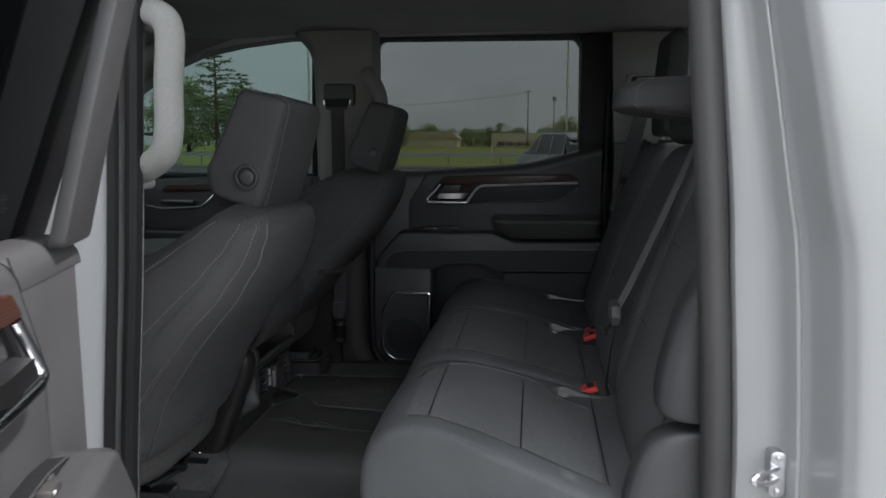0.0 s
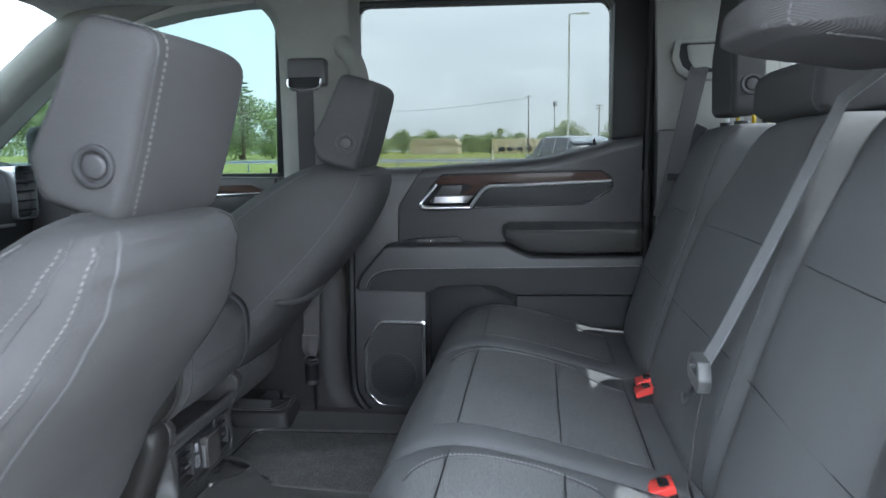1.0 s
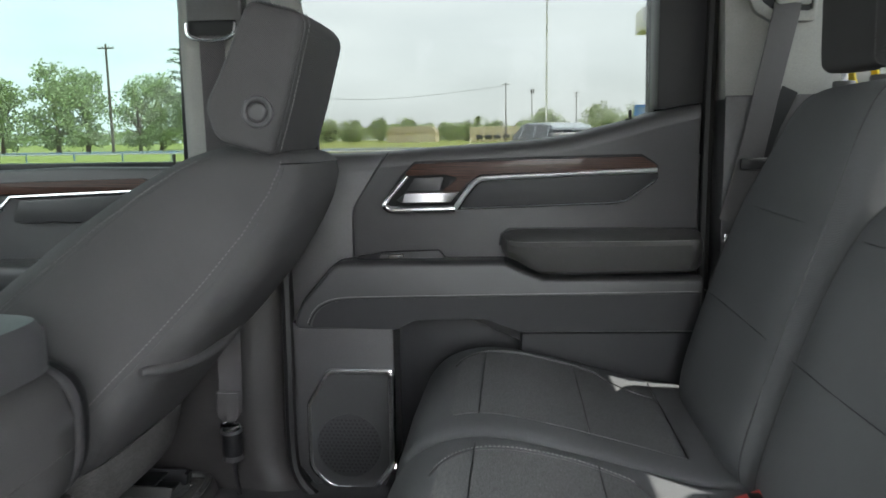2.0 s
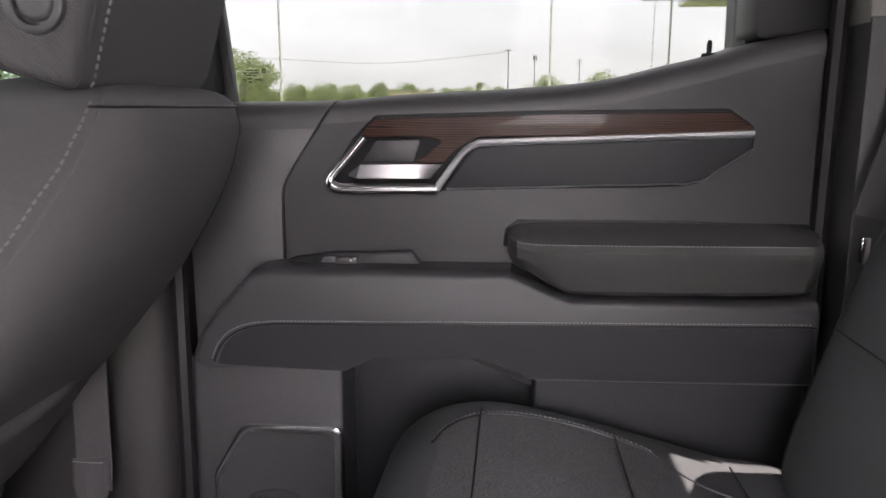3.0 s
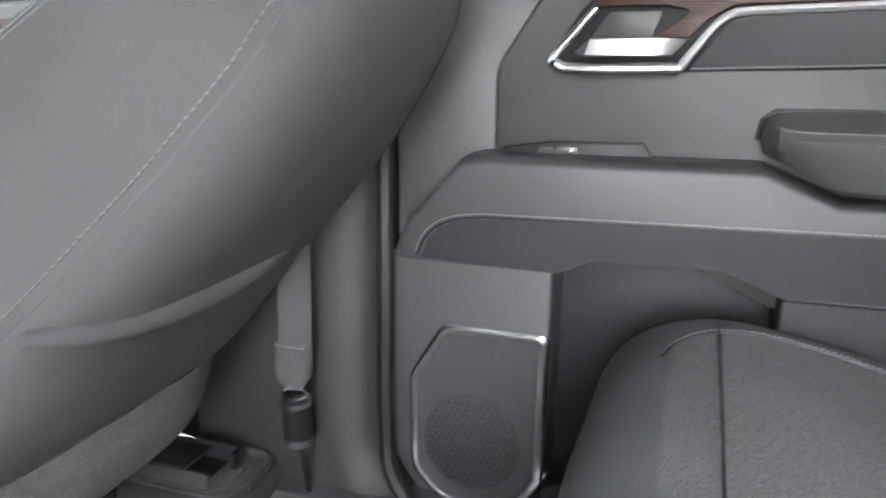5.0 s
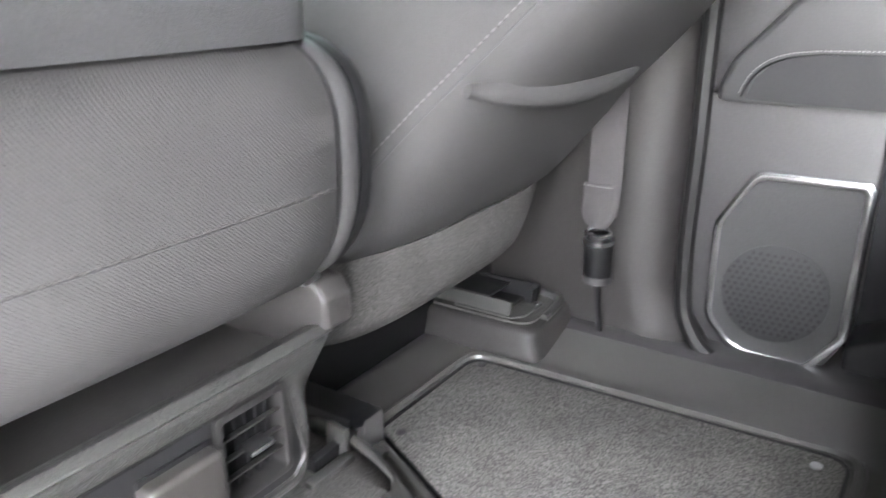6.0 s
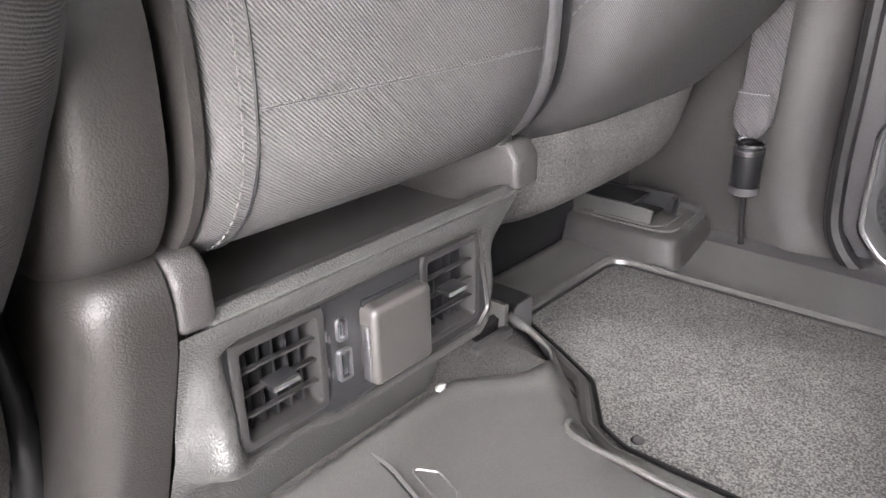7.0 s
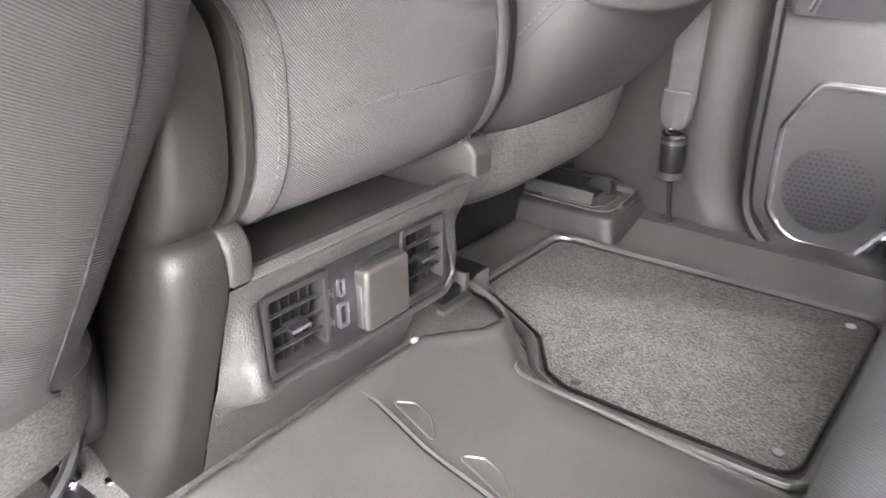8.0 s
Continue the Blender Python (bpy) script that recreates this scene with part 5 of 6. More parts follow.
rail = thing("seat_rail_cover", (-0.74, 2.3, 0.80), "grey plastic seat rail cover with a black latch", "rail cover")
shell = [superring(-0.90, -0.690 - j, 2.312 + j, 2.446, z, 8, 56) for z, j in ((0.795, -0.008), (0.806, -0.004), (0.826, 0.002), (0.833, 0.005), (0.8365, 0.010))]
part("shell", loft(smooth_rings(shell, 3)), M_PILLAR, rail)
part("riser", prism(rounded([(-0.93, 2.20), (-0.895, 2.245), (-0.862, 2.315), (-0.862, 2.44), (-0.93, 2.44)], 0.01), "z", 0.795, 0.8375, 0.006, 3), M_PILLAR, rail)
part("top_carpet", loft([superring(-0.89, -0.708, 2.330, 2.432, z, 6, 40) for z in (0.8365, 0.8395)]), M_FLEECE, rail)
part("latch_plate", prism(rounded([(-0.83, 2.335), (-0.738, 2.335), (-0.724, 2.352), (-0.722, 2.405), (-0.83, 2.405)], 0.006), "z", 0.8385, 0.8425, 0.0015), M_CONSOLE, rail)
part("latch_body", box(-0.87, -0.752, 2.342, 2.402, 0.842, 0.846, 0.001), M_BLACK, rail)
part("latch_side", prism(rounded([(-0.90, 0.842), (-0.742, 0.842), (-0.738, 0.862), (-0.752, 0.8635), (-0.90, 0.8635)], 0.002), "y", 2.338, 2.343, 0.001), M_CONSOLE, rail)
part("latch_side", prism(rounded([(-0.90, 0.842), (-0.732, 0.842), (-0.728, 0.868), (-0.742, 0.870), (-0.90, 0.8665)], 0.002), "y", 2.400, 2.405, 0.001), M_BLACK, rail)
part("latch_top", box(-0.90, -0.775, 2.343, 2.401, 0.860, 0.864, 0.001), M_BLACK, rail)
part("latch_hook", prism(rounded([(-0.742, 0.846), (-0.732, 0.846), (-0.730, 0.866), (-0.736, 0.869), (-0.740, 0.858)], 0.001), "y", 2.384, 2.401, 0.001), M_BLACK, rail)
part("screw", disc((-0.728, 2.392), 0.0035, "z", 0.8415, 0.8440, 10, 0.0008), M_CHROME, rail)
part("end_lip", tube(smooth_path([(-0.760, 2.436, 0.842), (-0.722, 2.434, 0.843), (-0.706, 2.424, 0.843), (-0.702, 2.398, 0.8415), (-0.702, 2.365, 0.838)], 5), 0.0062, 8), M_CONSOLE, rail)

chip = bmesh.new()
bmesh.ops.create_icosphere(chip, subdivisions=1, radius=0.0052)
for v in chip.verts:
    v.co = Vector((v.co.x * 0.8, v.co.y * 1.3, v.co.z * 0.6)) * (0.85 + 0.3 * random.random()) + Vector((-0.678, 1.832, 0.868))
lone("paper_scrap", chip, M_SCRAP, "small white crumpled scrap beside the console", "scrap", sharp=20)

# ---- front passenger's belt on the far pillar ----
belt = thing("front_seat_belt", (-0.645, 2.42, 0.82), "dark grey front seat belt running down the pillar", "seat belt")
part("guide_cover", prism(rrect(-0.690, -0.588, 1.672, 1.744, 0.012), "y", 2.415, 2.45, 0.006, 3), M_PANEL, belt)
part("guide_slot", prism(rounded([(-0.680, 1.668), (-0.60, 1.668), (-0.594, 1.695), (-0.686, 1.695)], 0.006), "y", 2.408, 2.42, 0.002), M_BLACK, belt)
part("guide_bar", tube(smooth_path([(-0.683, 2.404, 1.69), (-0.678, 2.402, 1.668), (-0.64, 2.402, 1.660), (-0.602, 2.402, 1.668), (-0.596, 2.404, 1.69)], 4), 0.004, 8), M_CHROME, belt)
part("webbing", ribbon([(-0.640, 2.403, 1.668), (-0.641, 2.408, 1.5), (-0.642, 2.408, 1.2), (-0.643, 2.402, 1.02), (-0.6445, 2.400, 0.985)], (1, 0.15, 0), 0.043, 0.0022), M_WEB, belt)
fold = []
for z, hw, th, yc in ((1.026, 0.0228, 0.0035, 2.4005), (1.012, 0.0232, 0.0048, 2.3995), (0.996, 0.0238, 0.0075, 2.3985), (0.984, 0.0222, 0.0095, 2.3985), (0.975, 0.0175, 0.0090, 2.3990), (0.968, 0.0110, 0.0065, 2.4005)):
    fold.append([(-0.6475 + hw * math.cos(a) * (1 if abs(math.cos(a)) > 0.5 else 0.98), yc + th * math.sin(a) * (1 - 0.35 * math.cos(3 * a) ** 2), z) for a in np.linspace(0, 2 * math.pi, 25)[:-1]])
part("webbing_fold", loft(smooth_rings(fold, 3)), M_WEB, belt, "folded and stitched belt end")
part("stitching", stitches([(-0.6690, 2.3965, 1.024), (-0.6475, 2.3962, 1.0235), (-0.6260, 2.3965, 1.024)], 0.0034, 0.0026, 0.0007), M_THREADDOOR, belt)
part("loop", tube(smooth_path([(-0.662, 2.398, 0.962), (-0.645, 2.392, 0.958), (-0.628, 2.398, 0.962), (-0.645, 2.406, 0.968)], 5, closed=True), 0.0032, 8), M_CHROME, belt)
part("sleeve_ring", tube([(-0.645, 2.4005, 0.953), (-0.645, 2.4008, 0.9475)], 0.0198, 20), M_SATIN, belt, "satin metal ring on the sleeve")
part("sleeve", tube([(-0.645, 2.400, 0.958), (-0.645, 2.401, 0.945), (-0.645, 2.403, 0.905), (-0.645, 2.404, 0.896)], [0.016, 0.0185, 0.0185, 0.017], 16), M_BLACK, belt)
part("sleeve_cap", tube([(-0.645, 2.404, 0.902), (-0.645, 2.404, 0.893), (-0.645, 2.4045, 0.889)], [0.0195, 0.0195, 0.010], 16), M_PANEL, belt)
part("cable", tube([(-0.645, 2.4045, 0.893), (-0.644, 2.41, 0.85), (-0.643, 2.419, 0.812)], 0.0042, 8), M_BLACK, belt)

# ---- rear seat: wide and narrow sections ----
CUSHION = smooth_path([(-0.25, 0.86), (-0.279, 0.90), (-0.284, 0.98), (-0.274, 1.045), (-0.243, 1.087), (-0.197, 1.107), (-0.14, 1.110), (-0.05, 1.093), (0.05, 1.068), (0.12, 1.050), (0.19, 1.04), (0.24, 1.0), (0.24, 0.88), (0.1, 0.86)], 4, closed=True)


def top_of_cushion(x):
    pts = sorted([(p[0], p[1]) for p in CUSHION if p[1] > 1.03])
    return float(np.interp(x, [p[0] for p in pts], [p[1] for p in pts]))


def cushion(y0, y1, skew=0.0):
    """Rings from one end of a cushion to the other; skew turns in the front of the first end."""
    rings = []
    for s, k in ((0.0, 0.88), (0.003, 0.935), (0.010, 0.972), (0.022, 0.992), (0.04, 1.0), (None, 1.012), (-0.04, 1.0), (-0.022, 0.992), (-0.010, 0.972), (-0.003, 0.935), (0.0001, 0.88)):
        ring = []
        for x, z in CUSHION:
            a = y0 + skew * max(0.0, (0.12 - x) / 0.4)
            y = (a + y1) / 2 if s is None else (a + s if s >= 0 and s != 0.0001 else y1 + (s if s < 0 else 0))
            ring.append((-0.03 + (x + 0.03) * k, y, 0.99 + (z - 0.99) * k))
        rings.append(ring)
    return rings


def backrest(y0, y1, s0, s1):
    """Rings of a backrest; s0 and s1 draw its shoulders in at the top."""
    st = []
    for z, a, b, k in ((1.00, 0.185, 0.33, 0), (1.03, 0.165, 0.34, 0), (1.08, 0.160, 0.35, 0), (1.2, 0.192, 0.38, 0), (1.3, 0.224, 0.40, 0.02), (1.375, 0.249, 0.415, 0.15), (1.42, 0.263, 0.425, 0.42), (1.47, 0.280, 0.43, 0.72), (1.51, 0.296, 0.435, 0.88), (1.535, 0.312, 0.43, 1.05), (1.548, 0.332, 0.425, 1.25), (1.553, 0.355, 0.41, 1.6)):
        st.append((z, a, b, y0 + s0 * k, y1 - s1 * k))
    return [superring(a, b, c, d, z, 5.0, 64) for z, a, b, c, d in smooth_path(st, 4)]


def seat_section(name, label, spans, skew):
    bench = thing(name, (0.0, (spans[0][0] + spans[-1][1]) / 2, 0.8), label, "rear seat", "rear seat sections")
    for i, (a, b, c, d, s0, s1) in enumerate(spans):
        cu = part("cushion", loft(cushion(a, b, skew if i == 0 else 0)), M_CUSHION, bench)
        for x in (-0.165, -0.015, 0.115):
            a2 = a + (skew if i == 0 else 0) * max(0.0, (0.12 - x) / 0.4)
            part("seam", tube([(x, y, top_of_cushion(x) + 0.0035 + 0.004 * math.sin(math.pi * (y - a2) / (b - a2))) for y in np.linspace(a2 + 0.05, b - 0.05, 14)], 0.0011, 6), M_BLACK, cu)
        edge = smooth_path([(-0.214, b - 0.118), (-0.204, b - 0.093), (-0.18, b - 0.070), (-0.143, b - 0.056), (-0.10, b - 0.048), (-0.046, b - 0.046), (0.02, b - 0.062), (0.045, b - 0.095), (0.075, b - 0.115), (0.11, b - 0.120)], 4)
        # heathered insert over the middle of the cushion
        panel = bmesh.new()
        rows = []
        for x in np.linspace(-0.205, 0.108, 34):
            ya = a + (skew if i == 0 else 0) * max(0.0, (0.12 - x) / 0.4) + 0.056
            yb = float(np.interp(x, [q[0] for q in edge], [q[1] for q in edge]))
            row = []
            for y in np.linspace(ya, yb, 15):
                f = (y - ya + 0.056) / (b - ya + 0.056)
                k = 1 + 0.012 * (1 - abs(2 * f - 1))
                row.append(panel.verts.new((-0.03 + (x + 0.03) * k, y, 0.99 + (top_of_cushion(x) - 0.99) * k + 0.0012)))
            rows.append(row)
        for p0, p1 in zip(rows, rows[1:]):
            for q in range(14):
                panel.faces.new((p0[q], p0[q + 1], p1[q + 1], p1[q]))
        part("insert", panel, M_INSERT, cu, "heathered grey cloth insert")
        part("piping", tube([(x, y, top_of_cushion(x) + 0.0018) for x, y in edge], 0.0016, 6), M_SOFT, cu)
        part("stitching", stitches([(x, y + 0.0055, top_of_cushion(x) + 0.0026) for x, y in edge[2:26]], 0.0056, 0.0036, 0.0009), M_THREADDOOR, cu)
        for yy, shift in ((a + 0.05, skew if i == 0 else 0),):
            part("stitching", stitches([(x, yy + shift * max(0.0, (0.12 - x) / 0.4), top_of_cushion(x) + 0.0045) for x in np.linspace(-0.20, 0.12, 16)]), M_THREAD, cu)
        rg = backrest(c, d, s0, s1)
        bk = part("backrest", loft(rg), M_CUSHION, bench)
        part("piping", tube(offset_line(rg[2:-6], 40, 0.0004), 0.0013, 6), M_SOFT, bk)
        part("piping", tube(offset_line(rg[2:-6], 24, 0.0004), 0.0013, 6), M_SOFT, bk)
        # panel seams across the face
        for z, ya, yb in ((1.374, c + 0.06 + s0 * 0.2, d - 0.06 - s1 * 0.2), (1.228, c + 0.04, d - 0.045)):
            x = float(np.interp(z, [1.08, 1.2, 1.3, 1.375, 1.42], [0.160, 0.192, 0.224, 0.249, 0.263]))
            part("seam", tube([(x - 0.0002, y, z + 0.002 * math.sin(9 * y)) for y in np.linspace(ya, yb, 10)], 0.0009, 6), M_PAD, bk)
    return bench


narrow = seat_section("rear_seat_narrow", "dark grey narrow rear seat section beside the closed door", [(2.033, 2.445, 2.022, 2.415, 0.02, 0.10)], 0.0)
wide = seat_section("rear_seat_wide", "dark grey wide rear seat section beside the open doorway", [(1.005, 1.502, 1.04, 1.474, 0.08, 0.06), (1.508, 2.028, 1.482, 2.018, 0.07, 0.19)], 0.13)


def rear_head(bench, y0, y1, prof, button, corner=0.0):
    """Lofted pad; corner rounds its far edge in plan where it is folded forward."""
    cx, cz = sum(p[0] for p in prof) / len(prof), sum(p[1] for p in prof) / len(prof)
    ends = ((0.0, 0.8), (0.003, 0.9), (0.011, 0.975), (0.022, 1.0), (0.036, 1.004), (0.054, 1.008), (0.072, 1.01))
    rings = []
    for y, e, k in [(y0 + e, e, k) for e, k in ends] + [((y0 + y1) / 2, 1.0, 1.012)] + [(y1 - e, e, k) for e, k in reversed(ends)]:
        d = corner - math.sqrt(corner ** 2 - max(0.0, corner - e) ** 2) if corner else 0.0
        rings.append([(cx + (x - cx) * k + d * max(0.0, min(1.0, (0.30 - x) / 0.14)), y, cz + (z - cz) * k) for x, z in prof])
    h = part("head_restraint", loft(rings), M_FABRIC, bench)
    part("stitching", stitches([(p[0] * 1.0 + (p[0] - cx) * 0.012, p[1] - 0.0015, p[2] + (p[2] - cz) * 0.012) for p in rings[3]] , 0.0055), M_THREAD, h)
    if button:
        bx, bz = button
        part("button_ring", frame_ring([(bx + 0.021 * math.cos(a), bz + 0.021 * math.sin(a)) for a in np.linspace(0, 2 * math.pi, 25)[:-1]], [(bx + 0.0145 * math.cos(a), bz + 0.0145 * math.sin(a)) for a in np.linspace(0, 2 * math.pi, 25)[:-1]], "y", y0 - 0.005, y0 + 0.006, 0.0015), M_PANEL, h)
        part("button", disc((bx, bz), 0.0125, "y", y0 - 0.0055, y0 + 0.006, 24, 0.003, seg=3), M_PANEL, h)
    return h


tall = rounded([(0.339, 1.572), (0.336, 1.70), (0.352, 1.845), (0.375, 1.86), (0.405, 1.84), (0.402, 1.70), (0.402, 1.572)], [0.016, 0.02, 0.02, 0.02, 0.02, 0.02, 0.026], 6)
rear_head(narrow, 2.106, 2.31, tall, (0.372, 1.632))
short = rounded([(0.322, 1.562), (0.326, 1.62), (0.348, 1.636), (0.42, 1.640), (0.44, 1.62), (0.44, 1.56), (0.352, 1.548)], 0.022, 5)
rear_head(wide, 1.60, 1.925, short, None)
folded = rounded([(0.126, 1.606), (0.130, 1.636), (0.152, 1.648), (0.40, 1.656), (0.43, 1.64), (0.43, 1.595), (0.27, 1.584), (0.154, 1.598)], [0.008, 0.012, 0.02, 0.02, 0.02, 0.02, 0.05, 0.02], 5)
rear_head(wide, 1.150, 1.375, folded, None, 0.075)
for bench, y in ((narrow, 2.18), (narrow, 2.30), (wide, 1.70), (wide, 1.82), (wide, 1.22), (wide, 1.34)):
    part("post", tube([(0.375, y, 1.53), (0.375, y, 1.60)], 0.0045, 10), M_SATIN, bench)
    part("post_collar", disc((0.375, y), 0.016, "z", 1.545, 1.562, 16, 0.003), M_PANEL, bench)


def buckle(base, label, lean):
    b = thing("belt_buckle", base, label, "buckle", "belt buckles")
    x, y, z = base
    part("body", prism(rounded([(x - 0.022, z - 0.05), (x + 0.016, z - 0.05), (x + 0.0165, z + 0.019), (x - 0.0215, z + 0.005)], 0.003), "y", y - 0.0215, y + 0.0215, 0.004, 3), M_BLACK, b, "black plastic buckle body")
    part("release", prism(rounded([(x - 0.0195, z + 0.0035), (x + 0.0145, z + 0.016), (x + 0.0125, z + 0.029), (x - 0.0205, z + 0.0165)], 0.003), "y", y - 0.019, y + 0.019, 0.002), M_RED, b, "red release button")
    part("slot", box(x - 0.008, x + 0.008, y - 0.012, y + 0.012, z + 0.0235, z + 0.0265, 0.0005), M_BLACK, b)


buckle((0.157, 1.930, 1.053), "black buckle with red release between the seat sections", 0)
buckle((0.150, 1.886, 1.049), "black buckle with red release beside its twin", 0)
lone("fabric_tag", prism(rounded([(0.186, 1.088), (0.196, 1.104), (0.199, 1.103), (0.192, 1.086)], 0.001), "y", 1.918, 1.934, 0.0005), M_WHITEPL, "small white fabric tag behind the buckles", "tag")
buckle((0.120, 1.510, 1.034), "black buckle with red release on the wide section", 0)
rb = thing("rear_seat_belt", (0.2, 1.5, 1.1), "grey rear seat belt hanging over the wide backrest", "seat belt", "rear seat belts")
part("webbing", ribbon([(0.37, 1.44, 1.62), (0.303, 1.462, 1.562), (0.252, 1.49, 1.42), (0.190, 1.52, 1.26), (0.172, 1.532, 1.218)], (-0.24, 0.95, 0.134), 0.024, 0.0022), M_WEBGREY, rb)
head_out = rounded([(1.500, 1.186), (1.560, 1.190), (1.570, 1.209), (1.555, 1.230), (1.506, 1.228), (1.493, 1.206)], 0.008)
head_in = rounded([(1.514, 1.206), (1.548, 1.208), (1.554, 1.212), (1.547, 1.221), (1.513, 1.220), (1.507, 1.212)], 0.003)
part("latch_head", frame_ring(head_out, head_in, "x", 0.157, 0.175, 0.003), M_TONGUE, rb, "slotted dark plastic belt tongue")
part("tongue", ribbon(smooth_path([(0.163, 1.532, 1.190), (0.156, 1.540, 1.172), (0.152, 1.546, 1.158)], 4), (0, 1, 0.3), 0.010, 0.0022), M_CHROME, rb)
part("tongue_tip", ribbon(smooth_path([(0.152, 1.546, 1.158), (0.151, 1.556, 1.160), (0.152, 1.562, 1.168)], 4), (0.2, 0, 1), 0.007, 0.0022), M_CHROME, rb)
part("webbing_lower", ribbon([(0.172, 1.53, 1.20), (0.158, 1.515, 1.13), (0.150, 1.50, 1.06), (0.16, 1.495, 1.03)], (0.2, 1, 0), 0.036, 0.0022), M_WEB, rb)

fb = thing("rear_seat_belt", (0.3, 2.45, 1.3), "dark grey rear seat belt on the far quarter trim", "seat belt", "rear seat belts")
rim_out = rounded([(0.284, 1.770), (0.392, 1.772), (0.392, 1.672), (0.318, 1.672), (0.290, 1.690), (0.274, 1.724)], [0.012, 0.012, 0.012, 0.02, 0.02, 0.02])
rim_in = rounded([(0.297, 1.760), (0.384, 1.762), (0.384, 1.690), (0.322, 1.692), (0.303, 1.706), (0.294, 1.730)], [0.008, 0.008, 0.008, 0.01, 0.012, 0.012])
part("guide", frame_ring(rim_out, rim_in, "y", 2.462, 2.48, 0.004), M_GREYTRIM, fb, "light grey rounded belt guide")
part("guide_cover", prism(rounded([(0.312, 1.757), (0.383, 1.759), (0.383, 1.700), (0.330, 1.702), (0.318, 1.722)], 0.006), "y", 2.465, 2.478, 0.002), M_GREYTRIM, fb)
part("guide_slot", prism(rim_in, "y", 2.470, 2.4735, 0), M_BLACK, fb)
part("webbing", ribbon([(0.345, 2.468, 1.705), (0.337, 2.450, 1.685), (0.318, 2.444, 1.60), (0.285, 2.438, 1.44), (0.258, 2.44, 1.335)], (1, 0.1, 0.2), 0.044, 0.0022), M_WEBDARK, fb)
part("webbing_return", ribbon([(0.352, 2.456, 1.56), (0.325, 2.454, 1.50), (0.296, 2.450, 1.42), (0.266, 2.448, 1.335)], (1, 0.1, 0.2), 0.030, 0.0022), M_BLACK, fb)
part("clip", box(0.268, 0.318, 2.428, 2.446, 1.425, 1.445, 0.004), M_BLACK, fb)
part("tongue", box(0.246, 0.256, 2.43, 2.436, 1.285, 1.315, 0.002), M_CHROME, fb)

for y, m_, label in ((2.372, M_YELLOW, "yellow tether strap loop"), (2.150, M_YELLOW, "yellow tether strap loop")):
    lone("tether_loop", ribbon(smooth_path([(0.43, y, 1.545), (0.415, y, 1.575), (0.425, y, 1.61), (0.45, y, 1.58), (0.45, y, 1.54)], 5), (0, 1, 0), 0.022, 0.003), m_, label + " behind the rear seat", "strap", "tether loops")
trim = thing("wheelhouse_trim", (0.2, 1.0, 0.8), "dark vinyl side bolster beside the rear seat and doorway", "side bolster")
tr_rings = [superring(x0, 0.34, 0.995, y1, z, 5, 40) for z, x0, y1 in ((0.80, 0.115, 1.05), (1.0, 0.125, 1.06), (1.069, 0.135, 1.062), (1.12, 0.150, 1.06), (1.148, 0.170, 1.058), (1.160, 0.195, 1.054), (1.164, 0.225, 1.045))]
part("shell", loft(smooth_rings(tr_rings, 4)), M_PANEL, trim)
bol = smooth_rings([superring(x0, 0.37, 0.992, y1, z, 4.5, 40) for z, x0, y1 in ((1.178, 0.195, 1.045), (1.183, 0.178, 1.058), (1.20, 0.170, 1.066), (1.25, 0.175, 1.070), (1.33, 0.196, 1.072), (1.39, 0.224, 1.074), (1.46, 0.246, 1.08), (1.51, 0.27, 1.08), (1.53, 0.30, 1.07))], 4)
side = part("side_bolster", loft(bol), M_SOFT, wide, "dark padded outer bolster")
part("stitching", stitches(offset_line(bol[8:-6], 15, 0.001)), M_THREADDARK, side)

# ---- front of the cab ----
fd = thing("front_door", (-0.76, 2.5, 0.8), "closed far front door with wood strip and chrome handle", "door")
part("outer_skin", prism(rounded([(-1.85, 0.80), (-1.85, 1.40), (-1.5, 1.42), (-0.77, 1.44), (-0.76, 0.80)], 0.02), "y", 2.60, 2.68, 0.012, 3), M_WHITE, fd)
part("panel", prism(rounded([(-1.75, 0.80), (-1.75, 1.40), (-1.4, 1.425), (-1.0, 1.44), (-0.76, 1.437), (-0.752, 0.80)], 0.01), "y", 2.50, 2.60, 0.012, 3), M_PANEL, fd)
part("window_strip", box(-1.6, -0.757, 2.555, 2.60, 1.425, 1.447, 0.006), M_BLACK, fd)
part("wood_strip", prism(rounded([(-1.28, 1.408), (-0.83, 1.4185), (-0.79, 1.402), (-0.79, 1.397), (-1.10, 1.390), (-1.30, 1.385)], 0.004), "y", 2.484, 2.51, 0.003), M_WOOD, fd)
part("chrome_line", tube([(-1.14, 2.487, 1.345), (-1.10, 2.487, 1.384), (-1.0, 2.487, 1.388), (-0.79, 2.487, 1.396)], 0.004, 8), M_CHROME, fd)
part("chrome_line", tube([(-1.36, 2.487, 1.335), (-1.30, 2.487, 1.325), (-1.16, 2.487, 1.332), (-1.12, 2.487, 1.36)], 0.0035, 8), M_LEVER, fd)
part("pull_pad", prism(rounded([(-1.10, 1.335), (-1.08, 1.378), (-0.795, 1.39), (-0.80, 1.37), (-0.88, 1.335)], 0.008), "y", 2.483, 2.51, 0.006), M_SOFT, fd)
part("lever", box(-1.30, -1.18, 2.475, 2.49, 1.342, 1.356, 0.003), M_LEVER, fd)
part("armrest", box(-1.5, -0.86, 2.40, 2.51, 1.20, 1.26, 0.015, 3), M_SOFT, fd)
part("lock_pin", tube([(-0.795, 2.56, 1.435), (-0.795, 2.56, 1.462)], [0.003, 0.0036], 8), M_BLACK, fd)
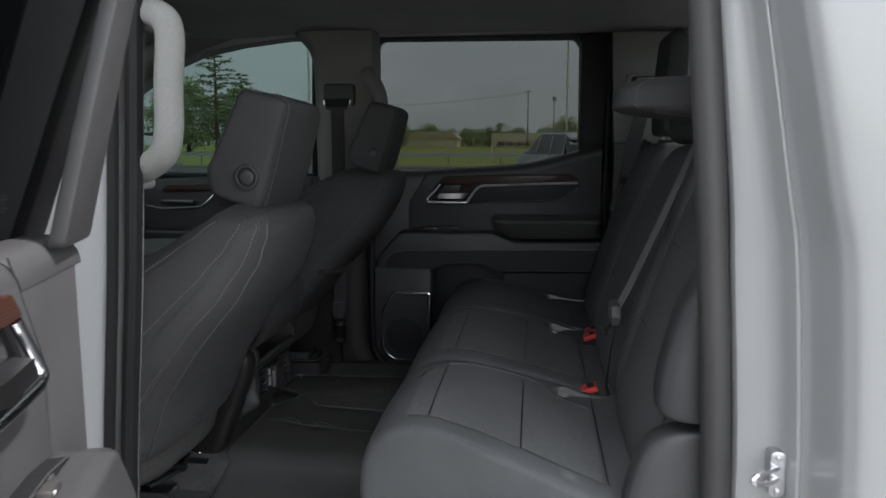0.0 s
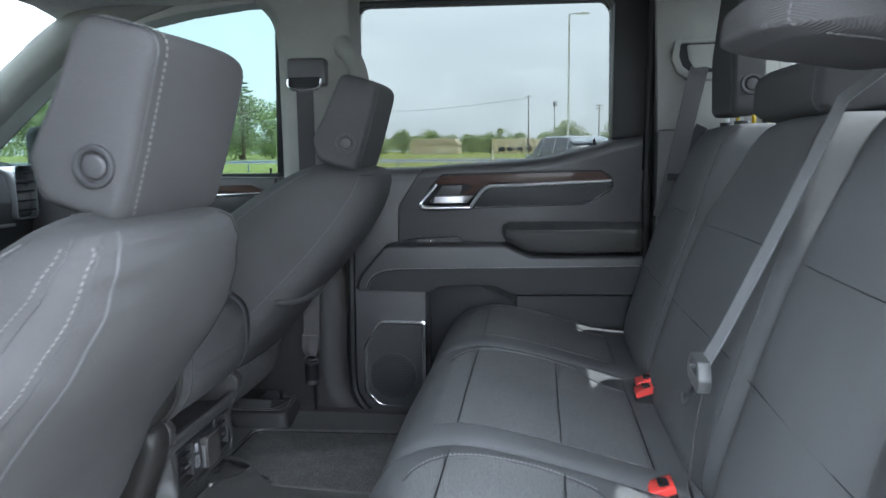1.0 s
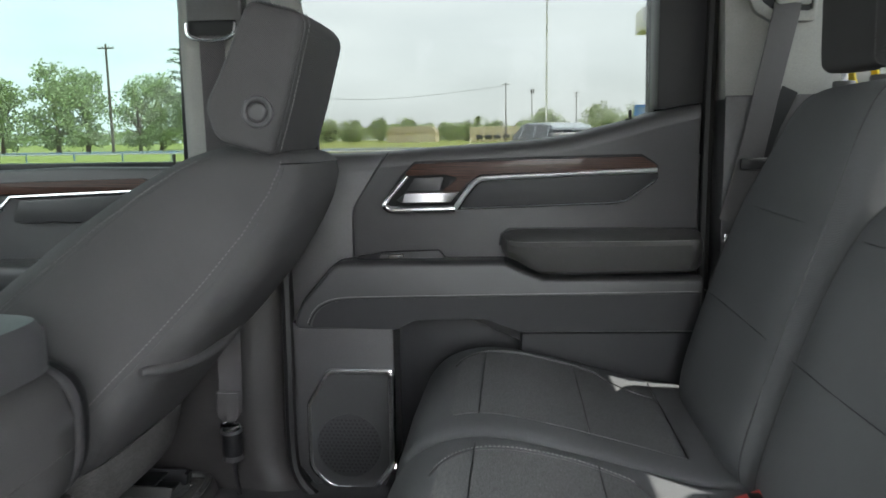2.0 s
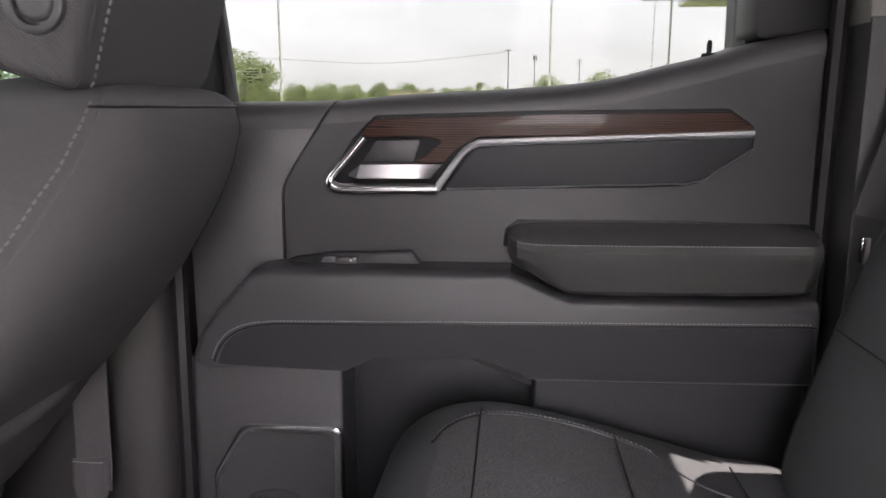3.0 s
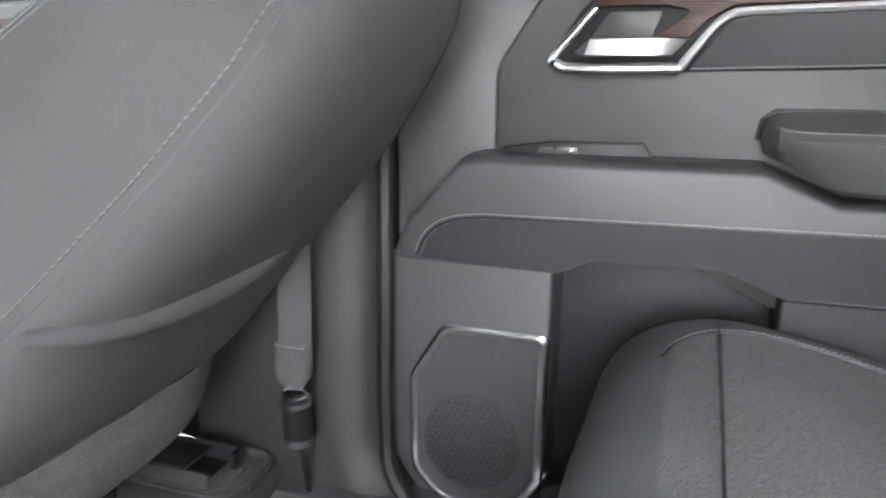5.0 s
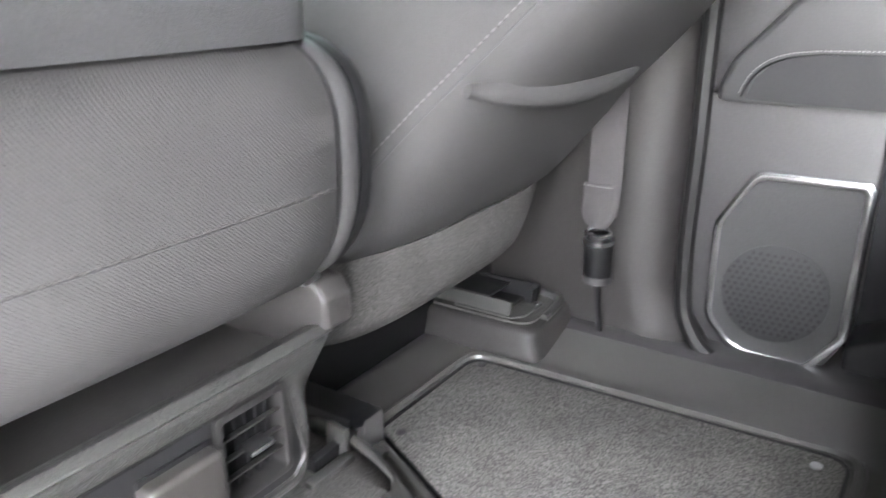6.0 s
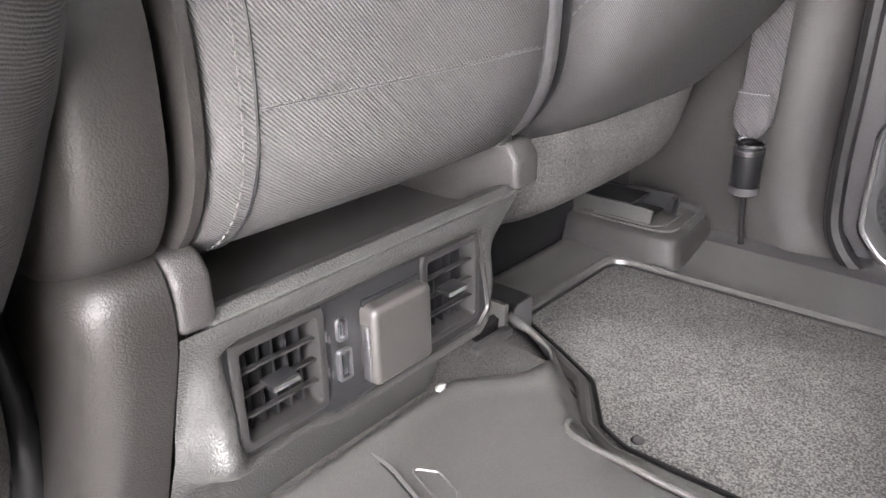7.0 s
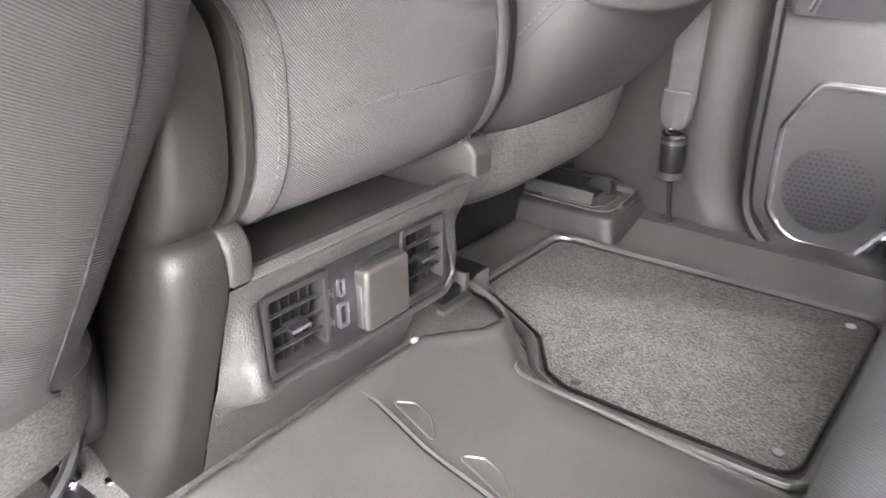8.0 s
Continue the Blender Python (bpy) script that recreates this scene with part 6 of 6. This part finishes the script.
pane = part("pane", prism([(-0.735, 1.42), (-0.735, 1.93), (-1.0, 1.93), (-1.20, 1.90), (-1.36, 1.83), (-1.46, 1.75), (-1.80, 1.44), (-1.80, 1.41)], "y", 2.612, 2.617, 0), M_PANETEAL, fd, "green-tinted front door window")
part("window_surround", prism(rounded([(-0.78, 1.42), (-0.762, 1.42), (-0.752, 1.88), (-0.77, 1.885)], 0.003), "y", 2.57, 2.66, 0.002), M_BLACK, fd)

dash = thing("dashboard", (-1.7, CENTRE, 0.9), "dark grey dashboard with silver-edged side vents", "dashboard")
part("body", prism(rounded([(-2.1, 0.9), (-1.60, 0.9), (-1.50, 1.15), (-1.465, 1.38), (-1.49, 1.47), (-1.60, 1.50), (-2.1, 1.45)], 0.03), "y", 1.0, 2.49, 0.01), M_SOFT, dash)
for y in (2.435, 2.10, 1.35):
    vn = part("vent_ring", frame_ring(rrect(y - 0.045, y + 0.045, 1.33, 1.48, 0.02), rrect(y - 0.040, y + 0.040, 1.335, 1.475, 0.016), "x", -1.452, -1.50, 0.002), M_SATIN, dash)
    for i in range(5):
        part("slat", box(-1.48, -1.455, y - 0.04, y + 0.04, 1.352 + i * 0.026, 1.357 + i * 0.026, 0.001), M_BLACK, vn)
part("trim_strip", box(-1.472, -1.455, 2.10, 2.385, 1.314, 1.322, 0.002), M_SATIN, dash, "thin satin trim strip")
part("screen", box(-1.475, -1.455, 1.60, 1.90, 1.28, 1.44, 0.006), M_BLACK, dash)
ws = part("pane", loft([[(-1.335, 0.96, 1.905), (-1.335, 2.53, 1.905), (-2.1, 2.53, 1.44), (-2.1, 0.96, 1.44)], [(-1.340, 0.96, 1.910), (-1.340, 2.53, 1.910), (-2.105, 2.53, 1.445), (-2.105, 0.96, 1.445)]]), M_PANESHADE)
tagged(ws, "clear raked windscreen", "window", kind="structure")
ws.name = "window_front"
visor = thing("sun_visor", (-1.25, 2.2, 1.86), "grey cloth sun visor folded against the roof", "sun visor")
part("board", box(-1.31, -1.12, 1.95, 2.40, 1.893, 1.907, 0.006, 3), M_HEADLINER, visor)
mirror = thing("side_mirror", (-1.5, 2.72, 1.45), "black door mirror reflecting the truck's side and lot", "mirror")
MW = CAB @ Matrix.Translation((-1.50, 2.80, 0)) @ Matrix.Rotation(radians(-32), 4, "Z")
part("housing", box(-0.10, 0.0, -0.15, 0.15, 1.425, 1.595, 0.03, 4), M_BLACK, mirror, world_matrix=MW)
part("glass", prism(rrect(-0.138, 0.138, 1.438, 1.582, 0.025), "x", 0.001, 0.005, 0), M_MIRROR, mirror, world_matrix=MW)
part("arm", box(-0.10, -0.04, -0.24, -0.12, 1.42, 1.46, 0.01), M_BLACK, mirror, world_matrix=MW)

# ---- outside: ground, road, trees, buildings, cars (metres) ----
M_GRASS = material("grass", (0.27, 0.30, 0.09), 0.9, grain=0.8, grain_scale=9, blotch=0.35, blotch_scale=0.08, spec=0.1)
M_LOT = material("lot_asphalt", (0.14, 0.138, 0.135), 0.9, grain=0.6, grain_scale=60, blotch=0.2, blotch_scale=0.3, spec=0.2)
M_ROAD = material("road_concrete", (0.32, 0.31, 0.29), 0.9, grain=0.4, grain_scale=30, blotch=0.15, blotch_scale=0.2, spec=0.2)


def leaf_material(name, colour, light):
    """Leaves that also let light through."""
    m = material(name, colour, 0.7, blotch=0.4, blotch_scale=0.9, spec=0.2)
    n, l = m.node_tree.nodes, m.node_tree.links
    tl, mx = n.new("ShaderNodeBsdfTranslucent"), n.new("ShaderNodeMixShader")
    tl.inputs[0].default_value = (*light, 1)
    mx.inputs[0].default_value = 0.3
    l.new(n["Principled BSDF"].outputs[0], mx.inputs[1])
    l.new(tl.outputs[0], mx.inputs[2])
    l.new(mx.outputs[0], n["Material Output"].inputs[0])
    return m


M_LEAF = leaf_material("leaves", (0.33, 0.385, 0.21), (0.50, 0.57, 0.29))
M_LEAF2 = leaf_material("pine_needles", (0.26, 0.30, 0.21), (0.36, 0.42, 0.26))
M_BARK = material("bark", (0.12, 0.085, 0.06), 0.9, grain=0.8, grain_scale=20, blotch=0.4, blotch_scale=3)
M_WALLB = material("tan_metal_wall", (0.66, 0.56, 0.40), 0.7, blotch=0.08, blotch_scale=0.6)
M_ROOFB = material("tan_roof", (0.50, 0.42, 0.29), 0.7, blotch=0.12, blotch_scale=0.8)
M_DOORB = material("cream_door", (0.80, 0.72, 0.55), 0.6, blotch=0.05)
M_DARKWIN = material("dark_window", (0.03, 0.035, 0.04), 0.15, blotch=0.1)
M_POLE = material("light_pole_paint", (0.78, 0.77, 0.75), 0.5, blotch=0.06)
M_TIMBER = material("pole_timber", (0.12, 0.10, 0.08), 0.9, blotch=0.3, blotch_scale=2)
M_BLUE = material("blue_sign", (0.09, 0.27, 0.60), 0.5, blotch=0.05)
M_RAILBLUE = material("blue_pipe", (0.16, 0.25, 0.42), 0.5, blotch=0.1)
M_SILVER = material("silver_paint", (0.42, 0.46, 0.50), 0.3, metal=0.4, coat=0.6, blotch=0.04)
M_TYRE = material("tyre", (0.02, 0.02, 0.02), 0.8)
M_TAIL = material("tail_lamp", (0.45, 0.03, 0.03), 0.25)

lone("ground", box(-900, 900, -900, 900, -1.2, 0.0, 0), M_GRASS, "mown green grass field reaching the horizon", "ground", kind="structure", world_matrix=None)
lone("parking_lot", box(-60, 60, -60, 47, -0.5, 0.012, 0), M_LOT, "grey weathered asphalt parking lot", "parking lot", kind="structure", world_matrix=None)
lone("road", box(-500, 500, 92, 128, -0.5, 0.02, 0), M_ROAD, "pale concrete road beyond the grass strip", "road", kind="structure", world_matrix=None)
lone("kerb", box(-60, 60, 47.0, 47.25, -0.3, 0.15, 0.03), M_ROAD, "concrete kerb along the lot", "kerb", kind="structure", world_matrix=None)


def broadleaf(x, y, h, w, seed, mat, label, leaves=1500, trunk=True):
    rng = random.Random(seed)
    t = thing("tree", (x, y, 0), label, "tree", "trees", raw=True)
    tb = tube([(x, y, -0.2), (x + 0.02 * h, y, h * 0.2), (x - 0.01 * h, y, h * 0.5), (x, y, h * 0.8)], [h * 0.03, h * 0.024, h * 0.016, h * 0.004], 8)
    clumps = []
    for i in range(30):
        a, q = rng.uniform(0, 2 * math.pi), rng.random()
        zz = h * (0.12 + 0.80 * q)
        rr = w * 0.5 * (math.sin(math.pi * (0.12 + 0.80 * q)) ** 0.7) * rng.uniform(0.35, 0.95)
        c = (x + rr * math.cos(a), y + rr * math.sin(a), zz)
        clumps.append((c, w * rng.uniform(0.13, 0.26)))
        if i < 12:
            tube([(x, y, h * 0.18 + (zz - h * 0.18) * 0.35), ((x + c[0]) / 2, (y + c[1]) / 2, zz * 0.8), c], [h * 0.011, h * 0.007, h * 0.002], 5, tb)
    part("trunk", tb, M_BARK, t, world_matrix=None)
    verts, faces = [], []
    size = max(0.12, w * 0.026)
    for k in range(leaves):
        c, rad = clumps[k % len(clumps)]
        d = Vector((rng.gauss(0, 1), rng.gauss(0, 1), rng.gauss(0, 0.8))).normalized() * rad * rng.random() ** 0.4
        p = Vector(c) + d
        u = Vector((rng.gauss(0, 1), rng.gauss(0, 1), rng.gauss(0, 1))).normalized() * size * rng.uniform(0.6, 1.5)
        v = u.orthogonal().normalized() * size * rng.uniform(0.5, 1.1)
        b = len(verts)
        verts += [p - u, p + v, p + u, p - v * 0.8]
        faces.append((b, b + 1, b + 2, b + 3))
    me = bpy.data.meshes.new("crown")
    me.from_pydata([v - Vector((x, y, 0)) for v in verts], [], faces)
    me.materials.append(mat)
    ob = new("crown", me)
    ob.parent = t
    return t


def conifer(x, y, h, w, seed, label):
    rng = random.Random(seed)
    t = thing("tree", (x, y, 0), label, "tree", "trees", raw=True)
    tb = tube([(x, y, -0.2), (x, y, h * 0.5), (x, y, h * 0.97)], [h * 0.028, h * 0.016, h * 0.003], 8)
    verts, faces = [], []
    for i in range(52):
        q = 0.16 + 0.82 * i / 51
        a = i * 2.4 + rng.uniform(-0.3, 0.3)
        ln = w * 0.5 * (1 - q) ** 0.55 * rng.uniform(0.6, 1.15) + 0.3
        z = h * q
        end = Vector((x + ln * math.cos(a), y + ln * math.sin(a), z + ln * rng.uniform(-0.12, 0.22)))
        tube([(x, y, z), end], [h * 0.006, h * 0.0015], 4, tb)
        for k in range(34):
            f = rng.uniform(0.25, 1.05)
            p = Vector((x, y, z)).lerp(end, f) + Vector((rng.gauss(0, 0.09) * ln, rng.gauss(0, 0.09) * ln, rng.gauss(0, 0.045) * ln))
            u = Vector((rng.gauss(0, 1), rng.gauss(0, 1), rng.gauss(0, 0.35))).normalized() * h * 0.019 * rng.uniform(0.6, 1.4)
            v = Vector((rng.gauss(0, 1), rng.gauss(0, 1), rng.gauss(0, 0.5))).normalized() * h * 0.010
            b = len(verts)
            verts += [p - u, p + v, p + u, p - v]
            faces.append((b, b + 1, b + 2, b + 3))
    part("trunk", tb, M_BARK, t, world_matrix=None)
    me = bpy.data.meshes.new("crown")
    me.from_pydata([v - Vector((x, y, 0)) for v in verts], [], faces)
    me.materials.append(M_LEAF2)
    ob = new("crown", me)
    ob.parent = t
    return t


def polar(slope, d):
    """A place d metres off in the direction whose x is slope times its y."""
    y = d / math.hypot(1, slope)
    return slope * y, y


for i, (s, d, hd, wd) in enumerate(((-0.215, 330, 0.034, 0.036), (-0.18, 320, 0.035, 0.03), (-0.142, 320, 0.034, 0.036), (-0.115, 350, 0.028, 0.03), (-0.085, 330, 0.031, 0.035), (-0.062, 340, 0.028, 0.03), (-0.045, 300, 0.039, 0.026), (-0.02, 345, 0.028, 0.03), (0.015, 340, 0.03, 0.03), (0.041, 240, 0.046, 0.052), (0.113, 200, 0.052, 0.056), (0.16, 240, 0.05, 0.05), (-0.25, 320, 0.034, 0.04), (-0.29, 330, 0.03, 0.04), (0.20, 240, 0.05, 0.05))):
    x, y = polar(s, d)
    broadleaf(x, y, 0.86 * hd * d, wd * d, 10 + i, M_LEAF, "full green broadleaf tree beyond the road", 3200)
for i, (s, d, hd, wd) in enumerate(((-0.48, 150, 0.096, 0.07), (-0.405, 160, 0.08, 0.07), (-0.628, 130, 0.104, 0.075), (-0.585, 135, 0.098, 0.06), (-0.51, 140, 0.085, 0.06), (-0.71, 140, 0.08, 0.07), (-0.36, 170, 0.07, 0.06), (-0.33, 175, 0.06, 0.05))):
    x, y = polar(s, d)
    broadleaf(x, y, hd * d, wd * d, 40 + i, M_LEAF, "leafy tree in the park across the road", 3400)
x, y = polar(-0.437, 138)
conifer(x, y, 0.136 * 138, 0.10 * 138, 3, "tall layered conifer in the park")
x, y = polar(-0.40, 150)
conifer(x, y, 0.10 * 150, 0.08 * 150, 5, "layered conifer in the park")

# long far woods as one mass of leaves
rng = random.Random(77)
verts, faces = [], []
for k in range(16000):
    a = rng.uniform(-0.95, 0.45)
    d = rng.uniform(395, 425)
    top = 7.5 + 2.6 * noise.noise((a * 40, 0.3, 0)) + 1.5 * noise.noise((a * 120, 0.7, 0))
    p = Vector((d * a, d, rng.uniform(0, 1) ** 0.6 * top))
    u = Vector((rng.gauss(0, 1), rng.gauss(0, 0.4), rng.gauss(0, 1))).normalized() * rng.uniform(0.5, 1.3)
    v = Vector((rng.gauss(0, 1), 0, rng.gauss(0, 1))).normalized() * rng.uniform(0.4, 0.9)
    b = len(verts)
    verts += [p - u, p + v, p + u, p - v]
    faces.append((b, b + 1, b + 2, b + 3))
me = bpy.data.meshes.new("far_woods")
me.from_pydata(verts, [], faces)
me.materials.append(M_LEAF)
tagged(new("far_woods", me), "far line of green woods on the horizon", "woods", kind="stuff")


def shed(x0, x1, y, h, rh, depth, label, openings):
    b = thing("building", ((x0 + x1) / 2, y, 0), label, "building", "far buildings", raw=True)
    part("wall", box(x0, x1, y, y + depth, -0.2, h, 0.02), M_WALLB, b, world_matrix=None)
    if rh > 0:
        part("roof", prism([(x0 - 0.6, h), (x0 + 1.5, h + rh), (x1 - 1.5, h + rh), (x1 + 0.6, h)], "y", y - 0.6, y + depth + 0.6, 0.03), M_ROOFB, b, world_matrix=None)
    else:
        part("roof", box(x0 - 0.2, x1 + 0.2, y - 0.2, y + depth, h, h + 0.5, 0.02), M_DOORB, b, world_matrix=None)
    for xa, xb, za, zb, m_ in openings:
        part("door" if m_ is M_DOORB else "window", box(xa, xb, y - 0.08, y + 0.05, za, zb, 0.01), m_, b, world_matrix=None)
    return b


d = 280
shed(-0.168 * d, -0.104 * d, d, 3.4, 2.4, 14, "tan metal shed with a brown roof and cream doors", [(-0.134 * d, -0.124 * d, 0, 3.0, M_DOORB), (-0.1215 * d, -0.1125 * d, 0, 3.0, M_DOORB), (-0.111 * d, -0.106 * d, 0, 2.6, M_DOORB)])
d = 262
shed(-0.0585 * d, 0.024 * d, d, 4.6, 0, 16, "long flat-roofed tan building with dark windows", [(-0.05 * d + i * 3.1, -0.05 * d + i * 3.1 + 2.2, 0.9, 2.3, M_DARKWIN) for i in range(6)])
d = 255
shed(0.06 * d, 0.085 * d, d, 4.6, 0, 12, "small tan outbuilding beside the long one", [])


def lamp_post(slope, d, h, arm, label):
    x, y = polar(slope, d)
    p = thing("light_pole", (x, y, 0), label, "light pole", "light poles", raw=True)
    part("shaft", tube([(x, y, -0.2), (x, y, h)], [0.11, 0.075], 12), M_POLE, p, world_matrix=None)
    part("base", disc((x, y), 0.28, "z", -0.1, 0.7, 20, 0.04), M_ROAD, p, world_matrix=None)
    part("arm", tube([(x, y, h - 0.05), (x + arm * 0.5, y, h + 0.02), (x + arm, y, h)], 0.045, 8), M_POLE, p, world_matrix=None)
    part("lamp_head", box(x + arm * 0.7, x + arm * 1.9, y - 0.16, y + 0.16, h - 0.06, h + 0.05, 0.03), M_POLE, p, world_matrix=None)


def utility_pole(slope, d, h, label, tower=False):
    x, y = polar(slope, d)
    p = thing("utility_pole", (x, y, 0), label, "utility pole", "utility poles", raw=True)
    part("shaft", tube([(x, y, -0.2), (x, y, h)], [0.24, 0.14], 10), M_TIMBER, p, world_matrix=None)
    if tower:
        for a in (0, 2.1, 4.2):
            part("antenna", box(x + 0.7 * math.cos(a) - 0.25, x + 0.7 * math.cos(a) + 0.25, y - 0.2, y + 0.2, h - 2.0, h, 0.03), M_TIMBER, p, world_matrix=None)
    else:
        for z in (h - 0.5, h - 1.7) if slope > 0.05 else (h - 0.6,):
            part("crossarm", box(x - 1.2, x + 1.2, y - 0.07, y + 0.07, z - 0.09, z + 0.09, 0.01), M_TIMBER, p, world_matrix=None)
            for dx in (-1.1, -0.5, 0.5, 1.1):
                part("insulator", disc((x + dx, y), 0.07, "z", z + 0.09, z + 0.32, 8, 0.02), M_POLE, p, world_matrix=None)


lamp_post(0.0395, 62, 12.0, 0.8, "tall pale steel light pole behind the parked car")
lamp_post(-0.305, 55, 9.0, -0.8, "tall pale steel light pole at the lot edge")
lamp_post(0.168, 120, 17.0, 0.9, "distant steel light pole")
utility_pole(-0.0108, 260, 0.0755 * 260, "weathered timber utility pole with one crossarm")
utility_pole(0.023, 330, 0.0655 * 330, "grey antenna mast on the horizon", True)
utility_pole(0.080, 290, 0.0615 * 290, "timber utility pole with two crossarms")
utility_pole(-0.548, 120, 0.128 * 120, "dark timber utility pole in the park")
cable = thing("power_line", (0, 250, 12), "thin sagging power line between poles", "cable", raw=True)
part("wire", tube(smooth_path([(-140, 125, 13.5), (-70, 190, 13.0), (-40, 240, 14.0), (-2.8, 260, 18.6)], 8), 0.05, 5), M_TIMBER, cable, world_matrix=None)

fence = thing("pipe_fence", (0, 52, 0), "low blue pipe rail fence along the lot", "fence", raw=True)
for k in range(17):
    x = -42 + k * 3.6
    part("post", tube([(x, 52, -0.1), (x, 52, 0.85)], 0.045, 8), M_RAILBLUE, fence, world_matrix=None)
part("rail", tube([(-42, 52, 0.80), (15.6, 52, 0.80)], 0.04, 8), M_RAILBLUE, fence, world_matrix=None)
stub = thing("marker_post", (-3.1, 60, 0), "short yellowish timber marker post in the grass", "post", raw=True)
part("shaft", box(-4.75, -4.5, 80, 80.25, -0.1, 1.5, 0.02), M_DOORB, stub, world_matrix=None)


def car(cx, cy, turn, size, paint, label):
    """A sport utility car, 4.7 m long, nose along local +x."""
    c = thing("parked_car", (cx, cy, 0), label, "car", "cars", raw=True)
    W = Matrix.Translation((cx, cy, 0)) @ Matrix.Rotation(radians(turn), 4, "Z") @ Matrix.Scale(size, 4)

    def p(name, bm, mat, parent=c, label=""):
        return part(name, bm, mat, parent, label, 38, W)

    sec = [(-2.32, 0.45, 0.95, 0.78), (-2.25, 0.35, 1.05, 0.88), (-1.5, 0.30, 1.06, 0.93), (0.6, 0.30, 1.04, 0.93), (1.4, 0.32, 1.0, 0.92), (2.1, 0.36, 0.86, 0.86), (2.33, 0.45, 0.70, 0.74)]
    p("body", loft([[(x, y * w, z) for y, z in ((-1, z0 + 0.1), (-0.95, z0), (0.95, z0), (1, z0 + 0.1), (1.0, (z0 + z1) / 2), (0.96, z1 - 0.06), (0.88, z1), (-0.88, z1), (-0.96, z1 - 0.06), (-1.0, (z0 + z1) / 2))] for x, z0, z1, w in smooth_path(sec, 4)]), paint)
    cab = [(-2.2, 1.05, 0.82), (-1.9, 1.50, 0.70), (-1.4, 1.68, 0.66), (0.0, 1.71, 0.66), (0.5, 1.62, 0.68), (1.25, 1.02, 0.80)]
    p("glasshouse", loft([[(x, -0.86, 0.98), (x, 0.86, 0.98), (x, w, z), (x, -w, z)] for x, z, w in smooth_path(cab, 4)]), M_DARKWIN, label="dark glasshouse")
    p("roof", loft([[(x, -w, z), (x, w, z), (x, w - 0.05, z + 0.06), (x, -w + 0.05, z + 0.06)] for x, z, w in smooth_path([(-2.0, 1.50, 0.70), (-1.4, 1.66, 0.67), (0.0, 1.69, 0.67), (0.55, 1.60, 0.69)], 4)]), paint)
    for x in (-1.75, -0.75, 0.35):
        for s in (-1, 1):
            p("pillar", tube([(x, s * 0.86, 1.0), (x - 0.12 if x > 0 else x + 0.05, s * 0.69, 1.66)], 0.028, 6), paint)
    for x in (-1.42, 1.40):
        for s in (-1, 1):
            wh = p("wheel", disc((x, 0.36), 0.36, "y", s * 0.72, s * 0.95, 24, 0.03), M_TYRE)
            p("rim", disc((x, 0.36), 0.23, "y", s * 0.93, s * 0.965, 20, 0.01), M_SATIN, wh)
    for s in (-1, 1):
        p("tail_lamp", box(-2.34, -2.1, s * 0.55, s * 0.9, 0.88, 1.02, 0.02), M_TAIL)
        p("headlamp", box(2.1, 2.3, s * 0.5, s * 0.84, 0.72, 0.82, 0.02), M_POLE)
        p("mirror", box(0.72, 0.9, s * 0.92, s * 1.1, 1.0, 1.14, 0.03), paint)
    p("bumper", box(-2.38, -2.25, -0.8, 0.8, 0.40, 0.62, 0.03), M_TYRE)
    return c


car(1.05, 30, 114, 1.13, M_SILVER, "silver sport utility car parked near the fence")

sign = thing("lot_sign", (8.6, 52, 0), "blue lot sign with white words on posts", "sign", raw=True)
part("board", box(7.75, 11.2, 52, 52.1, 2.55, 3.45, 0.02), M_BLUE, sign, world_matrix=None)
for x in (8.2, 10.8):
    part("post", tube([(x, 52.15, -0.1), (x, 52.15, 3.3)], 0.06, 8), M_POLE, sign, world_matrix=None)
txt = bpy.data.curves.new("words", "FONT")
txt.body, txt.size, txt.extrude = "SELL US", 0.66, 0.01
words = new("words", txt)
words.matrix_world = Matrix.Translation((7.95, 51.985, 2.78)) @ pose(0, 0, 0, 90, 0, 0)
words.data.materials.append(M_POLE)
words.parent = sign
words.matrix_parent_inverse = sign.matrix_world.inverted()
canopy = thing("canopy_sign", (9.5, 55, 0), "white canopy box with a blue cap on pale columns", "canopy", raw=True)
part("fascia", box(8.6, 12.5, 55, 58, 8.6, 10.1, 0.05), M_POLE, canopy, world_matrix=None)
part("cap", box(9.3, 12.5, 55.2, 58, 10.1, 10.8, 0.05), M_BLUE, canopy, world_matrix=None)
for x in (10.2,):
    part("column", box(x, x + 0.16, 56, 56.16, 0, 8.6, 0.02), M_POLE, canopy, world_matrix=None)
hall = thing("showroom", (40, 45, 0), "showroom with a blue fascia, white band and dark glass", "building", raw=True)
part("wall", box(15.4, 60, 45, 50, -0.2, 7.2, 0.05), M_DARKWIN, hall, world_matrix=None)
part("band", box(9.5, 60, 44.6, 50, 7.2, 8.3, 0.05), M_POLE, hall, world_matrix=None)
part("fascia", box(9.5, 60, 44.5, 50, 8.3, 9.5, 0.05), M_BLUE, hall, world_matrix=None)
part("canopy", box(15.3, 60, 43.6, 45, 3.4, 4.3, 0.05), M_BLUE, hall, world_matrix=None)
part("canopy_edge", box(15.3, 60, 43.5, 43.6, 3.2, 3.5, 0.02), M_POLE, hall, world_matrix=None)
for k in range(12):
    part("mullion", box(15.7 + k * 3.6, 15.85 + k * 3.6, 44.9, 45.0, 0, 7.2, 0.01), M_POLE, hall, world_matrix=None)
